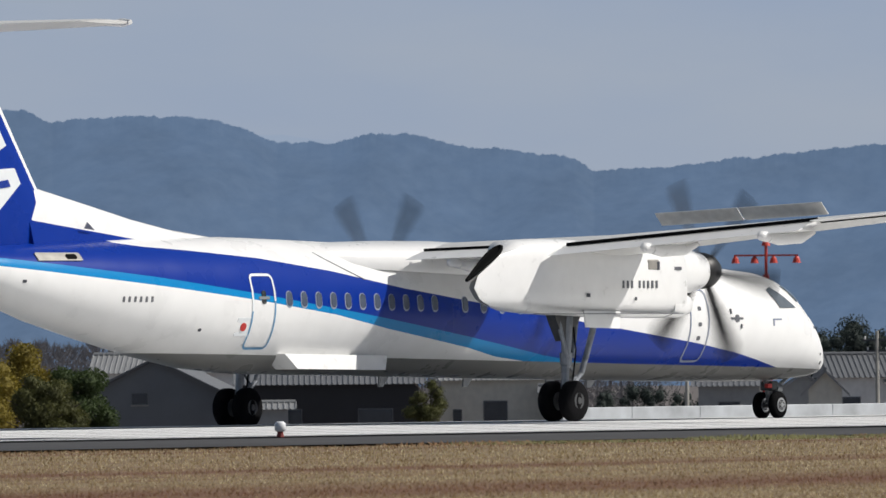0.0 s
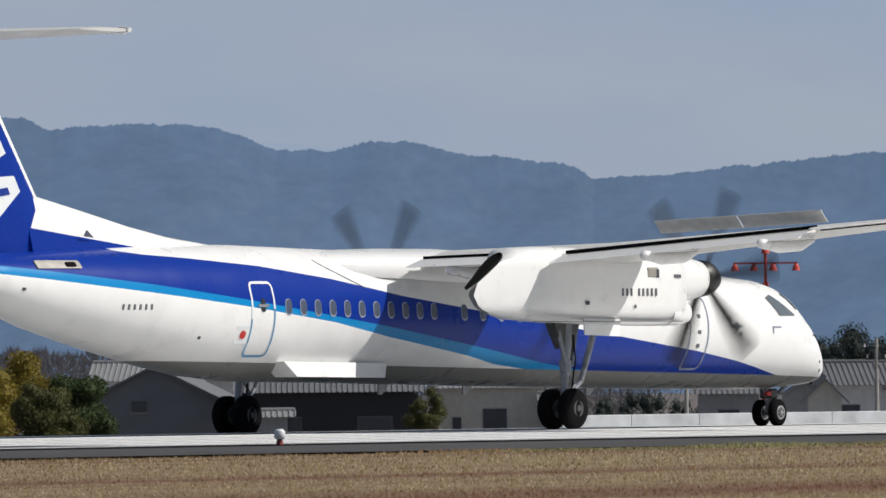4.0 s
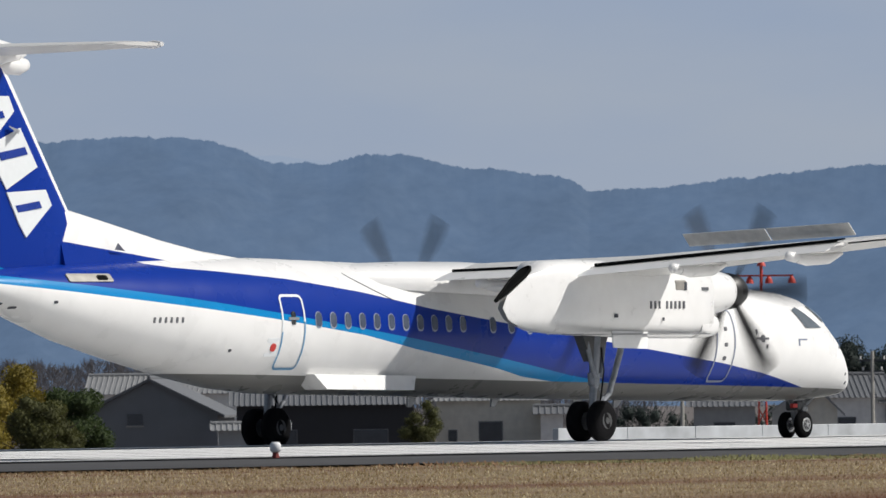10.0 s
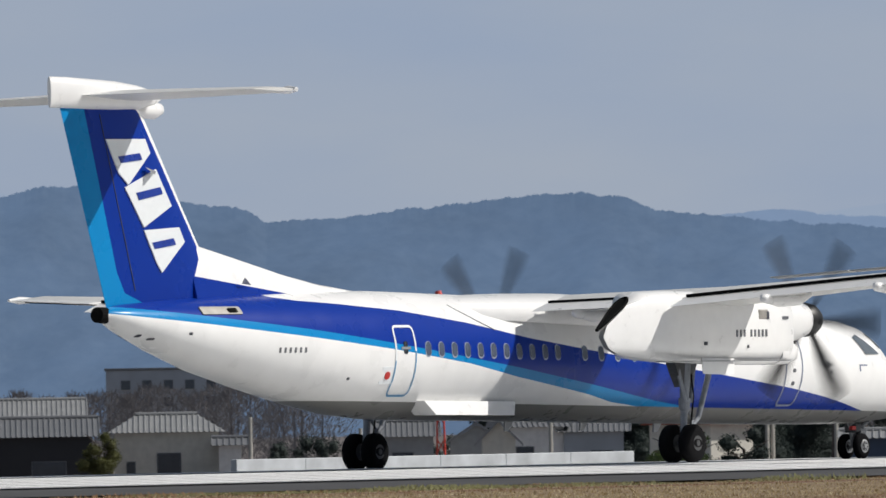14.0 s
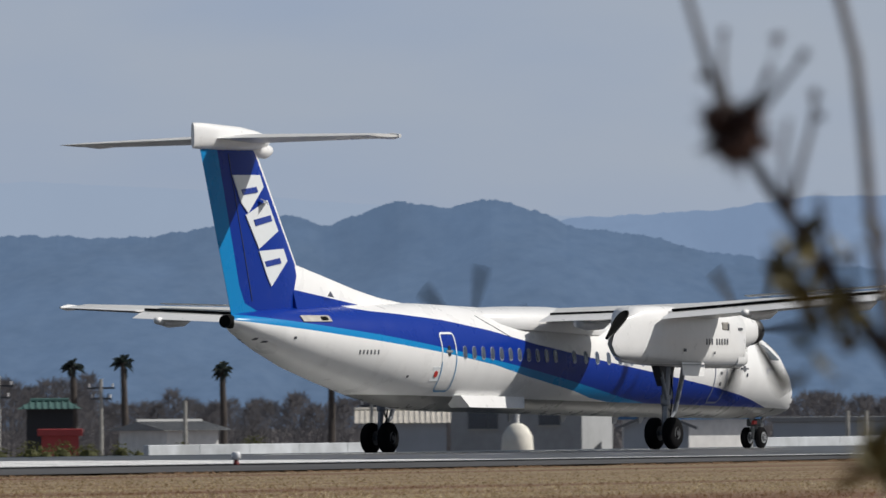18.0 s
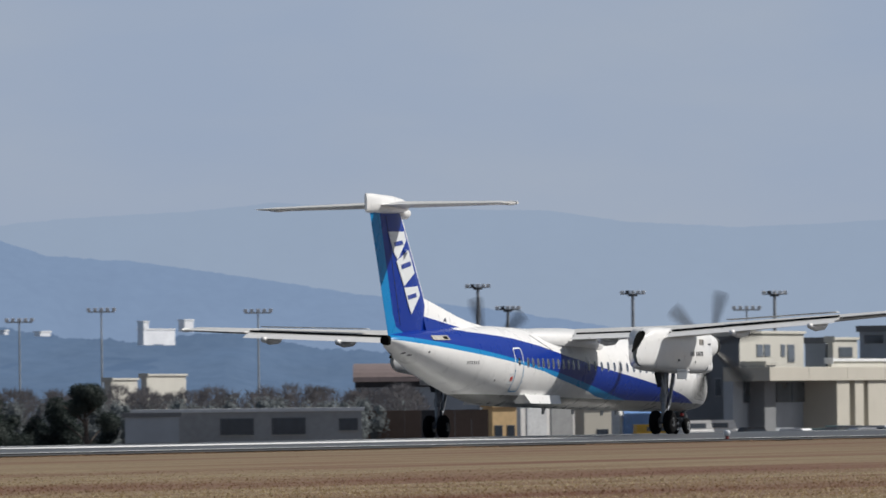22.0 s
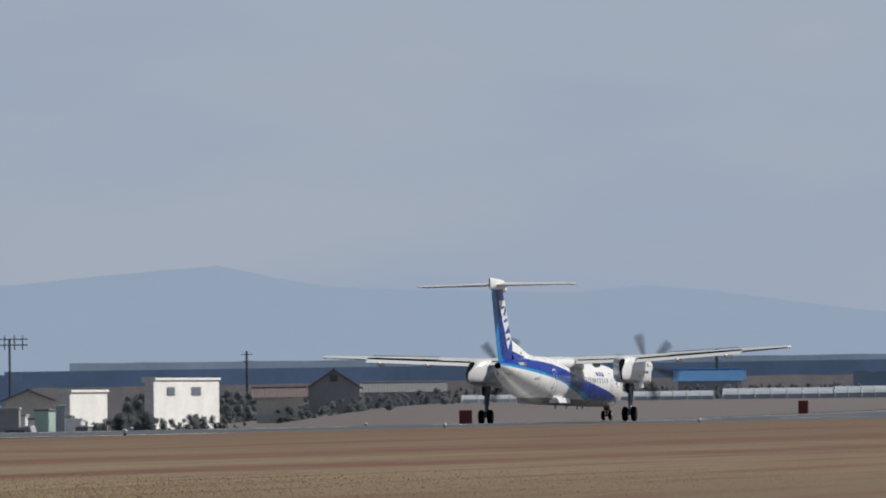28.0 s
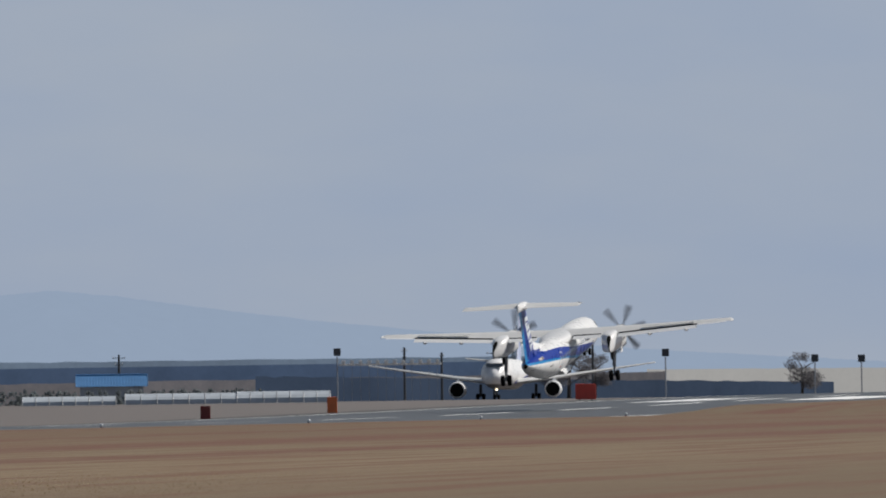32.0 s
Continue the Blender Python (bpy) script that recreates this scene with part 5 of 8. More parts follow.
def palm(bearing, top, reach, seed):
    m = facing(bearing, reach)
    h = height_at(top, reach) - m.translation.z
    t = thing("palm_tree", "tall dark palm tree with a round head", "palm", m, "row of palms")
    part("trunk", tube([(0, 0, 0), (0.1, 0, h * 0.5), (0, 0, h - 0.8)], [0.3, 0.24, 0.2], 8), bark, t)
    rng = random.Random(seed)
    for k in range(30):
        a, e = k * 2.4, rng.uniform(-1.1, 1.4)
        ln = rng.uniform(0.7, 1.05)
        d = Vector((math.cos(a) * math.cos(e), math.sin(a) * math.cos(e), math.sin(e)))
        u = d.cross(Vector((0, 0, 1))).normalized() * 0.16
        o = Vector((0, 0, h - 0.9))
        bm = bmesh.new()
        vs = [bm.verts.new(p) for p in (o - u * 0.3, o + d * ln * 0.6 - u + Vector((0, 0, 0.1)), o + d * ln - Vector((0, 0, 0.3)), o + d * ln * 0.6 + u + Vector((0, 0, 0.1)), o + u * 0.3)]
        bm.faces.new(vs)
        part("frond", bm, leaf_dark, t)
    return t


def pole(label, bearing, top, reach, radius=0.12, arms=(), mat=None, name="utility_pole", lift=0):
    m = facing(bearing, reach)
    h = height_at(top, reach) - m.translation.z
    t = thing(name, label, "pole", m)
    part("shaft", tube([(0, 0, 0), (0, 0, h)], [radius, radius * 0.75], 8), mat or concrete, t)
    for z, half in arms:
        part("crossarm", box(-half, half, -0.06, 0.06, h - z - 0.06, h - z + 0.06), dark_steel, t)
        for x in (-half * 0.85, half * 0.85):
            part("insulator", tube([(x, 0, h - z + 0.06), (x, 0, h - z + 0.28)], 0.06, 6), wall_white, t)
    return t


# the village on the low land at the start of the pan
house("house", "grey rendered gabled house with a tiled roof", 39.03, 38.3, -0.11, 0.07, 720, end_grey, tile_grey, "gable", 12, -6, [(-1.0, 3.4, 1.0, 0.7)])
house("house", "house with a pale ribbed tile roof behind others", 38.98, 38.0, 0.0, 0.10, 760, wall_white, tile_pale, "side", 9, -4)
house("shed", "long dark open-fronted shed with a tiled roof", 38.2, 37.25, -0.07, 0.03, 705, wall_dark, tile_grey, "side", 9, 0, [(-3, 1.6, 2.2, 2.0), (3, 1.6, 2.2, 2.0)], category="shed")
house("lean_to", "low lean-to with a pale roof edge", 38.3, 37.95, -0.2, -0.165, 690, wall_grey, tile_pale, "side", 4, 0, category="shed")
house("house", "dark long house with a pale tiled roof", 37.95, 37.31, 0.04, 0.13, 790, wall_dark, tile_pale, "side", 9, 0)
house("house", "cream house with a grey hipped tile roof", 37.13, 36.57, -0.055, 0.04, 715, wall_cream, tile_pale, "hip", 8, 0, [(0.15, 2.3, 1.5, 1.4), (-2.4, 2.0, 0.5, 0.9)])
house("annex", "small white annex beside the cream house", 36.57, 36.45, -0.13, -0.09, 712, wall_white, tile_grey, "side", 4, 0, category="shed")
house("apartment_block", "large grey block of flats, far off", 37.17, 36.5, 0.28, 0.3, 1500, wall_blue_grey, tile_grey, "flat", 12, 0, category="building",
      windows=[(x, z, 1.2, 1.2) for x in (-6, -3, 0, 3, 6) for z in (5, 8, 10.4)])
house("house", "low house with a dark tiled roof", 35.75, 35.42, -0.1, -0.02, 740, wall_grey, tile_grey, "side", 7, 0, [(0, 2.2, 1.4, 1.0)])
house("house", "gabled farmhouse with a grey tile roof", 35.33, 35.05, -0.13, -0.04, 745, wall_grey, tile_pale, "gable", 8, 0)
house("house", "house with a large grey tiled roof", 35.02, 34.72, -0.06, 0.065, 760, wall_white, tile_grey, "side", 8, 8, [(-0.8, 2.4, 1.2, 1.0)])
house("house", "small gabled house with a pale roof", 35.16, 34.98, -0.12, -0.03, 700, wall_cream, tile_pale, "gable", 7, 0)
house("garage", "white garage with a dark door", 33.95, 33.83, -0.14, -0.075, 700, wall_white, tile_grey, "flat", 5, 0, [(0, 1.5, 0.8, 1.6)], category="garage")
house("house", "grey house behind the trees", 34.72, 34.4, -0.09, -0.01, 760, wall_blue_grey, tile_grey, "side", 7, 0, [(0.6, 2.0, 1.5, 1.1)])
house("house", "brick-coloured house with a red roof", 33.95, 33.69, -0.06, 0.01, 690, wall_cream, tile_red, "side", 8, 30)
house("house", "tan gabled house with an orange-red tiled roof", 32.34, 31.9, -0.13, -0.025, 690, wall_tan_brown, tile_red, "gable", 9, 18)
house("depot", "long low dark blue building with a pale roof", 33.2, 32.55, -0.15, -0.11, 560, low_blue, tile_pale, "side", 6, 0, category="building")
house("cabinet", "grey equipment cabinet beside a yellow post", 32.53, 32.48, -0.08, -0.075, 556, wall_grey, wall_grey, "flat", 1.0, 0, category="cabinet")
m = facing(32.09, 636)
h = height_at(0.16, 636) - m.translation.z
t = thing("flag", "pale flag drooping from a thin white pole", "flag", m)
part("pole", tube([(0, 0, 0), (0, 0, h)], [0.09, 0.06], 8), wall_white, t)
cloth = bmesh.new()
strips = [[cloth.verts.new((x, 0.12 * math.sin(3 * x), h - 0.1 - 0.25 * x - d)) for d in (0, 0.9)] for x in (0.08, 0.4, 0.75, 1.1, 1.4)]
for a_, b_ in zip(strips, strips[1:]):
    cloth.faces.new((a_[0], b_[0], b_[1], a_[1]))
part("cloth", cloth, wall_white, t)
house("container", "red shipping container on the grass", 31.22, 31.02, -0.125, -0.12, 520, container_red, container_red, "flat", 2.5, 0, category="container", eaves=0)
house("kiosk", "open shelter with a green roof", 31.3, 31.05, 0.02, 0.06, 600, wall_dark, tile_green, "hip", 4, 0, category="shelter")
house("shed", "grey corrugated shed with a low gable roof", 29.03, 28.32, 0.06, 0.16, 640, wall_grey, tile_pale, "gable", 14, -8, [(2.0, 4.7, 1.2, 1.0), (-2.3, 4.6, 1.1, 1.2), (-1.4, 4.6, 0.5, 1.2)], category="shed")
house("shed", "shed with a pale curved roof", 29.5, 29.05, -0.07, 0.0, 720, wall_blue_grey, roof_cream, "side", 9, 0, category="shed")
house("warehouse", "warehouse with a bright blue roof and white wall", 27.9, 27.35, -0.06, -0.005, 660, wall_white, tile_blue, "side", 5, 38, category="warehouse")
house("shed", "grey shed with a gable end", 28.1, 27.75, -0.1, -0.03, 640, wall_blue_grey, tile_grey, "gable", 8, 0, category="shed")
house("warehouse", "long dark warehouse with a pale roof edge", 27.3, 26.6, -0.08, -0.05, 700, wall_blue_grey, tile_pale, "flat", 8, 0, category="warehouse")
house("warehouse", "long low grey building with a pale roof", 26.4, 25.86, 0.0, 0.055, 800, wall_grey, tile_grey, "side", 8, 0, category="building")
house("house", "house with a white gable end", 25.98, 25.78, -0.02, 0.045, 790, wall_white, tile_grey, "gable", 4, 45)
house("workshop", "grey workshop with a flat roof", 23.25, 22.02, -0.02, 0.03, 950, wall_grey, pale_concrete, "flat", 12, 0, category="building",
      windows=[(-0.9, 3.5, 2.9, 1.4), (3.7, 3.5, 2.9, 1.4), (9, 3.6, 1.6, 1.0)])
house("warehouse", "dark building with a flat roof", 23.29, 23.0, -0.04, 0.0, 820, wall_blue_grey, tile_grey, "flat", 8, 0, category="building")

# low pale wall along the far side
for x0, x1 in ((234, 255), (292, 310), (334, 357)):
    t = thing("perimeter_wall", "low pale concrete wall beyond the runway", "wall")
    for k in range(int((x1 - x0) / 3.2)):
        part("wall_panel", box(x0 + 3.2 * k, x0 + 3.2 * k + 3.185, 173.0, 173.2, -0.4, 0.1, 0.02), low_wall, t)

# a red mast with bell lamps
m = facing(35.38, 700)
h = height_at(0.66, 700) - m.translation.z
t = thing("signal_mast", "red lattice mast with a crossarm and red bell lamps", "mast", m)
for x, y in ((-0.3, -0.3), (0.3, -0.3), (0.3, 0.3), (-0.3, 0.3)):
    part("leg", tube([(x, y, 0), (x * 0.4, y * 0.4, h * 0.85)], 0.07, 6), mast_red, t)
for k in range(12):
    z0, z1 = h * 0.85 * k / 12, h * 0.85 * (k + 1) / 12
    f0, f1 = 0.3 * (1 - 0.6 * k / 12), 0.3 * (1 - 0.6 * (k + 1) / 12)
    part("brace", tube([(-f0, -f0, z0), (f1, -f1, z1)], 0.04, 5), mast_red if k % 2 else wall_white, t)
    part("brace", tube([(f0, -f0, z0), (-f1, -f1, z1)], 0.04, 5), mast_red if k % 2 else wall_white, t)
part("post", tube([(0, 0, h * 0.8), (0, 0, h)], 0.1, 8), mast_red, t)
za = height_at(0.60, 700) - m.translation.z
part("crossarm", box(-2.1, 2.1, -0.06, 0.06, za - 0.05, za + 0.06), mast_red, t)
for x in (-2.0, -0.75, 0.5, 2.0):
    part("bell_lamp", tube([(x, 0, za - 0.02), (x, 0, za - 0.2), (x, 0, za - 0.5)], [0.06, 0.2, 0.28], 10), mast_red, t)
part("top_lamp", tube([(0, 0, h - 0.1), (0, 0, h + 0.25)], [0.3, 0.18], 10), mast_red, t)

for b, e, r in ((33.63, 0.02, 640), (33.26, -0.02, 640), (32.9, 0.0, 640), (35.81, -0.05, 640), (34.79, 0.19, 690), (36.4, 0.02, 660), (33.6, 0.1, 700), (31.45, 0.2, 640), (30.45, 0.06, 620), (28.9, 0.2, 660), (26.9, -0.02, 640), (26.8, -0.02, 640), (25.05, 0.1, 700), (30.9, 0.18, 700), (29.45, 0.14, 660)):
    pole("slim grey concrete utility pole", b, e, r, 0.15, ((0.6, 0.9), (1.3, 0.7)) if e > 0.1 else ())
pole("tall double-headed floodlight mast with grey boxes", 24.76, 0.63, 900, 0.22, ((0.3, 0.6), (0.9, 0.8), (1.5, 0.6)), mast_grey, "light_mast")
pole("pale lattice-like mast beside the floodlight", 24.9, 0.52, 930, 0.18, ((0.4, 1.6),), steel, "light_mast")

# white silo, chimney, yellow posts, vans
m = facing(28.67, 560)
h = height_at(-0.075, 560) - m.translation.z
t = thing("silo", "small white round tank with a domed top", "tank", m)
smooth(part("tank", tube([(0, 0, 0), (0, 0, h * 0.7), (0, 0, h * 0.85), (0, 0, h * 0.95), (0, 0, h)], [0.85, 0.85, 0.8, 0.55, 0.25], 18), wall_cream, t), 50)
part("vent", tube([(0, 0, h), (0, 0, h + 0.5)], 0.1, 8), wall_white, t)
m = facing(28.25, 800)
t = thing("chimney", "white round chimney with a yellow base", "chimney", m)
h = height_at(0.25, 800) - m.translation.z
part("stack", tube([(0, 0, h * 0.62), (0, 0, h)], [0.55, 0.45], 14), wall_white, t)
part("base", box(-0.9, 0.9, -0.9, 0.9, 0, h * 0.62, 0.05), yellow_paint, t, "yellow base")
for b, e, r in ((32.46, -0.055, 560), (24.95, -0.07, 640)):
    m = facing(b, r)
    h = height_at(e, r) - m.translation.z
    t = thing("sign_post", "yellow marker post by the runway", "post", m)
    part("board", box(-0.28, 0.28, -0.08, 0.08, 0.4, h, 0.03), yellow_paint, t)
    part("post", tube([(0, 0, 0), (0, 0, 0.45)], 0.08, 6), steel, t)


def vehicle(label, bearing, reach, length, height, paint, turn=0, name="car", category="car", up=None):
    m = facing(bearing, reach, turn, up)
    t = thing(name, label, category, m, "parked vehicles")
    L, H, W = length / 2, height, 0.9
    part("body", box(-L, L, -W, W, 0.35, H * 0.6, 0.1), paint, t)
    prof = [(-L * 0.85, H * 0.595), (-L * 0.6, H), (L * 0.45, H), (L * 0.75, H * 0.595)] if name == "car" else [(-L * 0.98, H * 0.595), (-L * 0.96, H), (L * 0.8, H), (L * 0.97, H * 0.595)]
    cab = part("cabin", plate([(x, -W * 0.88, z) for x, z in prof], (0, W * 1.76, 0)), paint, t)
    part("window", box(-L * 0.55, L * 0.5, -W * 0.9, -W * 0.88, H * 0.68, H * 0.88), glass_hazed if reach > 800 else glass_dark, cab)
    for x in (-L * 0.62, L * 0.62):
        for y in (-W, W):
            part("wheel", tube([(x, y - 0.1, 0.32), (x, y + 0.1, 0.32)], 0.32, 12), rubber, t)
    return t


house("house", "small white gabled house by the fence", 30.58, 30.24, -0.1, -0.055, 640, wall_white, tile_pale, "side", 5, 35, [(0.8, 1.9, 0.9, 0.8), (-0.8, 1.9, 0.9, 0.8)])
for b in (23.78, 23.5, 23.41):
    vehicle("white van parked by the workshop", b, 800, 2.6, 2.0, wall_white, 20, "van", "van")
vehicle("white car by the houses", 36.3, 690, 4.2, 1.5, wall_white)

# plants near the village
tree("broad tree with yellowing leaves", 39.42, 0.17, 560, 5.5, leaf_yellow, 11, 1500)
tree("bushy tree with olive-green leaves", 39.28, 0.02, 540, 4.5, leaf_olive, 12, 1300)
tree("dense green tree like a bush", 39.07, 0.08, 560, 4.2, leaf_green, 13, 1400)
tree("dense green tree like a bush", 39.18, -0.05, 540, 3.4, leaf_olive, 14, 900)
tree("tree with yellow leaves", 39.55, 0.1, 555, 4.4, leaf_yellow, 17, 900)
tree("round olive tree beside a shed", 37.21, 0.0, 690, 2.6, leaf_olive, 15, 700)
wood("far_woods", "dense dark evergreen wood behind the houses", 35.08, 34.1, 0.1, 0.36, 800, 50, leaf_dark, 16, 3400, 0.55)
wood("far_woods", "tall dark evergreen clumps", 33.85, 33.35, 0.08, 0.33, 790, 30, leaf_dark, 19, 1600, 0.5)
tree("dense round bush beside the white garage", 34.08, -0.07, 560, 4.6, leaf_green, 20, 1300)
tree("dense dark green round bush", 33.75, -0.05, 560, 3.6, leaf_dark, 21, 900)
tree("dark broad tree behind the airfield", 23.5, 0.16, 900, 5.5, leaf_dark, 22, 900)
tree("dark broad tree behind the airfield", 24.1, 0.15, 900, 7.0, leaf_dark, 23, 1000)
for i, (b, e) in enumerate(((33.27, 0.34), (33.12, 0.3), (31.05, 0.31), (30.78, 0.33), (30.25, 0.29), (29.67, 0.37), (29.41, 0.37), (28.95, 0.31))):
    palm(b, e, 760, i)
wood("far_woods", "bare grey-brown winter trees", 40.5, 36.0, 0.12, 0.32, 900, 120, wood_brown, 31, 5000, 0.6)
wood("far_woods", "dark brown bare winter woods", 34.6, 30.9, 0.1, 0.34, 850, 120, wood_brown, 32, 7000, 0.55)
wood("far_woods", "dark belt of evergreen trees", 33.6, 31.9, 0.0, 0.22, 820, 60, leaf_dark, 33, 2600, 0.5)
wood("far_woods", "grey-brown winter woods behind the sheds", 31.2, 26.2, 0.02, 0.17, 900, 100, wood_brown, 34, 7000, 0.5)
wood("far_woods", "dense dark scrub among the bare trees", 24.6, 21.8, -0.02, 0.12, 985, 30, leaf_hazed, 38, 2600, 0.6)
wood("far_woods", "dark rounded evergreens beside the workshop", 23.95, 23.38, -0.12, 0.12, 930, 25, leaf_dark, 39, 1500, 0.6)
wood("far_woods", "brown bare winter scrub belt", 26.6, 21.7, 0.05, 0.24, 1000, 100, wood_brown, 35, 7000, 0.5)
wood("far_woods", "dark shrubs along the far side", 31.6, 30.0, -0.2, -0.13, 420, 20, leaf_olive, 36, 1500, 0.3)
wood("far_woods", "dark shrubs among the houses", 36.3, 33.6, -0.16, -0.06, 800, 40, leaf_dark, 37, 2200, 0.4)

# twin dark boxes on a frame, and a long flat roof by the woods
m = facing(27.42, 880)
h = height_at(0.385, 880) - m.translation.z
t = thing("light_mast", "mast with two dark box panels", "light mast", m)
part("shaft", tube([(-0.7, 0, 0), (-0.7, 0, h)], [0.14, 0.1], 8), mast_grey, t)
part("shaft", tube([(0.7, 0, 0), (0.7, 0, h)], [0.14, 0.1], 8), mast_grey, t)
for z in (0.3, 1.9):
    part("box_panel", box(-1.0, 1.0, -0.3, -0.15, h - z - 0.45, h - z + 0.1, 0.04), mast_grey, t)

# ---- the terminal and its tower ----
for b, e in ((21.39, 0.65), (21.23, 0.53), (20.56, 0.605), (19.8, 0.595), (19.11, 0.59), (18.46, 0.58), (17.88, 0.57), (17.26, 0.525)):
    r = 1120
    m = facing(b, r)
    h = height_at(e, r) - m.translation.z
    t = thing("light_mast", "tall steel apron floodlight mast", "light mast", m, "apron floodlights")
    part("shaft", tube([(0, 0, 0), (0, 0, h - 0.3)], [0.28, 0.16], 10), mast_grey, t)
    part("ring", tube([(0, 0, h - 0.55), (0, 0, h - 0.35)], 0.5, 12), dark_steel, t)
    for k in range(5):
        x = -1.1 + 0.55 * k
        part("floodlight", box(x - 0.22, x + 0.22, -0.35 + 0.12 * abs(k - 2), 0.1, h - 0.3, h + 0.06, 0.04), lamp_white if k != 1 else dark_steel, t)
    part("crossbar", box(-1.3, 1.3, -0.06, 0.06, h - 0.36, h - 0.26), dark_steel, t)
for b, e in ((23.85, 0.48), (23.41, 0.53), (22.57, 0.515), (19.95, 0.5)):
    m = facing(b, 1700)
    h = height_at(e, 1700) - m.translation.z
    t = thing("light_mast", "slim pale stadium light mast, far off", "light mast", m)
    part("shaft", tube([(0, 0, 0), (0, 0, h)], [0.19, 0.13], 8), pale_steel, t)
    part("crossbar", box(-2.1, 2.1, -0.1, 0.1, h - 0.2, h), pale_steel, t)
    for x in (-2, -1, 0, 1, 2):
        part("floodlight", box(x - 0.3, x + 0.3, -0.25, 0.1, h, h + 0.55, 0.05), lamp_white, t)

# hangar with a rounded front
b, w = span(22.05, 21.02, 1150)
m = facing(b, 1150)
base = m.translation.z
h = height_at(0.13, 1150) - base
t = thing("hangar", "long blue-grey hangar with a brown curved roof", "hangar", m)
part("wall", box(-w / 2, w / 2, 0, 14, 0, h), wall_blue_grey, t)
part("eave_band", box(-w / 2 - 0.1, w / 2 + 0.1, -0.25, -0.02, h - 0.5, h + 0.1), wall_dark, t)
roof = [[(x, 7 - 7.6 * math.cos(a), h + 0.1 + 2.0 * math.sin(a)) for a in (i * math.pi / 12 for i in range(13))] for x in (-w / 2 - 0.3, w / 2)]
part("roof", loft(roof), roof_brown, t)
windows_on(t, w, [(x, h * 0.55, 1.6, 0.9) for x in (-8.6, -6.4, -3.2, -1.0, 2.4, 4.6)])
b, w = span(21.17, 20.86, 1120)
m = facing(b, 1120, 45)
w /= 0.72
base = m.translation.z
h = height_at(0.24, 1120) - base
t = thing("aircraft_hangar", "white round-arched hangar front with grey doors", "hangar", m)
w2 = w / 2
arch = [(-w2, 0, 0), (w2, 0, 0)] + [(w2 * math.cos(a), 0, h - w2 * 0.75 + w2 * 0.75 * math.sin(a)) for a in (i * math.pi / 12 for i in range(13))]
part("wall", plate(arch, (0, 1.2, 0)), wall_white, t)
rim = [(x * 1.03, -0.2, z * 1.012) for x, _, z in arch[2:]]
part("arch_rim", tube(rim, 0.2, 6), roof_brown, t)
part("door_panel", box(-w2 * 0.8, -w2 * 0.1, -0.1, -0.004, 0, h * 0.52), pale_concrete, t)
part("door_panel", box(w2 * 0.05, w2 * 0.82, -0.1, -0.004, h * 0.18, h * 0.52), wall_grey, t)
part("door_panel", box(w2 * 0.05, w2 * 0.7, -0.12, -0.004, 0, h * 0.175), wall_white, t)
part("lintel", box(-w2 * 0.9, w2 * 0.9, -0.2, -0.004, h * 0.53, h * 0.57), concrete, t)
b, w = span(22.6, 21.34, 1000)
m = facing(b, 1000)
h = height_at(-0.02, 1000) - m.translation.z
t = thing("fence", "long dark brown board fence", "fence", m)
for k in range(14):
    part("board_panel", box(-w / 2 + w * k / 14, -w / 2 + w * (k + 0.985) / 14, 0, 0.15, 0, h), wall_brown if k % 5 else wall_dark, t)
house("pump_house", "small tan-yellow flat-roofed block", 21.34, 21.17, -0.01, 0.0, 1060, tan_wall, tan_wall, "flat", 1.5, 40, [(-0.8, 2.4, 0.9, 1.4), (0.8, 2.4, 0.9, 1.4)], category="building")
house("pump_house", "small beige flat-roofed block", 20.85, 20.66, -0.02, 0.02, 1060, wall_beige, wall_beige, "flat", 1.5, 40, [(0.6, 2.0, 1.4, 1.2)], category="building")
house("office_block", "grey two-storey office with a dark roof edge", 20.98, 20.62, 0.19, 0.22, 1180, wall_blue_grey, wall_dark, "flat", 8, 0, [(x, z, 1.6, 0.8) for x in (-1.5, 1.0, 3) for z in (4.5, 6.0)], category="building")
house("office_block", "far office block with a dark roof edge", 20.85, 20.38, 0.27, 0.3, 1300, wall_grey, wall_dark, "flat", 8, 0, category="building")
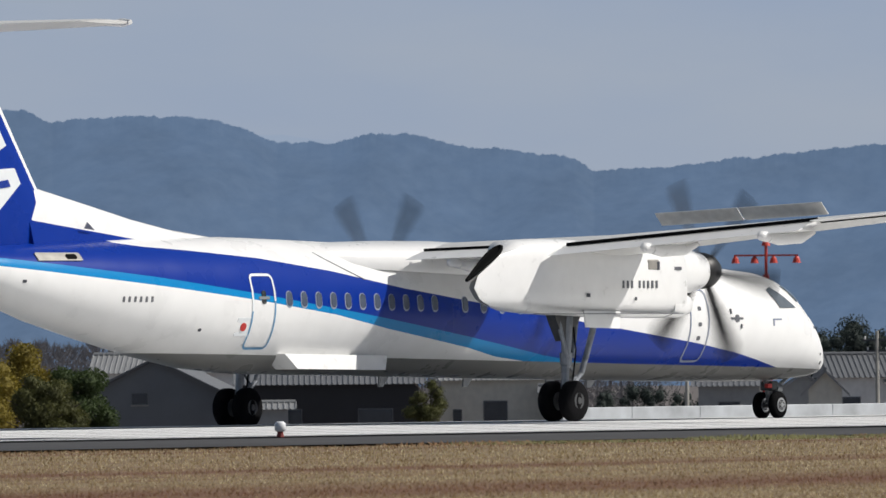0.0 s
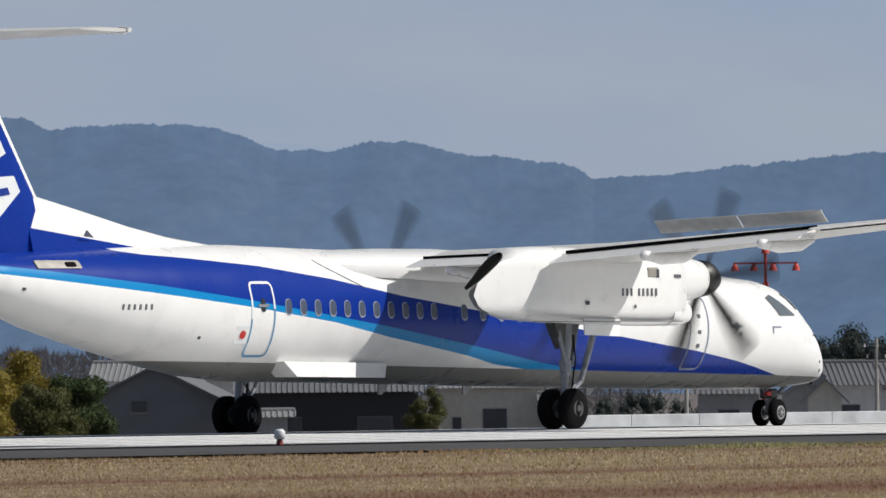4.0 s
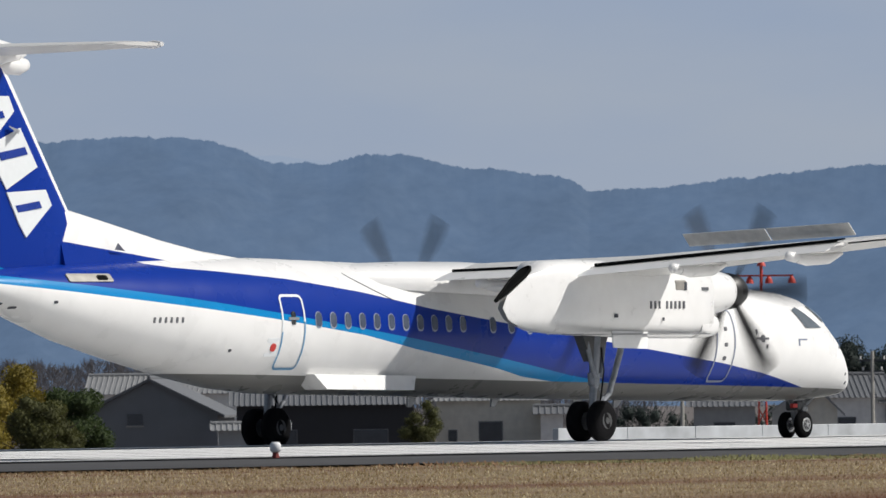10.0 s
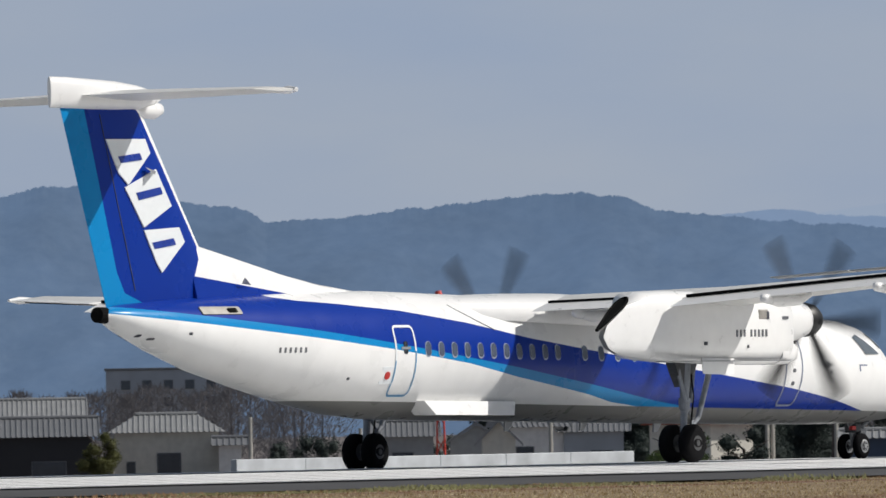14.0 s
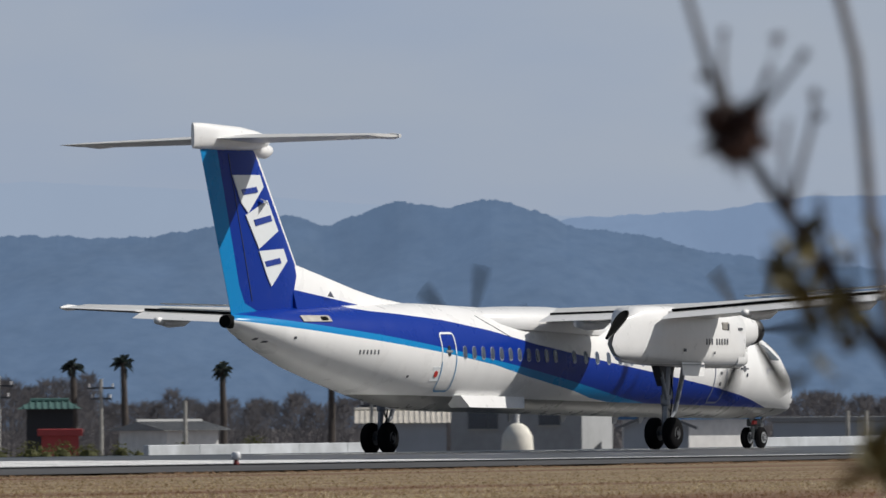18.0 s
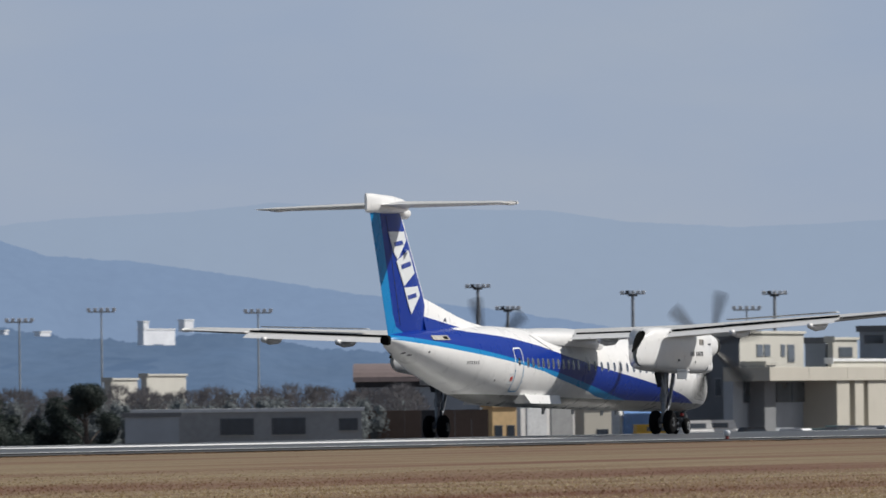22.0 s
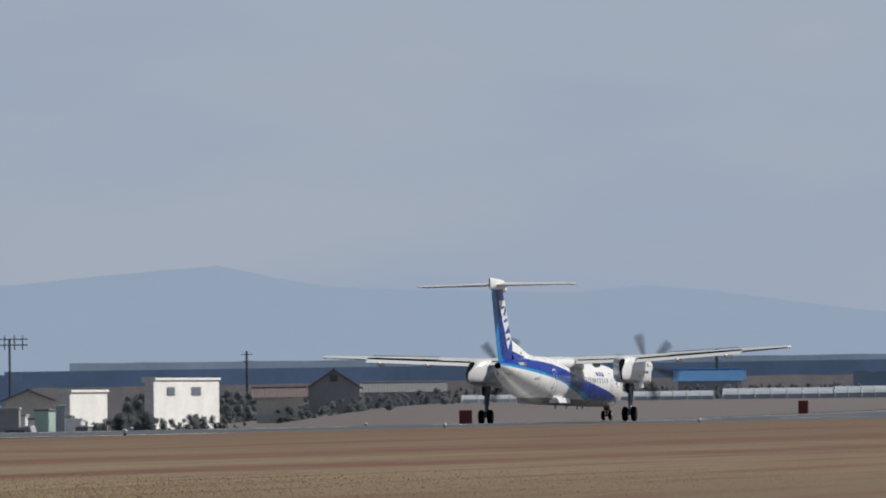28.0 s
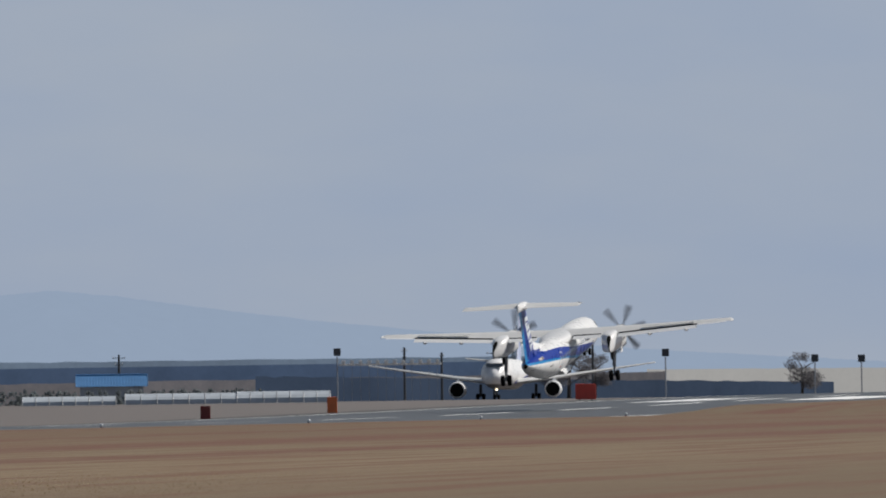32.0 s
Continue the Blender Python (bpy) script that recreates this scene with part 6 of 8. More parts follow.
# blocks that stand square to the runway: an end face and a long face meet at a corner
def block(name, label, left, corner, right, top, reach, wall, roof=None, end_windows=(), long_windows=(), foot=None, category="building", rim=0.3, end=None):
    """Bearings of the end face's far edge, the corner and the long face's far edge; windows as (left, right, low, high) in degrees."""
    c = spot(corner, reach)
    d, w = c.x * math.tan(radians(left)) - c.y, c.y / math.tan(radians(right)) - c.x
    base = c.z if foot is None else height_at(foot, reach)
    h = height_at(top, reach) - base
    t = thing(name, label, category, pose(c.x, c.y, base))
    part("wall", box(0, w, 0, d, 0, h), wall, t)
    part("roof", box(-0.2, w + 0.2, -0.2, d + 0.2, h + 0.004, h + rim, 0.03), roof or wall, t)
    # a thin darker panel puts the end face's shade into its colour
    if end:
        part("shaded_end", box(-0.05, -0.002, 0, d, 0, h), end, t)
    part("parapet", box(-0.3, -0.202, -0.3, d + 0.3, h - 0.25, h + rim + 0.1), roof or wall, t)
    for l_, r_, e0, e1 in end_windows:
        y0, y1 = c.x * math.tan(radians(r_)) - c.y, c.x * math.tan(radians(l_)) - c.y
        z0, z1 = height_at(e0, reach) - base, height_at(e1, reach) - base
        f = part("window", box(-0.12, -0.052, y0 - 0.08, y1 + 0.08, z0 - 0.08, z1 + 0.08), steel, t)
        part("pane", box(-0.16, -0.1, y0, y1, z0, z1), glass_dark, f)
    for l_, r_, e0, e1 in long_windows:
        x0, x1 = c.y / math.tan(radians(l_)) - c.x, c.y / math.tan(radians(r_)) - c.x
        z0, z1 = height_at(e0, reach) - base, height_at(e1, reach) - base
        f = part("window", box(x0 - 0.1, x1 + 0.1, -0.06, -0.004, z0 - 0.08, z1 + 0.08), steel, t)
        part("pane", box(x0, x1, -0.09, -0.03, z0, z1), glass_hazed, f)
    return t


fire = block("fire_station", "white building with a large pale blue roller door", 20.7, 20.64, 20.37, 0.245, 1100, wall_white, None, (), [(20.6, 20.4, 0.13, 0.19)])
c = spot(20.64, 1100)
x0, x1 = c.y / math.tan(radians(20.62)) - c.x, c.y / math.tan(radians(20.41)) - c.x
part("roller_door", box(x0, x1, -0.14, -0.004, 0, height_at(0.045, 1100) - c.z), door_blue, fire, "pale blue roller door")
block("office_block", "three-storey cream office, its end's shade painted in dark grey", 20.378, 19.991, 19.647, 0.37, 1090, wall_pale, None,
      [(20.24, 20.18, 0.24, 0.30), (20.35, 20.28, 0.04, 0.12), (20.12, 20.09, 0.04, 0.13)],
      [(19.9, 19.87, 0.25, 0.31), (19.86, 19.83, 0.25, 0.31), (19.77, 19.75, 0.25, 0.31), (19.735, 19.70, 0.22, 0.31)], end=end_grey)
block("roof_hut", "low dark roof hut with rails on the office", 20.1, 20.02, 19.92, 0.39, 1095, wall_grey, steel, foot=0.372)
# this wing's shade is put into its dark grey
block("office_block", "low grey shaded wing of the office", 19.97, 19.86, 19.80, 0.2, 1080, end_grey, concrete)
block("office_block", "grey set-back block above the terminal roof", 19.64, 19.53, 19.5, 0.325, 1120, wall_blue_grey, tile_grey)
block("office_block", "cream upper block with a dark opening", 19.52, 19.49, 19.36, 0.33, 1118, wall_pale, None, (), [(19.46, 19.39, 0.24, 0.29)])
block("terminal_wing", "flat beige upper roof of the terminal", 19.52, 19.5, 19.17, 0.215, 1100, wall_pale, pale_concrete, category="terminal")
# terminal hall
c = spot(19.83, 1075)
x_end = c.y / math.tan(radians(17.9))
L = x_end - c.x
h = height_at(0.19, 1075) - c.z
hr = height_at(0.115, 1075) - c.z
t = thing("terminal_building", "long beige airport terminal with a deep flat roof", "terminal", pose(c.x, c.y, c.z))
part("wall", box(0, L, 4.0, 5.0, 0, hr), wall_blue_grey, t)
n = 10
for k in range(n):
    part("roof_fascia", box(L * k / n, L * (k + 0.995) / n, 0, 5.0, hr, h, 0.04), wall_beige, t)
for l_, r_, mt in ((19.457, 19.39, wall_beige), (19.36, 19.314, wall_beige), (19.29, 19.19, wall_beige), (18.658, 18.514, wall_pale), (18.25, 18.2, wall_beige), (17.99, 17.93, wall_pale)):
    x0, x1 = c.y / math.tan(radians(l_)) - c.x, c.y / math.tan(radians(r_)) - c.x
    part("pier", box(x0, x1, 0.3, 3.99, 0, hr - 0.01), mt, t)
for l_, r_ in ((19.176, 18.795), (18.5, 18.26), (18.18, 18.0)):
    x0, x1 = c.y / math.tan(radians(l_)) - c.x, c.y / math.tan(radians(r_)) - c.x
    for k in range(6):
        a0, a1 = x0 + (x1 - x0) * k / 6, x0 + (x1 - x0) * (k + 0.95) / 6
        part("pane", box(a0, a1, 0.2, 0.4, height_at(-0.02, 1075) - c.z, hr - 0.02), glass_green, t)
        part("opening", box(a0, a1, 1.0, 1.2, height_at(-0.15, 1075) - c.z, height_at(-0.03, 1075) - c.z), glass_hazed, t)
for l_, r_ in ((19.775, 19.44), (18.79, 18.68)):
    x0, x1 = c.y / math.tan(radians(l_)) - c.x, c.y / math.tan(radians(r_)) - c.x
    for k in range(4):
        part("pane", box(x0 + (x1 - x0) * k / 4, x0 + (x1 - x0) * (k + 0.94) / 4, 3.8, 3.99, height_at(0.0, 1075) - c.z, hr - 0.1), glass_hazed, t)
block("office_block", "dark glazed upper floor of the terminal", 19.347, 19.09, 19.02, 0.385, 1130, wall_blue_grey, tile_grey, [(19.32, 19.22, 0.31, 0.355), (19.2, 19.11, 0.31, 0.355)])
block("office_block", "cream upper block with a window band", 19.02, 19.0, 18.674, 0.39, 1125, wall_pale, None, (), [(18.95, 18.73, 0.325, 0.355)])
block("office_block", "dark low block behind the tower", 17.5, 17.2, 17.05, 0.27, 1220, wall_blue_grey, tile_grey)
block("office_block", "beige flat block with a green glass front", 17.45, 17.35, 16.9, 0.15, 1200, wall_pale, tile_grey, (), [(17.3, 17.2, 0.02, 0.1), (17.15, 17.0, 0.02, 0.1)])

block("barrel_roof_hall", "pale blue curved roof above the terminal", 19.29, 19.27, 18.86, 0.27, 1150, roof_pale_blue, roof_pale_blue)
block("terminal_wing", "long deep beige fascia over the departure gates", 19.12, 19.08, 18.08, 0.228, 1116.5, wall_beige, None, foot=0.176, category="terminal")
c = spot(19.83, 1075)
x0, x1 = c.y / math.tan(radians(19.055)) - c.x, c.y / math.tan(radians(18.975)) - c.x
t = thing("poster", "orange and blue poster on the glass wall", "poster", pose(c.x, c.y, c.z))
part("sheet", box(x0, x1, 0.05, 0.12, height_at(0.0, 1075) - c.z, height_at(0.075, 1075) - c.z), orange_paint, t)
part("panel", box(x0 + 0.3, x0 + (x1 - x0) * 0.45, 0.0, 0.045, height_at(0.01, 1075) - c.z, height_at(0.06, 1075) - c.z), door_blue, t)

# gates and glazed boxes along the apron
for l_, r_, e0, e1, mt in ((18.62, 18.5, -0.2, 0.13, wall_pale), (18.46, 18.3, -0.03, 0.12, glass_green), (18.3, 18.12, -0.16, 0.1, glass_teal), (18.1, 17.9, -0.1, 0.13, glass_green), (17.88, 17.84, -0.2, 0.13, wall_pale), (17.8, 17.62, -0.12, 0.11, glass_teal),
                           (17.6, 17.45, -0.1, 0.13, glass_green), (17.42, 17.2, -0.1, 0.12, glass_teal), (17.2, 16.95, -0.08, 0.06, glass_green), (16.93, 16.7, -0.14, 0.03, glass_teal), (16.7, 16.5, -0.12, 0.05, wall_pale)):
    c = spot(l_ - 0.02, 1048)
    z0, z1 = height_at(e0, 1048) - c.z, height_at(e1, 1048) - c.z
    w = c.y / math.tan(radians(r_)) - c.x
    glazed = mt is not wall_pale
    t = thing("boarding_gate", "pale green glazed boarding gate on steel legs" if glazed else "beige upright wall of the gates", "boarding gate", pose(c.x, c.y, c.z))
    part("core", box(0, w, 0.3, 1.3, z0, z1, 0.05), mt, t)
    n = max(2, round(w / 3))
    for k in range(n):
        a0, a1 = w * k / n, w * (k + 1) / n
        part("pane" if glazed else "wall_panel", box(a0 + 0.05, a1 - 0.05, 0.1, 0.296, z0 + 0.1, z1 - 0.2), glass_hazed if glazed and k % 3 == 2 else mt, t)
        part("mullion", box(a1 - 0.12, a1, 0.0, 0.3, z0, z1), steel, t)
        if glazed:
            part("leg", tube([(a0 + 0.3, 0.8, 0), (a0 + 0.3, 0.8, z0)], 0.2, 8), steel, t)
rng = random.Random(5)
paints = [wall_white, wall_white, lamp_white, wall_blue_grey, wall_grey, pale_concrete, low_blue, door_blue, wall_white, orange_paint, tile_green, yellow_paint, container_red, dark_steel]
for k in range(26):
    b = 20.55 - 5.4 * (k + rng.random() * 0.9) / 26
    hh = rng.choice((1.5, 1.6, 1.9, 2.2))
    vehicle("small van parked on the apron" if hh > 1.8 else "car parked on the apron", b, rng.uniform(900, 980), rng.uniform(3.0, 4.4), hh, paints[rng.randrange(len(paints))], rng.uniform(-40, 40), "van" if hh > 1.8 else "car", "van" if hh > 1.8 else "car", -2.6)


def equipment(b, reach, w, h, paint, band):
    """A tall piece of apron equipment: body, lid, door and a pale band."""
    c = spot(b, reach)
    t = thing("service_cabinet", "upright apron equipment cabinet with a pale band", "cabinet", pose(c.x, c.y, c.z, 0, 0, rng.uniform(-30, 30)), "apron equipment")
    part("body", box(-w / 2, w / 2, -w / 2, w / 2, 0, h, 0.05), paint, t)
    part("lid", box(-w / 2 - 0.08, w / 2 + 0.08, -w / 2 - 0.08, w / 2 + 0.08, h + 0.004, h + 0.18, 0.03), band, t)
    part("door", box(-w * 0.35, w * 0.35, -w / 2 - 0.05, -w / 2 - 0.002, h * 0.1, h * 0.6), band, t)


mild = [wall_white, wall_blue_grey, pale_concrete, low_blue, glass_teal, wall_grey, wall_white, wall_pale, end_grey, lamp_white, glass_green]
for k in range(90):
    b = 19.7 - 4.6 * (k + rng.random()) / 90
    tall = 4.9 * rng.uniform(0.6, 1.1) if b < 18.3 else 2.6 * rng.uniform(0.7, 1.1)
    equipment(b, rng.uniform(985, 1040), rng.uniform(0.7, 2.2), tall, mild[rng.randrange(len(mild))], mild[rng.randrange(len(mild))])
for b, e, paint in ((17.49, -0.09, orange_paint), (18.25, -0.1, orange_paint), (16.47, -0.07, yellow_paint), (17.05, -0.1, container_red)):
    c = spot(b, 1015)
    h = height_at(e, 1015) - c.z
    t = thing("cargo_container", "upright coloured cargo container on the apron", "container", pose(c.x, c.y, c.z))
    part("shell", box(-2.2, 2.2, -1.0, 1.0, 0, h, 0.05), paint, t)
    for x in (-1.5, -0.5, 0.5, 1.5):
        part("rib", box(x - 0.08, x + 0.08, -1.06, -1.002, 0.1, h - 0.1), paint, t)

# control tower
m = facing(17.725, 1250, -17.725)
base = m.translation.z
t = thing("control_tower", "tall pale concrete airport control tower with a dark glass cab", "control tower", m)
z = [height_at(e, 1250) - base for e in (0.765, 0.79, 0.868, 0.917, 0.956, 1.078)]
part("shaft", box(-2.5, 2.5, -2.5, 2.5, 0, z[0], 0.08), tower_paint, t)
for zj in range(1, 8):
    part("shaft_joint", box(-2.51, 2.51, -2.51, 2.51, z[0] * zj / 8, z[0] * zj / 8 + 0.08), concrete, t)
head_ = loft([[(s * a, q * a, zz) for s, q in ((-1, -1), (1, -1), (1, 1), (-1, 1))] for a, zz in ((2.55, z[0] + 0.004), (3.02, z[1]), (3.05, z[2]))])
part("head", head_, tower_paint, t)
part("balcony", box(-3.9, 3.9, -3.9, 3.9, z[2] + 0.004, z[3], 0.05), tower_paint, t)
part("cab_base", box(-3.05, 3.05, -3.05, 3.05, z[3] + 0.004, z[4]), tower_paint, t)
cab = part("cab", loft([[(s * a, q * a, zz) for s, q in ((-1, -1), (1, -1), (1, 1), (-1, 1))] for a, zz in ((3.05, z[4] + 0.004), (3.55, z[5] - 0.25))]), cab_glass, t, "outward-leaning dark blue glass cab")
for k in range(-3, 4):
    part("mullion", tube([(k * 0.98, -3.08, z[4]), (k * 1.14, -3.58, z[5] - 0.25)], 0.05, 5), dark_steel, cab)
    part("mullion", tube([(-3.08, k * 0.98, z[4]), (-3.58, k * 1.14, z[5] - 0.25)], 0.05, 5), dark_steel, cab)
for k in range(-2, 3):
    part("blind", box(-3.4, -3.36, k * 1.1 - 0.45, k * 1.1 + 0.45, z[4] + 0.9, z[5] - 0.9), wall_blue_grey, cab)
part("roof", box(-3.62, 3.62, -3.62, 3.62, z[5] - 0.245, z[5] + 0.05, 0.04), dark_steel, t)
part("aerial", tube([(1.2, 0, z[5]), (1.2, 0, z[5] + 0.7)], 0.06, 6), steel, t)
for x in (-3.8, 3.8):
    for y in (-3.8, 3.8):
        part("railing_post", tube([(x, y, z[3]), (x, y, z[3] + 1.0)], 0.05, 5), steel, t)
for q in (((-3.8, -3.8), (3.8, -3.8)), ((-3.8, -3.8), (-3.8, 3.8))):
    part("rail", tube([(*q[0], z[3] + 1.0), (*q[1], z[3] + 1.0)], 0.05, 5), steel, t)

# radar tower
m = facing(18.1, 1200)
base = m.translation.z
h = height_at(0.575, 1200) - base
t = thing("radar_tower", "steel lattice tower with a red rotating radar", "radar", m)
for x in (-2.2, 0, 2.2):
    for y in (-2.0, 2.0):
        part("leg", tube([(x, y, 0), (x, y, h)], 0.13, 6), mast_grey, t)
for k in range(9):
    z0, z1 = h * k / 9, h * (k + 1) / 9
    for y in (-2.0, 2.0):
        for s_ in (-1, 1):
            part("brace", tube([(-2.2 * s_, y, z0), (0, y, z1)], 0.08, 5), mast_grey, t)
            part("brace", tube([(0, y, z0), (2.2 * s_, y, z1)], 0.08, 5), mast_grey, t)
        part("brace", tube([(-2.2, y, z1), (2.2, y, z1)], 0.09, 5), mast_grey, t)
part("stair_shaft", box(-0.35, 0.35, -0.35, 0.35, 0, h), mast_grey, t)
part("platform", box(-3.0, 2.4, -2.5, 2.5, h, h + 0.25), dark_steel, t)
z_ped, z_dish, z_bar, z_top = [height_at(e, 1200) - base for e in (0.645, 0.655, 0.757, 0.807)]
part("pedestal", tube([(0.2, 0, h + 0.25), (0.2, 0, z_ped - 0.4), (0.2, 0, z_ped)], [0.45, 0.38, 0.3], 12), orange_paint, t, "orange-red radar pedestal")
dish = part("antenna", loft([[(x, -0.25 - 0.35 * (1 - (x / 1.2) ** 2), z0), (x, 0.1 - 0.35 * (1 - (x / 1.2) ** 2), z0), (x, 0.1, z1), (x, -0.25, z1)] for x, z0, z1 in
            ((-0.8, z_dish + 0.35, z_bar - 0.1), (-0.5, z_dish + 0.1, z_bar), (0.1, z_dish, z_bar), (0.7, z_dish + 0.1, z_bar), (1.1, z_dish + 0.4, z_bar - 0.2))]), radar_red, t, "red slotted radar dish")
for k in range(5):
    x = -0.55 + 0.36 * k
    part("rib", box(x - 0.05, x + 0.05, -0.7, -0.62, z_dish + 0.5, z_bar - 0.1), container_red, dish)
part("bar_antenna", box(-1.0, 0.8, -0.3, 0.1, z_bar + 0.06, z_top, 0.05), radar_red, t, "red bar antenna over the dish")
part("neck", tube([(0, -0.1, z_bar - 0.05), (0, -0.1, z_bar + 0.1)], 0.15, 8), radar_red, t)
for x, up in ((-2.9, 1.0), (-1.45, 0.75), (1.6, 0.95), (2.35, 0.55)):
    top = h + 0.25 + (z_top - h) * up
    part("lightning_rod", tube([(x, 0, h + 0.25), (x, 0, top)], [0.1, 0.04], 5), steel, t)
    part("stay", tube([(x, 0, h + 0.25 + (top - h) * 0.6), (x + (0.6 if x < 0 else -0.6), 0, h + 0.25)], 0.04, 5), steel, t)
for x in range(-3, 3):
    part("railing_post", tube([(x + 0.2, -2.45, h + 0.25), (x + 0.2, -2.45, h + 1.3)], 0.04, 5), steel, t)
part("rail", tube([(-3.0, -2.45, h + 1.3), (2.4, -2.45, h + 1.3)], 0.05, 5), steel, t)
m = facing(17.92, 1210)
t = thing("lattice_mast", "short steel lattice mast beside the radar", "mast", m)
hm = height_at(0.4, 1210) - base
for x in (-0.7, 0.7):
    part("leg", tube([(x, 0, 0), (x, 0, hm)], 0.1, 6), steel, t)
for k in range(8):
    part("brace", tube([(-0.7, 0, hm * k / 8), (0.7, 0, hm * (k + 1) / 8)], 0.06, 5), steel, t)
part("platform", box(-1.1, 1.1, -0.8, 0.8, hm, hm + 0.25), dark_steel, t)

# things past the terminal
block("house", "white flat-roofed house with a dark window band", 17.18, 17.152, 16.863, 0.215, 1350, wall_pale, None, (), [(17.1, 17.0, 0.15, 0.19), (16.97, 16.9, 0.15, 0.19)], category="house")
for b, e in ((16.83, 0.38), (16.61, 0.38)):
    m = facing(b, 1300)
    h = height_at(e, 1300) - m.translation.z
    t = thing("signal_mast", "red lattice mast with crossarms", "mast", m)
    for x in (-0.35, 0.35):
        part("leg", tube([(x, 0, 0), (x * 0.5, 0, h)], 0.11, 6), mast_red, t)
    for k in range(8):
        part("brace", tube([(-0.3, 0, h * k / 8), (0.3, 0, h * (k + 1) / 8)], 0.07, 5), mast_red if k % 2 else wall_white, t)
    for z, half in ((0.6, 0.9), (1.5, 1.7), (2.3, 1.8)):
        part("crossarm", box(-half, half, -0.08, 0.08, h - z - 0.07, h - z + 0.07), mast_red, t)
m = facing(15.52, 1300)
h = height_at(0.4, 1300) - m.translation.z
t = thing("radio_antenna", "dark wide antenna frame on two posts", "antenna", m)
for x in (-1.6, -0.6, 0.6, 1.6):
    part("rod", tube([(x, 0, h - 1.8), (x, 0, h)], 0.07, 5), dark_steel, t)
for z in (0.5, 1.2):
    part("bar", box(-2.2, 2.2, -0.06, 0.06, h - z - 0.06, h - z + 0.06), dark_steel, t)
part("post", tube([(0, 0, 0), (0, 0, h - 0.5)], 0.14, 6), dark_steel, t)
# tail of a parked aircraft
m = facing(16.52, 1050)
zb, zt = height_at(-0.02, 1050) - m.translation.z, height_at(0.14, 1050) - m.translation.z
t = thing("parked_aircraft", "small parked aircraft with a bright red tail fin", "airplane", m)
part("tail_fin", plate([(-0.9, 0, zb), (0.5, 0, zb), (0.55, 0, zt), (0.0, 0, zt)], (0, 0.2, 0)), radar_red, t)
smooth(part("fuselage", tube([(0.8, 0.1, zb - 0.5), (-2, 0.1, zb - 0.9), (-7, 0.1, zb - 1.0), (-8.5, 0.1, zb - 1.1)], [0.2, 0.7, 0.8, 0.1], 12), wall_white, t), 50)
part("wing", box(-5.5, -4.0, -5, 5, zb - 0.35, zb - 0.2, 0.03), wall_white, t)
part("wheel", tube([(-4.5, -0.9, 0.25), (-4.5, -0.6, 0.25)], 0.25, 10), rubber, t)
block("hut", "small white hut by the apron", 16.4, 16.354, 16.137, 0.135, 1150, wall_white, None, (), [(16.3, 16.24, 0.07, 0.11)], category="hut")
block("warehouse", "large plain white warehouse wall", 15.25, 15.2, 15.0, 0.09, 1300, wall_white, None, (), (), category="warehouse")
block("warehouse", "large white warehouse with dark windows", 14.8, 14.75, 14.4, 0.15, 1350, wall_white, None, (), [(14.68, 14.64, 0.07, 0.11), (14.55, 14.5, 0.07, 0.11)], category="warehouse")
house("house", "small white house with a broken roofline", 15.55, 15.3, 0.05, 0.1, 1250, wall_cream, tile_grey, "gable", 7, 0)
house("house", "grey-brown gabled house with a brown roof", 13.92, 13.65, 0.1, 0.19, 1250, wall_grey, roof_brown, "gable", 8, 0, [(0, 4.2, 0.8, 0.7)])
house("house", "low pale house with a brown roof", 14.2, 13.95, 0.05, 0.1, 1200, wall_cream, roof_brown, "side", 7, 0)
house("house", "low grey building with a pale roof", 13.62, 13.2, 0.07, 0.12, 1260, wall_blue_grey, tile_pale, "side", 7, 0)
house("warehouse", "low warehouse with a bright blue roof", 11.94, 11.6, 0.11, 0.17, 1300, wall_blue_grey, tile_blue, "side", 10, 0, category="warehouse")
house("shed", "bright blue tank house on the skyline", 10.93, 10.86, 0.235, 0.275, 2340, door_blue, tile_blue, "flat", 4, 0, category="shed")
for l_, r_, e in ((12.25, 11.75, 0.06), (11.7, 11.1, 0.07), (11.1, 10.6, 0.075), (13.1, 12.5, 0.05)):
    b, w = span(l_, r_, 1120)
    m = facing(b, 1120)
    h = height_at(e, 1120) - m.translation.z
    t = thing("greenhouse", "long pale film-covered greenhouse", "greenhouse", m, "row of greenhouses")
    hoop = [[(x, 4 - 4 * math.cos(a), h * math.sin(a) ** 0.7) for a in (i * math.pi / 10 for i in range(11))] for x in (-w / 2, w / 2)]
    part("cover", loft(hoop), film_white, t)
    for k in range(8):
        x = -w / 2 + w * k / 7
        part("hoop", tube([(x, 4 - 4.05 * math.cos(a), h * 1.01 * math.sin(a) ** 0.7) for a in (i * math.pi / 10 for i in range(11))], 0.05, 4), steel, t)

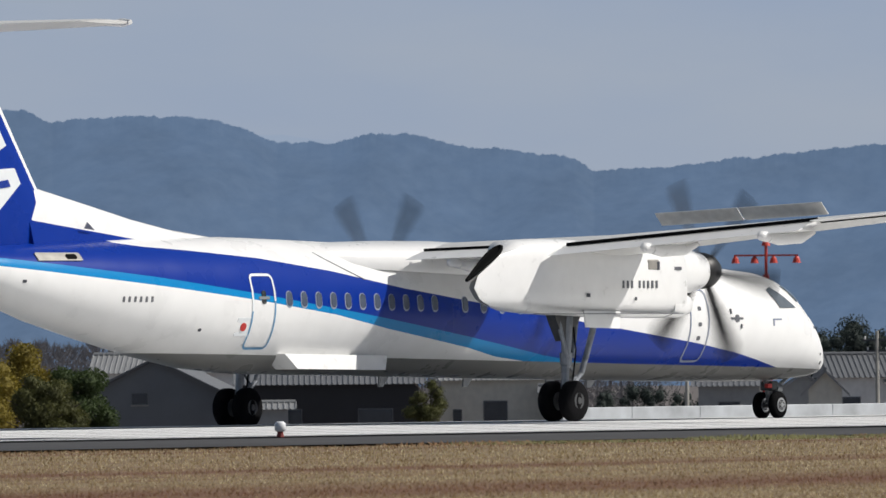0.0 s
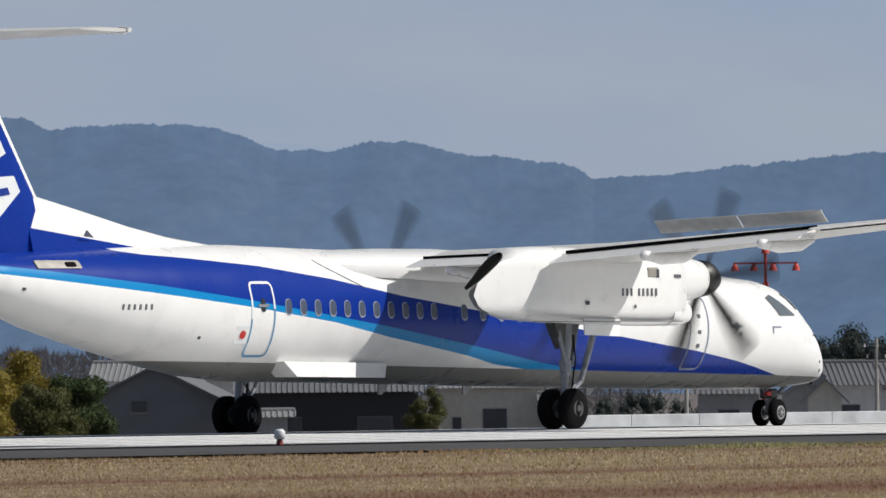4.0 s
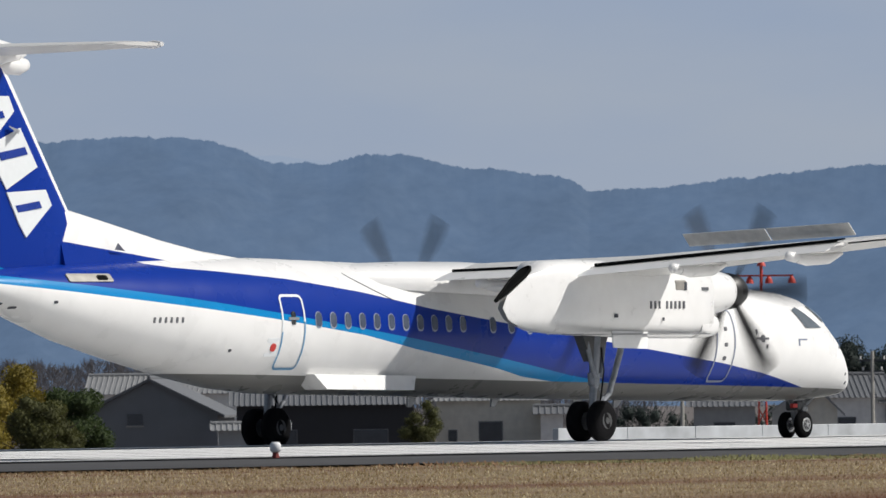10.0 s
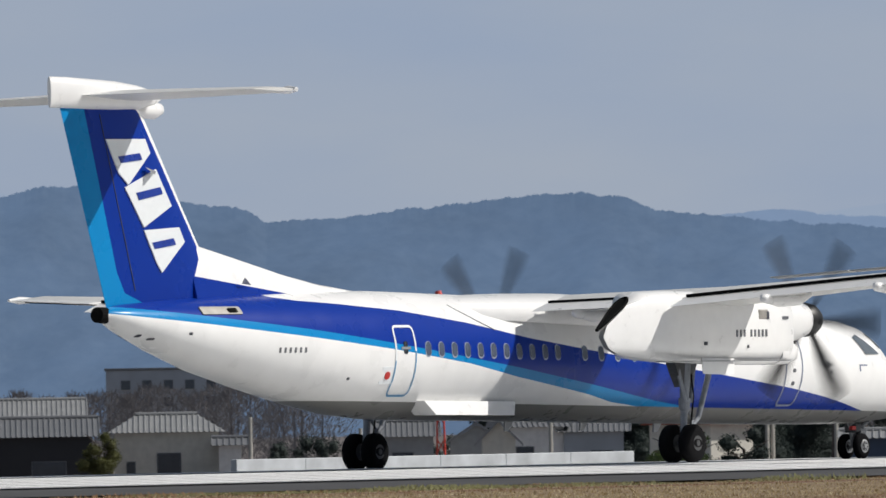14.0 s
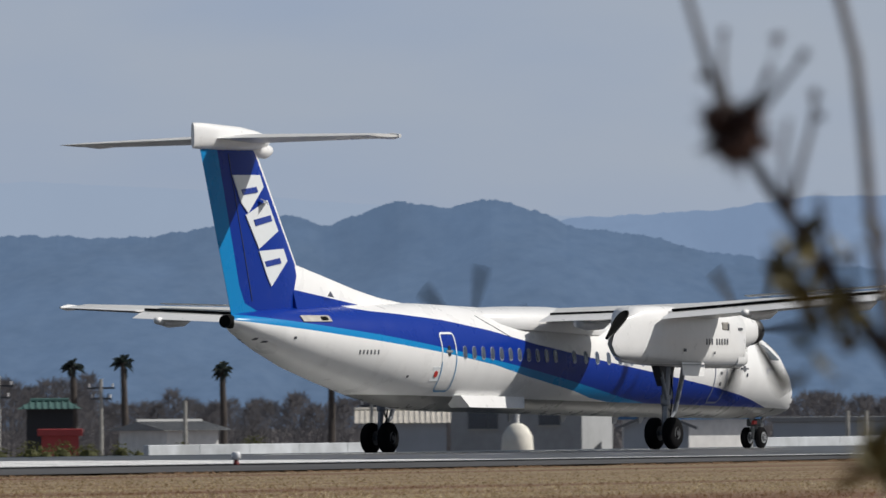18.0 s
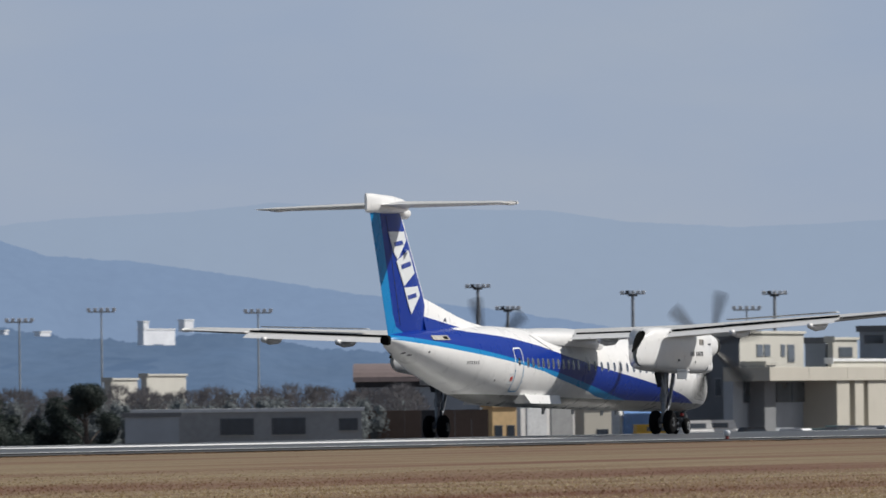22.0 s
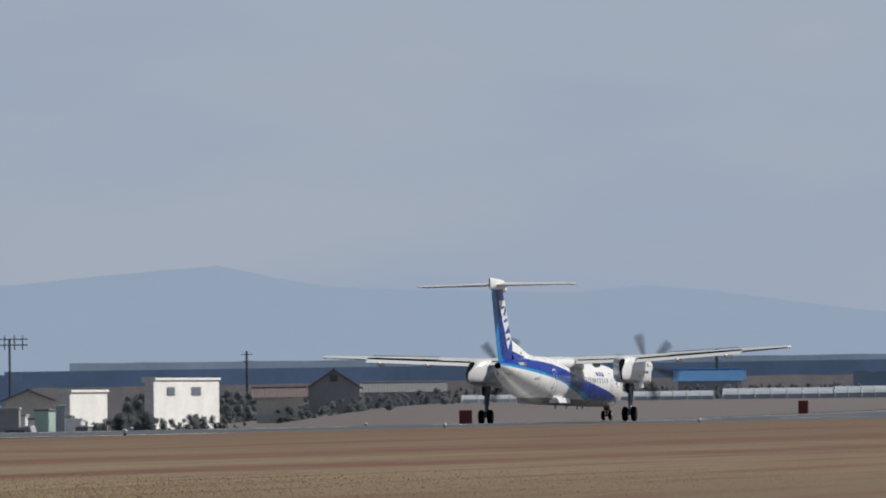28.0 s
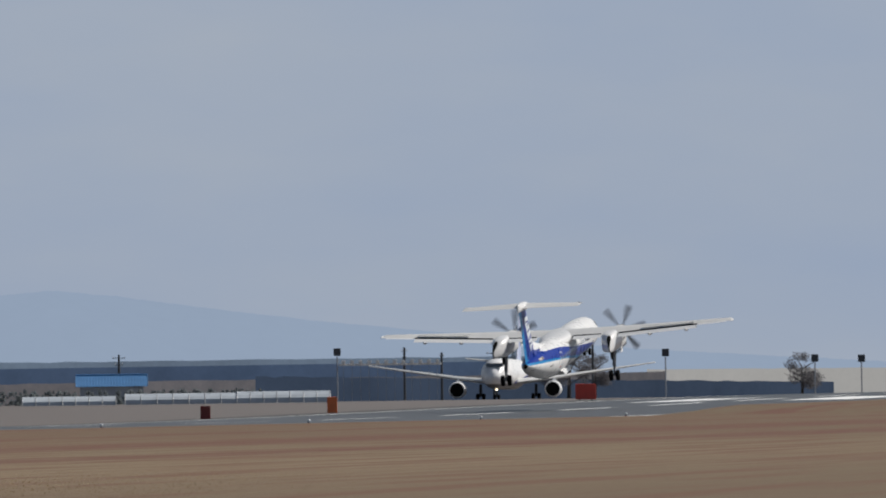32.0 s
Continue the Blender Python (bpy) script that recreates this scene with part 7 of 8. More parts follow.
# the raised motorway on the skyline, brown fields below it
def long_bank(name, label, category, left, right, e0, e1, reach, mat, wob=0.0, thick=6.0, kind="structure"):
    bm = bmesh.new()
    n = 60
    rows = []
    for i in range(n + 1):
        b = left + (right - left) * i / n
        p = spot(b, reach)
        q = spot(b, reach + thick)
        el, eh = (e0[0] + (e0[1] - e0[0]) * i / n), (e1[0] + (e1[1] - e1[0]) * i / n)
        eh += wob * noise.noise(Vector((b * 14, reach, 0)))
        rows.append([bm.verts.new(v) for v in ((p.x, p.y, height_at(el, reach)), (p.x, p.y, height_at(eh, reach)), (q.x, q.y, height_at(eh, reach)), (q.x, q.y, height_at(el, reach)))])
    for a, b in zip(rows, rows[1:]):
        for k in range(4):
            bm.faces.new((a[k], a[(k + 1) % 4], b[(k + 1) % 4], b[k]))
    bm.faces.new(rows[0])
    bm.faces.new(rows[-1][::-1])
    return tagged(part(name, bm, mat), label, category, kind=kind)


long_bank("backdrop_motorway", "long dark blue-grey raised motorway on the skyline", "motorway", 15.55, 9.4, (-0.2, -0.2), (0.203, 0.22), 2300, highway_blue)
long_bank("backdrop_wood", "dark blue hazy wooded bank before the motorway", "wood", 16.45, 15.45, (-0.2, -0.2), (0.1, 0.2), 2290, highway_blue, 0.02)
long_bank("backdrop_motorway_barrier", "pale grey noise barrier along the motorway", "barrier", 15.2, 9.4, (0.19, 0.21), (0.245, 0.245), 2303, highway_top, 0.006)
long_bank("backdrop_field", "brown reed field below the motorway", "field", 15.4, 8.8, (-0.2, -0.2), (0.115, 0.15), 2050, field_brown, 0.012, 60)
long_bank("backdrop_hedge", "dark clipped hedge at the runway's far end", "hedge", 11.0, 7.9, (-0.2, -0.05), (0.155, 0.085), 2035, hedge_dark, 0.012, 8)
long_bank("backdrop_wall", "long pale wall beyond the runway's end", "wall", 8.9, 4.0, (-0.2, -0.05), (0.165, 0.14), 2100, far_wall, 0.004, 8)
for b, r, w, e0, e1, word in ((23.1, 3262, 11.4, 0.345, 0.428, "long"), (22.94, 3262, 4.6, 0.415, 0.475, "small"), (23.17, 3272, 3.4, 0.35, 0.47, "narrow"), (23.92, 3262, 3.0, 0.41, 0.43, "low"), (23.71, 3262, 5.0, 0.4, 0.422, "low")):
    m = facing(b, r, 90 - b, height_at(e0, r))
    h = height_at(e1, r) - m.translation.z
    w = (w - 1.8) / math.sin(radians(b)) / 2      # half the long side, which lies along the runway's direction
    t = thing("hotel", word + " pale hotel on the wooded hill, far off", "hotel", m)
    part("wall", box(-w, w, 0, 2, 0, h), lamp_white, t)
    part("roof", box(-w - 0.2, w + 0.2, -0.2, 2.2, h + 0.004, h + 0.35), wall_white, t)
block("apartment_block", "cream block of flats behind the scrub", 23.2, 23.17, 22.96, 0.18, 1500, wall_pale, None)
block("apartment_block", "cream block of flats behind the scrub", 23.4, 23.36, 23.22, 0.16, 1520, wall_pale, None)
wood("far_woods", "hazy blue-green bushes at the apron's edge", 15.45, 14.3, -0.1, 0.02, 1180, 40, leaf_hazed, 41, 1500, 0.6)
wood("far_woods", "hazy round bushes at the field's edge", 14.1, 11.0, -0.02, 0.05, 1175, 60, leaf_hazed, 46, 700, 0.6)
wood("far_woods", "dark shrubs below the motorway", 14.9, 11.0, 0.06, 0.13, 1650, 40, leaf_hazed, 42, 800, 0.7)
tree("bare spreading tree on the skyline", 9.32, 0.33, 1950, 11, wood_brown, 43, 1200)
tree("bare spreading tree on the skyline", 8.07, 0.25, 2000, 9, wood_brown, 44, 900)
tree("bare spreading tree on the skyline", 9.18, 0.27, 1960, 8, wood_brown, 45, 800)
for b, e, half in ((14.25, 0.3, 1.0), (11.73, 0.28, 1.2), (10.2, 0.3, 0.5), (9.72, 0.28, 1.3), (10.0, 0.27, 0.4), (9.19, 0.39, 0.5)):
    pole("dark utility pole on the skyline", b, e, 1900, 0.25, ((0.6, half), (1.8, half * 0.6)), dark_steel)
for b, e in ((10.56, 0.29), (8.8, 0.265), (8.0, 0.225), (7.75, 0.22)):
    m = facing(b, 1500)
    h = height_at(e, 1500) - m.translation.z
    t = thing("sign_board", "dark square board on a post", "sign", m)
    part("post", tube([(0, 0, 0), (0, 0, h - 0.9)], 0.1, 6), mast_grey, t)
    part("board", box(-0.5, 0.5, -0.08, 0.08, h - 0.8, h + 0.25, 0.03), dark_steel, t)
b, w = span(10.55, 10.0, 1500)
m = facing(b, 1500)
h = height_at(0.215, 1500) - m.translation.z
t = thing("antenna_array", "long white antenna array on thin posts", "antenna", m)
part("beam", box(-w / 2, w / 2, -0.2, 0.2, h - 0.25, h, 0.03), wall_white, t)
for k in range(12):
    x = -w / 2 + w * (k + 0.5) / 12
    part("element", box(x - 0.25, x + 0.25, -0.5, 0.5, h, h + 0.5, 0.04), wall_white, t)
    part("post", tube([(x, 0, 0), (x, 0, h - 0.25)], 0.03, 5), steel, t)

# red and orange boards beside the runway
for b, top, w, h, mt, word in ((13.08, -0.03, 0.9, 1.2, deep_red_paint, "dark red"), (11.27, 0.0, 0.8, 1.2, deep_red_paint, "dark red"), (10.59, 0.04, 0.85, 1.4, orange_paint, "bright orange"), (9.23, 0.092, 2.0, 1.5, mast_red, "red")):
    reach = 166.5 / math.sin(radians(b))
    m = facing(b, reach)
    zt = height_at(top, reach) - m.translation.z
    t = thing("marker_board", word + " marker board on the runway's edge", "marker", m, "runway marker boards")
    part("board", box(-w / 2, w / 2, -0.2, 0.2, zt - h, zt, 0.04), mt, t)
    for x in (-w * 0.3, w * 0.3):
        part("leg", tube([(x, 0, 0), (x, 0, max(0.1, zt - h))], 0.06, 6), dark_steel, t)

# runway edge lights
for k in range(12):
    x = 199.6 + 59.1 * (k - 1) if k else 148.6
    for y in (NEAR - 0.6, FAR + 1.2):
        p = Vector((x, y, ground_z(x, y)))
        if y > FAR and (k < 6 or k > 9):
            continue
        t = thing("edge_light", "small white runway edge light on a red stem", "light", pose(p.x, p.y, p.z), "runway edge lights")
        part("stem", tube([(0, 0, 0), (0, 0, 0.1)], [0.07, 0.05], 10), deep_red_paint, t)
        smooth(part("lens", tube([(0, 0, 0.1), (0, 0, 0.13), (0, 0, 0.24), (0, 0, 0.28)], [0.07, 0.1, 0.1, 0.06], 14), lamp_white, t), 50)

# dry grass, standing thin along the near side
def grass_sheet():
    rng = np.random.default_rng(3)
    n = 560000
    b = np.radians(rng.uniform(6.5, 40.5, n))
    r = EYE_Z / np.tan(np.radians(rng.uniform(0.1, 0.72, n)))
    x, y = r * np.cos(b), r * np.sin(b)
    edge = np.array([verge(v) for v in x])
    keep = (y < edge - 0.1) & (y > 6) & (r < 700)
    x, y, r = x[keep], y[keep], r[keep]
    k = len(x)
    z = np.array([ground_z(a, c) + grass_rise(a, c) for a, c in zip(x, y)]) - 0.07
    big = np.clip(r / 150, 0.8, 2.2)
    h = rng.uniform(0.02, 0.055, k) * np.clip(big, 0.8, 1.5) * np.clip(1 - (x - 130) / 90, 0.2, 1.0) * np.clip((y - 20) / 22, 0.15, 1.0)
    w = rng.uniform(0.007, 0.018, k) * big
    a = rng.uniform(0, math.pi, k)
    dx, dy = np.cos(a) * w, np.sin(a) * w
    lx, ly = rng.normal(0, 0.012, k), rng.normal(0, 0.012, k)
    V = np.stack([np.stack([x - dx, y - dy, z], 1), np.stack([x + dx, y + dy, z], 1), np.stack([x + lx, y + ly, z + h], 1)], 1).reshape(-1, 3)
    me = bpy.data.meshes.new("grass")
    me.from_pydata(V.tolist(), [], np.arange(3 * k).reshape(-1, 3).tolist())
    me.materials.append(grass_blade)
    return tagged(new("grass", me), "short dry tan grass", "grass", kind="stuff")


def blade_material():
    m = bpy.data.materials.new("grass_blade")
    m.use_nodes = True
    n, l = nodes_of(m)
    g = n.new("ShaderNodeNewGeometry")
    r = n.new("ShaderNodeValToRGB")
    e = r.color_ramp.elements
    e[0].color, e[1].color = (0.27, 0.195, 0.095, 1), (0.88, 0.77, 0.53, 1)
    x = e.new(0.5)
    x.color = (0.42, 0.315, 0.165, 1)
    l.new(g.outputs["Random Per Island"], r.inputs[0])
    mix = n.new("ShaderNodeMixRGB")
    l.new(streaks(m), mix.inputs[0])
    l.new(r.outputs[0], mix.inputs[1])
    mix.inputs[2].default_value = (0.22, 0.1, 0.06, 1)
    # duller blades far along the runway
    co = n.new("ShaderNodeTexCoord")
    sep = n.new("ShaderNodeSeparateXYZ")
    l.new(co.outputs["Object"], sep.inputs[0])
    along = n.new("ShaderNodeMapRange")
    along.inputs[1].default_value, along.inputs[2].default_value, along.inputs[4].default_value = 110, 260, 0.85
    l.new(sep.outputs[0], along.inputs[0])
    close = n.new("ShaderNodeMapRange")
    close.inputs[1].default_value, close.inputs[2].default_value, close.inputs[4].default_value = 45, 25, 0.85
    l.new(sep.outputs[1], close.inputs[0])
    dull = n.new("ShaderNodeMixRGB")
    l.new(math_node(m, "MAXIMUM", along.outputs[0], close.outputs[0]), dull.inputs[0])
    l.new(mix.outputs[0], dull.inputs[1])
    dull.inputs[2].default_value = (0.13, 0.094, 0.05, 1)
    dif = n.new("ShaderNodeBsdfDiffuse")
    thru = n.new("ShaderNodeBsdfTranslucent")
    both = n.new("ShaderNodeMixShader")
    both.inputs[0].default_value = 0.5
    l.new(dull.outputs[0], dif.inputs["Color"])
    l.new(dull.outputs[0], thru.inputs["Color"])
    l.new(dif.outputs[0], both.inputs[1])
    l.new(thru.outputs[0], both.inputs[2])
    l.new(both.outputs[0], n["Material Output"].inputs["Surface"])
    return m


grass_blade = blade_material()
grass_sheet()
def edge_weeds(label, x0, x1, mat, seed, count, tall):
    rng = np.random.default_rng(seed)
    x = rng.uniform(x0, x1, count)
    thick = np.array([0.5 + 0.9 * noise.noise(Vector((v * 0.25, seed, 0))) for v in x]).clip(0.05, 1.4)
    y = np.array([verge(v) for v in x]) - 0.25 - rng.random(count) ** 2 * 1.6
    z = np.array([ground_z(a, c) + grass_rise(a, c) for a, c in zip(x, y)]) - 0.07
    h = rng.uniform(0.3, 1.0, count) * tall * thick
    w = rng.uniform(0.008, 0.025, count)
    lx, ly = rng.normal(0, 0.05, count), rng.normal(0, 0.05, count)
    V = np.stack([np.stack([x - w, y, z], 1), np.stack([x + w, y, z], 1), np.stack([x + w * 0.5 + lx, y + ly, z + h], 1), np.stack([x - w * 0.3 + lx, y + ly, z + h * 0.9], 1)], 1).reshape(-1, 3)
    me = bpy.data.meshes.new("weeds")
    me.from_pydata(V.tolist(), [], np.arange(4 * count).reshape(-1, 4).tolist())
    me.materials.append(mat)
    return tagged(new("weeds", me), label, "weeds", kind="stuff")


edge_weeds("low green weeds along the asphalt's edge", 138, 158, weed_green, 5, 5000, 0.13)
edge_weeds("low reddish dry weeds along the asphalt's edge", 118, 330, weed_red, 6, 16000, 0.1)
edge_weeds("low brown weeds along the asphalt's edge", 330, 700, weed_red, 7, 14000, 0.12)

# ---- the shrub close to the camera ----
REACH = 20.0
GROWN = 1.4      # thickness of twigs and size of leaves


def near_point(bearing, elevation, deeper=0.0):
    r = REACH + deeper
    return Vector((r * math.cos(radians(bearing)), r * math.sin(radians(bearing)), height_at(elevation, r)))


shrub = thing("shrub", "budding shrub with dark twigs and olive leaves, close by", "shrub", pose(*spot(25.9, REACH)))
shrub_inv = shrub.matrix_world.inverted()
twig_bark = material("twig_bark", (0.055, 0.04, 0.032), 0.85, vary=0.4, grain=60)
pale_twig = material("pale_twig", (0.13, 0.10, 0.08), 0.85, vary=0.4, grain=60)
bud_brown = material("bud_brown", (0.075, 0.04, 0.03), 0.8, vary=0.5, grain=80)
shrub_leaf = material("shrub_leaf", (0.055, 0.062, 0.012), 0.6, vary=0.5, grain=30, second=(0.12, 0.09, 0.022))


def twig(name, pts, r0, r1, mat):
    P = [shrub_inv @ near_point(*p) for p in pts]
    n = len(P)
    return smooth(part(name, tube(P, [GROWN * (r0 + (r1 - r0) * i / (n - 1)) for i in range(n)], 8), mat, shrub), 60)


P0 = spot(25.9, REACH)
stem_low = [shrub_inv @ p for p in (P0, P0 + Vector((0, 0, 0.5)), near_point(26.1, -0.75))]
smooth(part("stem", tube(stem_low, [0.042, 0.034, 0.024], 8), twig_bark, shrub), 60)
twig("stem", [(26.1, -0.75), (26.17, -0.42), (26.41, -0.12), (26.59, 0.16), (26.77, 0.4), (26.95, 0.65), (27.09, 0.86), (27.3, 1.17), (27.46, 1.42)], 0.016, 0.0075, twig_bark)
twig("branch", [(27.46, 1.42), (27.6, 1.73), (27.68, 2.0), (27.75, 2.24), (27.83, 2.6)], 0.007, 0.0045, pale_twig)
twig("branch", [(26.62, 0.2), (26.69, 0.55), (26.73, 0.77), (26.77, 1.07), (26.8, 1.46), (26.84, 1.86), (26.93, 2.22), (27.02, 2.6)], 0.0095, 0.0065, pale_twig)
twig("twig", [(27.42, 1.5), (27.33, 1.75), (27.26, 1.97)], 0.006, 0.003, twig_bark)
twig("twig", [(27.44, 1.5), (27.28, 1.68), (27.12, 1.88)], 0.006, 0.003, twig_bark)
twig("twig", [(27.2, 1.03), (27.14, 1.3), (27.08, 1.5), (27.06, 1.66)], 0.006, 0.003, pale_twig)
twig("twig", [(27.5, 1.45), (27.56, 1.8), (27.55, 2.0)], 0.005, 0.003, pale_twig)
twig("twig", [(27.2, 1.0), (27.24, 1.3), (27.2, 1.55)], 0.0045, 0.003, pale_twig)
twig("twig", [(26.35, -0.15), (26.2, 0.15), (26.1, 0.55), (26.12, 0.8)], 0.008, 0.004, twig_bark)
twig("twig", [(26.1, 0.45), (25.98, 0.62), (25.85, 0.66)], 0.005, 0.003, twig_bark)
twig("twig", [(26.2, -0.4), (25.9, -0.15), (25.62, 0.1), (25.44, 0.3)], 0.009, 0.004, twig_bark)
twig("twig", [(26.95, 0.65), (27.0, 0.9), (27.04, 1.08)], 0.005, 0.003, twig_bark)
twig("twig", [(26.75, 0.3), (26.85, 0.6), (26.88, 0.8)], 0.005, 0.003, twig_bark)
twig("twig", [(26.3, -0.3), (26.5, -0.3), (26.7, -0.3)], 0.008, 0.004, twig_bark)

rng = random.Random(8)


def lump(name, b, e, size, mat, n=30):
    """A ragged bud or seed head made of small scales."""
    c = shrub_inv @ near_point(b, e)
    size *= GROWN
    bm = bmesh.new()
    bmesh.ops.create_icosphere(bm, subdivisions=2, radius=size * 0.62, matrix=Matrix.Translation(c))
    for v in bm.verts:
        v.co += (v.co - c) * 0.5 * noise.noise(v.co * 60 / (size * 60 + 1) * 20)
    for k in range(n):
        d = Vector((rng.gauss(0, 1), rng.gauss(0, 1), rng.gauss(0.2, 1))).normalized()
        u = d.orthogonal().normalized() * size * 0.16
        o = c + d * size * 0.5
        bm.faces.new([bm.verts.new(p) for p in (o - u, o + d * size * rng.uniform(0.35, 0.8), o + u)])
    return part(name, bm, mat, shrub)


lump("seed_head", 27.49, 1.43, 0.05, bud_brown, 90)
lump("seed_head", 27.57, 1.55, 0.036, bud_brown, 40)
lump("seed_head", 27.42, 1.56, 0.03, bud_brown, 40)
for b, e, s in ((27.26, 1.98, 0.011), (27.12, 1.89, 0.011), (27.06, 1.67, 0.012), (27.55, 2.01, 0.009), (27.3, 1.8, 0.009), (27.66, 1.78, 0.01), (27.04, 1.09, 0.011), (26.77, 1.08, 0.012), (26.76, 0.95, 0.012), (26.88, 0.82, 0.01), (26.93, 2.22, 0.011), (27.04, 1.56, 0.01)):
    lump("bud", b, e, s, bud_brown, 16)


def leaf_blade(b, e, size, seed):
    r = random.Random(seed)
    c = shrub_inv @ near_point(b, e, r.uniform(-0.16, 0.16))
    size *= GROWN
    d = Vector((r.gauss(0, 1), r.gauss(0, 1), r.gauss(0.6, 0.7))).normalized()
    u = d.cross(Vector((r.gauss(0, 1), r.gauss(0, 1), r.gauss(0, 1)))).normalized()
    nrm = d.cross(u)
    bm = bmesh.new()
    spine = [bm.verts.new(c + d * size * f + nrm * size * 0.25 * f * f) for f in (0, 0.33, 0.66, 1)]
    for s in (-1, 1):
        side = [bm.verts.new(c + d * size * f + u * s * size * w + nrm * size * (0.12 + 0.25 * f * f)) for f, w in ((0.33, 0.2), (0.66, 0.19))]
        for f in ((spine[0], spine[1], side[0]), (spine[1], spine[2], side[1], side[0]), (spine[2], spine[3], side[1])):
            bm.faces.new(f)
    return part("leaf", bm, shrub_leaf, shrub)


clusters = [(27.22, 0.74, 11, 0.06), (27.02, 0.55, 13, 0.06), (26.95, 0.33, 8, 0.06), (27.08, 0.16, 5, 0.05), (26.12, 0.72, 8, 0.055), (25.98, 0.64, 5, 0.06), (26.9, 0.5, 6, 0.05), (25.44, 0.3, 15, 0.065), (25.38, -0.03, 7, 0.05), (26.77, -0.33, 16, 0.065),
            (25.77, -0.27, 14, 0.065), (25.6, 0.08, 6, 0.05), (26.5, 0.0, 6, 0.05), (26.15, -0.15, 8, 0.055), (26.3, -0.35, 8, 0.06), (25.9, -0.4, 8, 0.06), (26.68, 0.5, 4, 0.04), (26.78, 0.85, 3, 0.04), (26.85, 0.75, 4, 0.045)]
for i, (b, e, n, s) in enumerate(clusters):
    r = random.Random(i)
    for k in range(n):
        leaf_blade(b + r.gauss(0, 0.06), e + r.gauss(0, 0.055), s * r.uniform(0.7, 1.2), 100 * i + k)

# ---- a jet taxiing near the far end ----
jet = thing("jet_airliner", "white twin-engine jet airliner with blue stripes, taxiing", "airplane")
jet_hull = [(27, 3.6, 3.8, 0.1), (26, 2.8, 4.6, 1.0), (24.5, 2.1, 5.9, 1.9), (22, 1.75, 6.75, 2.5), (15, 1.7, 6.8, 2.55), (-8, 1.7, 6.8, 2.55), (-16, 2.4, 6.75, 2.1), (-24, 4.2, 6.5, 0.9), (-27.5, 5.2, 6.2, 0.25)]


def jet_layers(m, x, z):
    line = math_node(m, "ADD", math_node(m, "MULTIPLY", x, -0.05), 3.6)
    yield math_node(m, "MULTIPLY", math_node(m, "GREATER_THAN", line, z), math_node(m, "LESS_THAN", x, 12)), BLUE
    yield math_node(m, "LESS_THAN", z, 2.6), GREY


jet_paint = painted("jet_paint", jet_layers)
smooth(part("fuselage", loft([[(x, w * math.cos(k * math.pi / 14), (zb + zt) / 2 + (zt - zb) / 2 * math.sin(k * math.pi / 14)) for k in range(28)] for x, zb, zt, w in jet_hull]), jet_paint, jet), 60)
for side in (-1, 1):
    rows = [(0, 2.7, 8.5, -1.5, 0.12), (side * 7.5, 3.5, 3.5, -3.0, 0.11), (side * 23.8, 5.9, -7.4, -9.6, 0.09)]
    smooth(part("wing", wing_panel(rows), wing_grey, jet), 50)
    rows = [(0, 6.0, -20.5, -26.0, 0.1), (side * 9.3, 7.0, -26.2, -28.4, 0.08)]
    smooth(part("tailplane", wing_panel(rows), wing_grey, jet), 50)
    eng = smooth(part("engine", tube([(-1.5, side * 7.9, 1.85), (3, side * 7.9, 1.75), (5.6, side * 7.9, 1.7), (6.1, side * 7.9, 1.7)], [0.8, 1.35, 1.4, 1.25], 20), white_paint, jet), 50)
    # black disc painted for the unlit inside of the intake
    part("intake", tube([(6.0, side * 7.9, 1.7), (6.12, side * 7.9, 1.7)], [1.1, 1.15], 20), black_soot_shade, eng, "dark round engine intake")
    part("pylon", plate([(4, side * 7.9 - 0.2, 2.6), (-2, side * 7.9 - 0.2, 2.4), (-1.5, side * 7.9 - 0.2, 3.4), (3.4, side * 7.9 - 0.2, 3.5)], (0, 0.4, 0)), white_paint, jet)
    part("landing_gear", tube([(-1.0, side * 4.6, 0.5), (-1.0, side * 4.6, 2.6)], 0.25, 8), dark_steel, jet)
    for x in (-1.7, -0.3):
        for y in (-0.5, 0.5):
            part("wheel", tube([(x, side * 4.6 + y - 0.2, 0.55), (x, side * 4.6 + y + 0.2, 0.55)], 0.55, 14), rubber, jet)
part("landing_gear", tube([(21.5, 0, 0.4), (21.5, 0, 2.2)], 0.18, 8), dark_steel, jet)
for y in (-0.35, 0.35):
    part("wheel", tube([(21.5, y - 0.18, 0.45), (21.5, y + 0.18, 0.45)], 0.45, 14), rubber, jet)
rows = [[(x, d, z) for x, d in airfoil(xf, xb, 0.11, 8)] for z, xf, xb in ((6.0, -17.5, -25.5), (15.85, -26, -29))]
smooth(part("tail_fin", loft(rows), material("jet_fin_blue", (0.42, 0.48, 0.66), 0.35, vary=0.05), jet, "dark blue tail fin"), 50)
for side in (-1, 1):
    part("fin_mark", plate([(-22.5, side * 0.47, 12.5), (-25.2, side * 0.44, 12.5), (-24.4, side * 0.5, 9.0), (-21.2, side * 0.5, 9.0)], (0, side * 0.03, 0)), outline_white, jet)
part("windscreen", plate([(25.15, -1.35, 5.35), (25.15, 1.35, 5.35), (24.55, 1.5, 5.95), (24.55, -1.5, 5.95)], (0.12, 0, 0.05)), glass_dark, jet, "dark cockpit windows")
part("beacon_light", tube([(22.0, 0, 1.9), (22.0, 0, 1.6)], 0.12, 8), glow("taxi_lamp", (1.0, 0.85, 0.6), 6.0), jet, "lit taxi lamp")

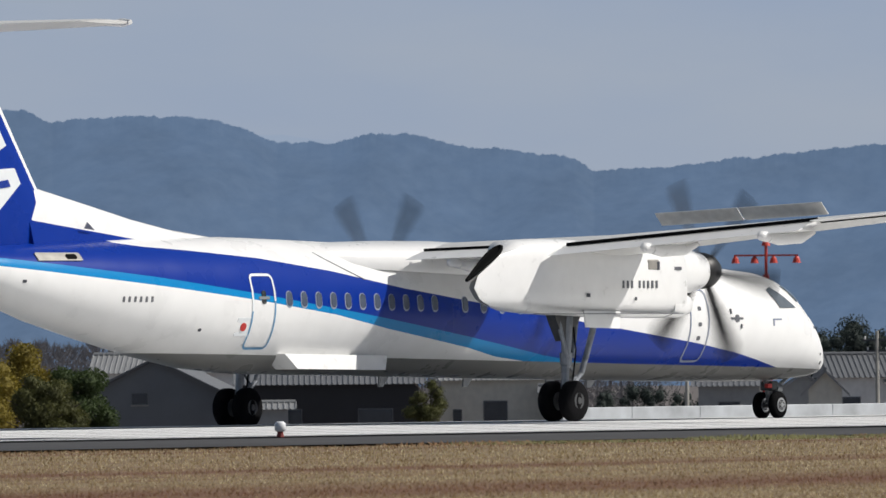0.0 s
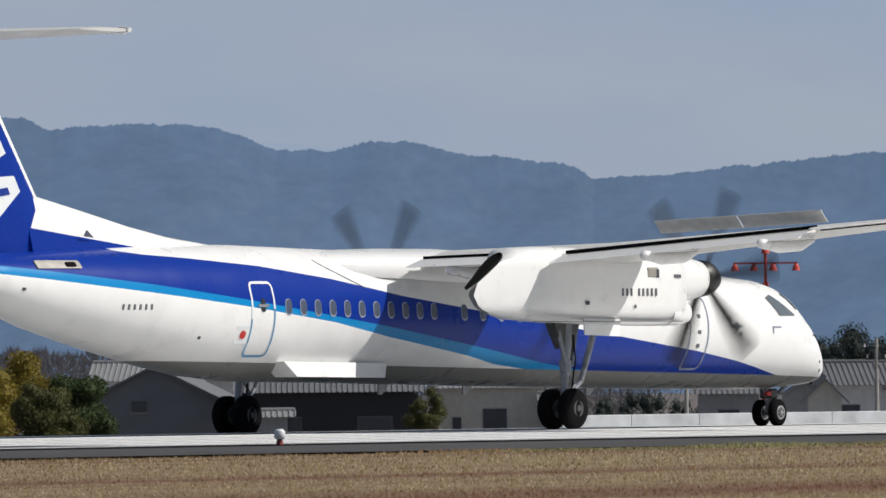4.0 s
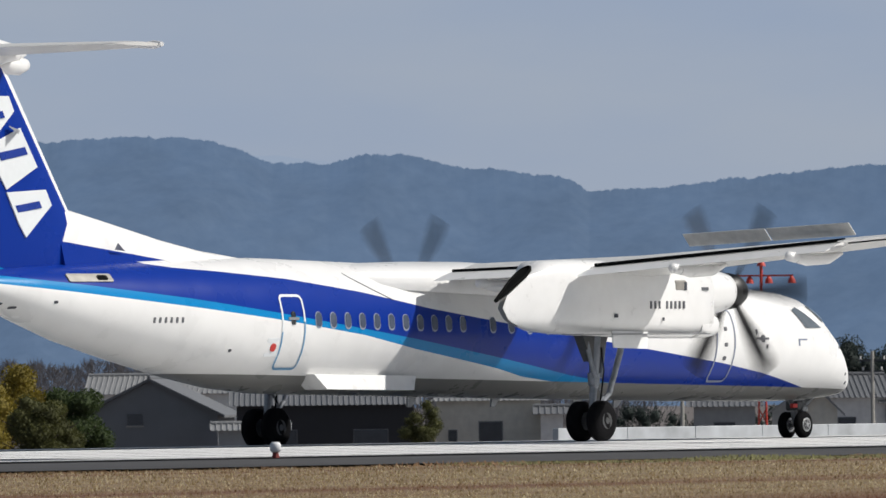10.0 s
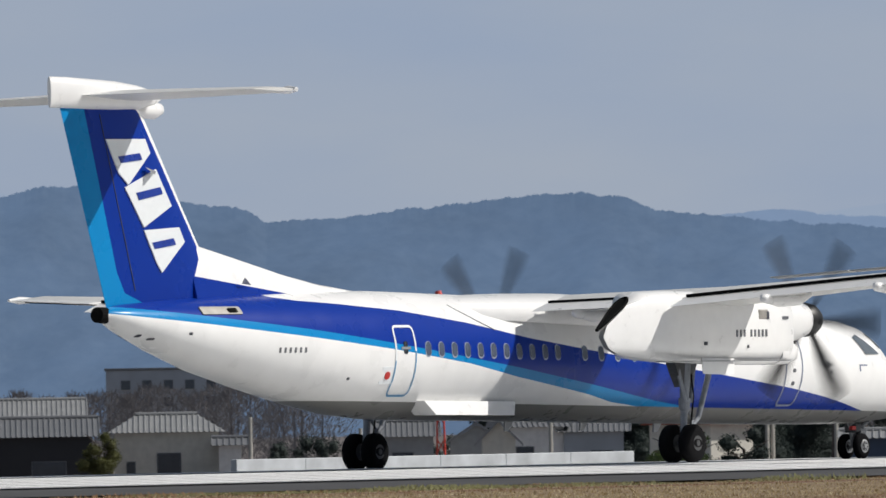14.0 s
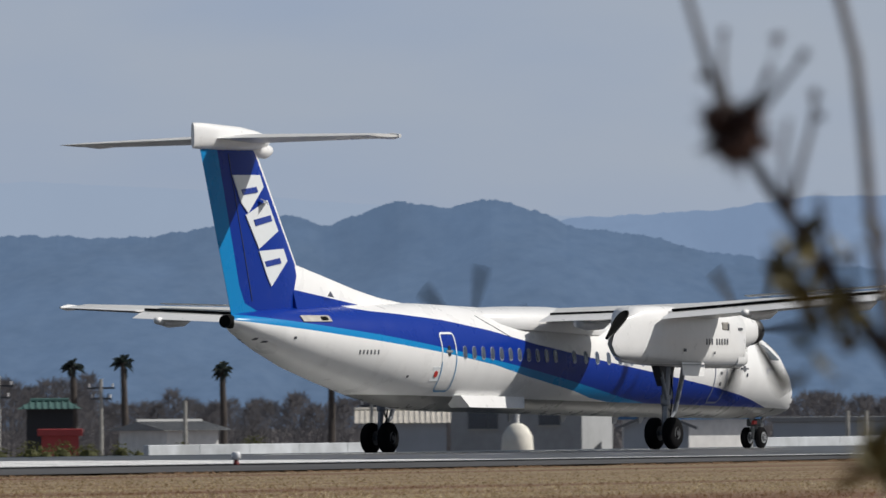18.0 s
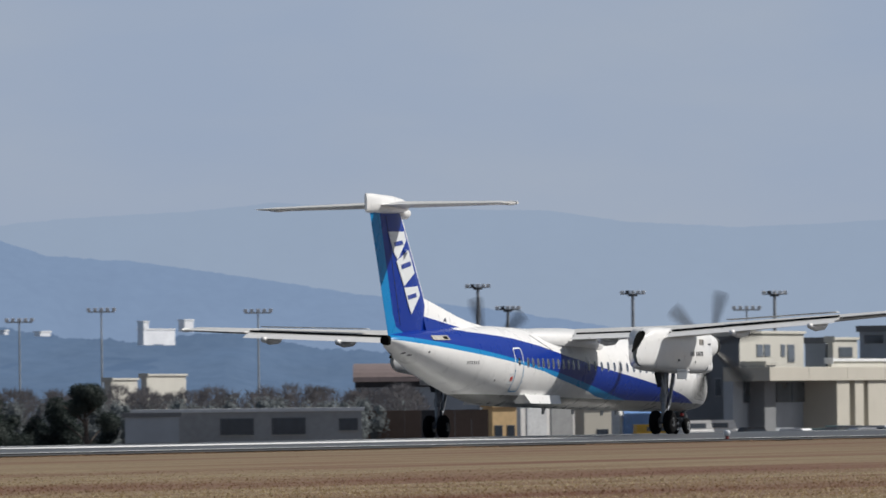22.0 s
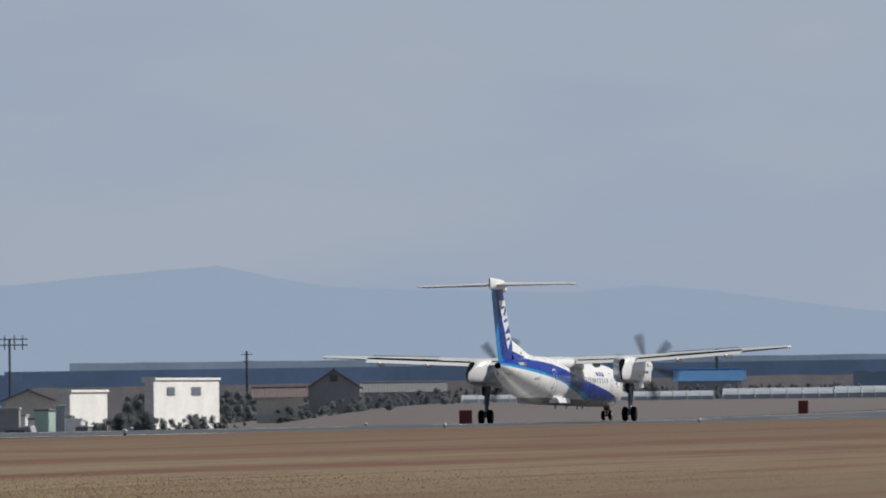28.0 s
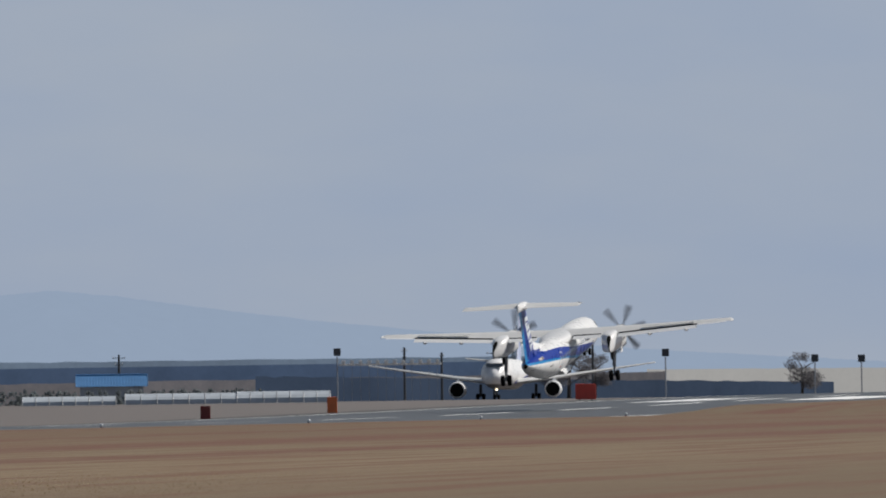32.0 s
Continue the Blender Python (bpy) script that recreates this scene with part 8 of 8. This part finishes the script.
# ---- moving things ----
# seconds, main wheels' place along the runway, nose-up angle, height of the main wheels
RUN = [
    (0, 182.13, 0.00, 0.00), (8, 182.13, 0.00, 0.00), (8.5, 182.17, 0.00, 0.00), (9, 182.35, 0.00, 0.00), (9.5, 182.69, 0.00, 0.00),
    (10, 183.30, 0.00, 0.00), (10.5, 184.12, 0.00, 0.00), (11, 185.14, 0.00, 0.00), (11.5, 186.59, 0.00, 0.00), (12, 188.29, 0.00, 0.00),
    (12.5, 190.21, 0.00, 0.00), (13, 192.56, 0.00, 0.00), (13.5, 195.43, 0.00, 0.00), (14, 198.99, 0.00, 0.00), (14.5, 203.49, 0.00, 0.00),
    (16.5, 227.85, 0.00, 0.00), (17, 235.94, 0.00, 0.00), (17.5, 244.84, 0.00, 0.00), (18, 254.53, 0.00, 0.00), (18.5, 264.95, 0.00, 0.00),
    (19, 276.04, 0.00, 0.00), (19.5, 287.84, 0.00, 0.00), (20, 300.51, 0.00, 0.00), (20.5, 314.26, 0.00, 0.00), (21, 329.15, 0.00, 0.00),
    (21.5, 345.15, 0.00, 0.00), (22, 362.08, 0.00, 0.00), (22.5, 379.78, 0.00, 0.00), (23, 398.26, 0.00, 0.00), (23.5, 417.54, 0.00, 0.00),
    (24, 437.40, 0.00, 0.00), (24.5, 457.70, 0.00, 0.00), (25, 478.51, 0.00, 0.00), (25.5, 500.10, 0.00, 0.00), (26, 522.66, 0.00, 0.00),
    (26.5, 546.25, 0.00, 0.00), (28.5, 649.95, 0.77, 0.00), (29, 677.00, 1.60, 0.07), (29.5, 704.40, 2.60, 0.28), (30, 732.15, 3.80, 0.60),
    (30.5, 760.20, 4.90, 0.95), (31, 788.00, 6.20, 1.43), (31.5, 816.00, 7.45, 2.05), (32, 843.80, 8.57, 2.79)]
# seconds, lean to its left; seconds, how far the unloaded main legs stretch
LEAN = [(0, -0.6), (28.5, -0.55), (29, -0.6), (29.5, -0.9), (30, -1.2), (30.5, -1.45), (31, -1.5), (31.5, -1.75), (32, -2.1)]
STRETCH = [(0, 0.0), (28.5, 0.0), (29, 0.06), (29.5, 0.14), (30, 0.21), (30.5, 0.22), (32, 0.22)]


# blade angle (degrees, one sixth of a turn) at some seconds
PHASE_RIGHT = [(0, 8), (1, 8), (2, 9), (3, 10), (6, 15), (7, 10), (8, 8), (9, 38), (10, 59), (11, 10), (12, 34), (13, 16), (14, 3), (17, 58), (18, 55), (19, 3), (20, 51), (21, 45), (22, 42), (23, 49), (24, 41), (25, 42), (26, 49), (29, 57), (30, 2), (31, 56), (32, 50)]
PHASE_LEFT = [(0, 58), (1, 58), (2, 59), (3, 2), (6, 45), (7, 44), (8, 57), (9, 29), (10, 57), (11, 30), (12, 28), (13, 13), (14, 53), (17, 38), (18, 41), (19, 34), (20, 26), (21, 20), (22, 16), (23, 14), (24, 12), (25, 11), (26, 10), (29, 42), (30, 49), (31, 37), (32, 35)]


def run_at(t):
    return lerp_table([r for r in RUN], t)


def motions():
    walk(airliner, [(t, pose(s, LANE_Y, lift, lerp_table(LEAN, t)[0], -up, 0)) for t, s, up, lift in RUN])
    for s, side, hinge in spoilers:
        rows = [(0, 44), (11.05, 44), (11.4, 4), (32, 4)]
        walk(s, [(t, pose(*hinge, side * 2.4, a, 0)) for t, a in rows])
    far = spot(9.55, 1800)
    way = Vector((-math.cos(radians(4.8)), -math.sin(radians(4.8)), 0))
    walk(jet, [(t, pose(far.x + way.x * 18 * (max(t, 26) - 30), far.y + way.y * 18 * (max(t, 26) - 30), far.z + 0.06, 0, 0, 184.8)) for t in (0, 13, 26, 27, 28, 29, 30, 31, 32)])
    for p, side, hub in propellers:
        known = PHASE_RIGHT if side < 0 else PHASE_LEFT
        turn, rows = known[0][1] - 30.0, []
        for (t0, a0), (t1, a1) in zip(known, known[1:]):
            k0, k1 = round(t0 * 30), round(t1 * 30)
            change = (a1 - a0) % 60
            total = change + 60 * math.floor((86.0 * (k1 - k0) - change) / 60)
            for k in range(k0, k1):
                rows.append((k / 30, pose(*hub, turn + total * (k - k0) / (k1 - k0))))
            turn += total
        rows.append((32.0, pose(*hub, turn)))
        walk(p, rows)
    for leg in main_legs:
        walk(leg, [(t, pose(0, 0, -d)) for t, d in STRETCH])
    for w, hub, radius in wheels:
        rows, turn, last = [(0, pose(*hub))], 0.0, 182.13
        main = radius > 0.4
        for k in range(240, 961):
            (s, _, _) = run_at(k / 30)
            turn += min(80.0, math.degrees((s - last) / radius))
            last = s
            rows.append((k / 30, pose(hub.x, hub.y, hub.z - (lerp_table(STRETCH, k / 30)[0] if main else 0), 0, turn, 0)))
        walk(w, rows)


motions()
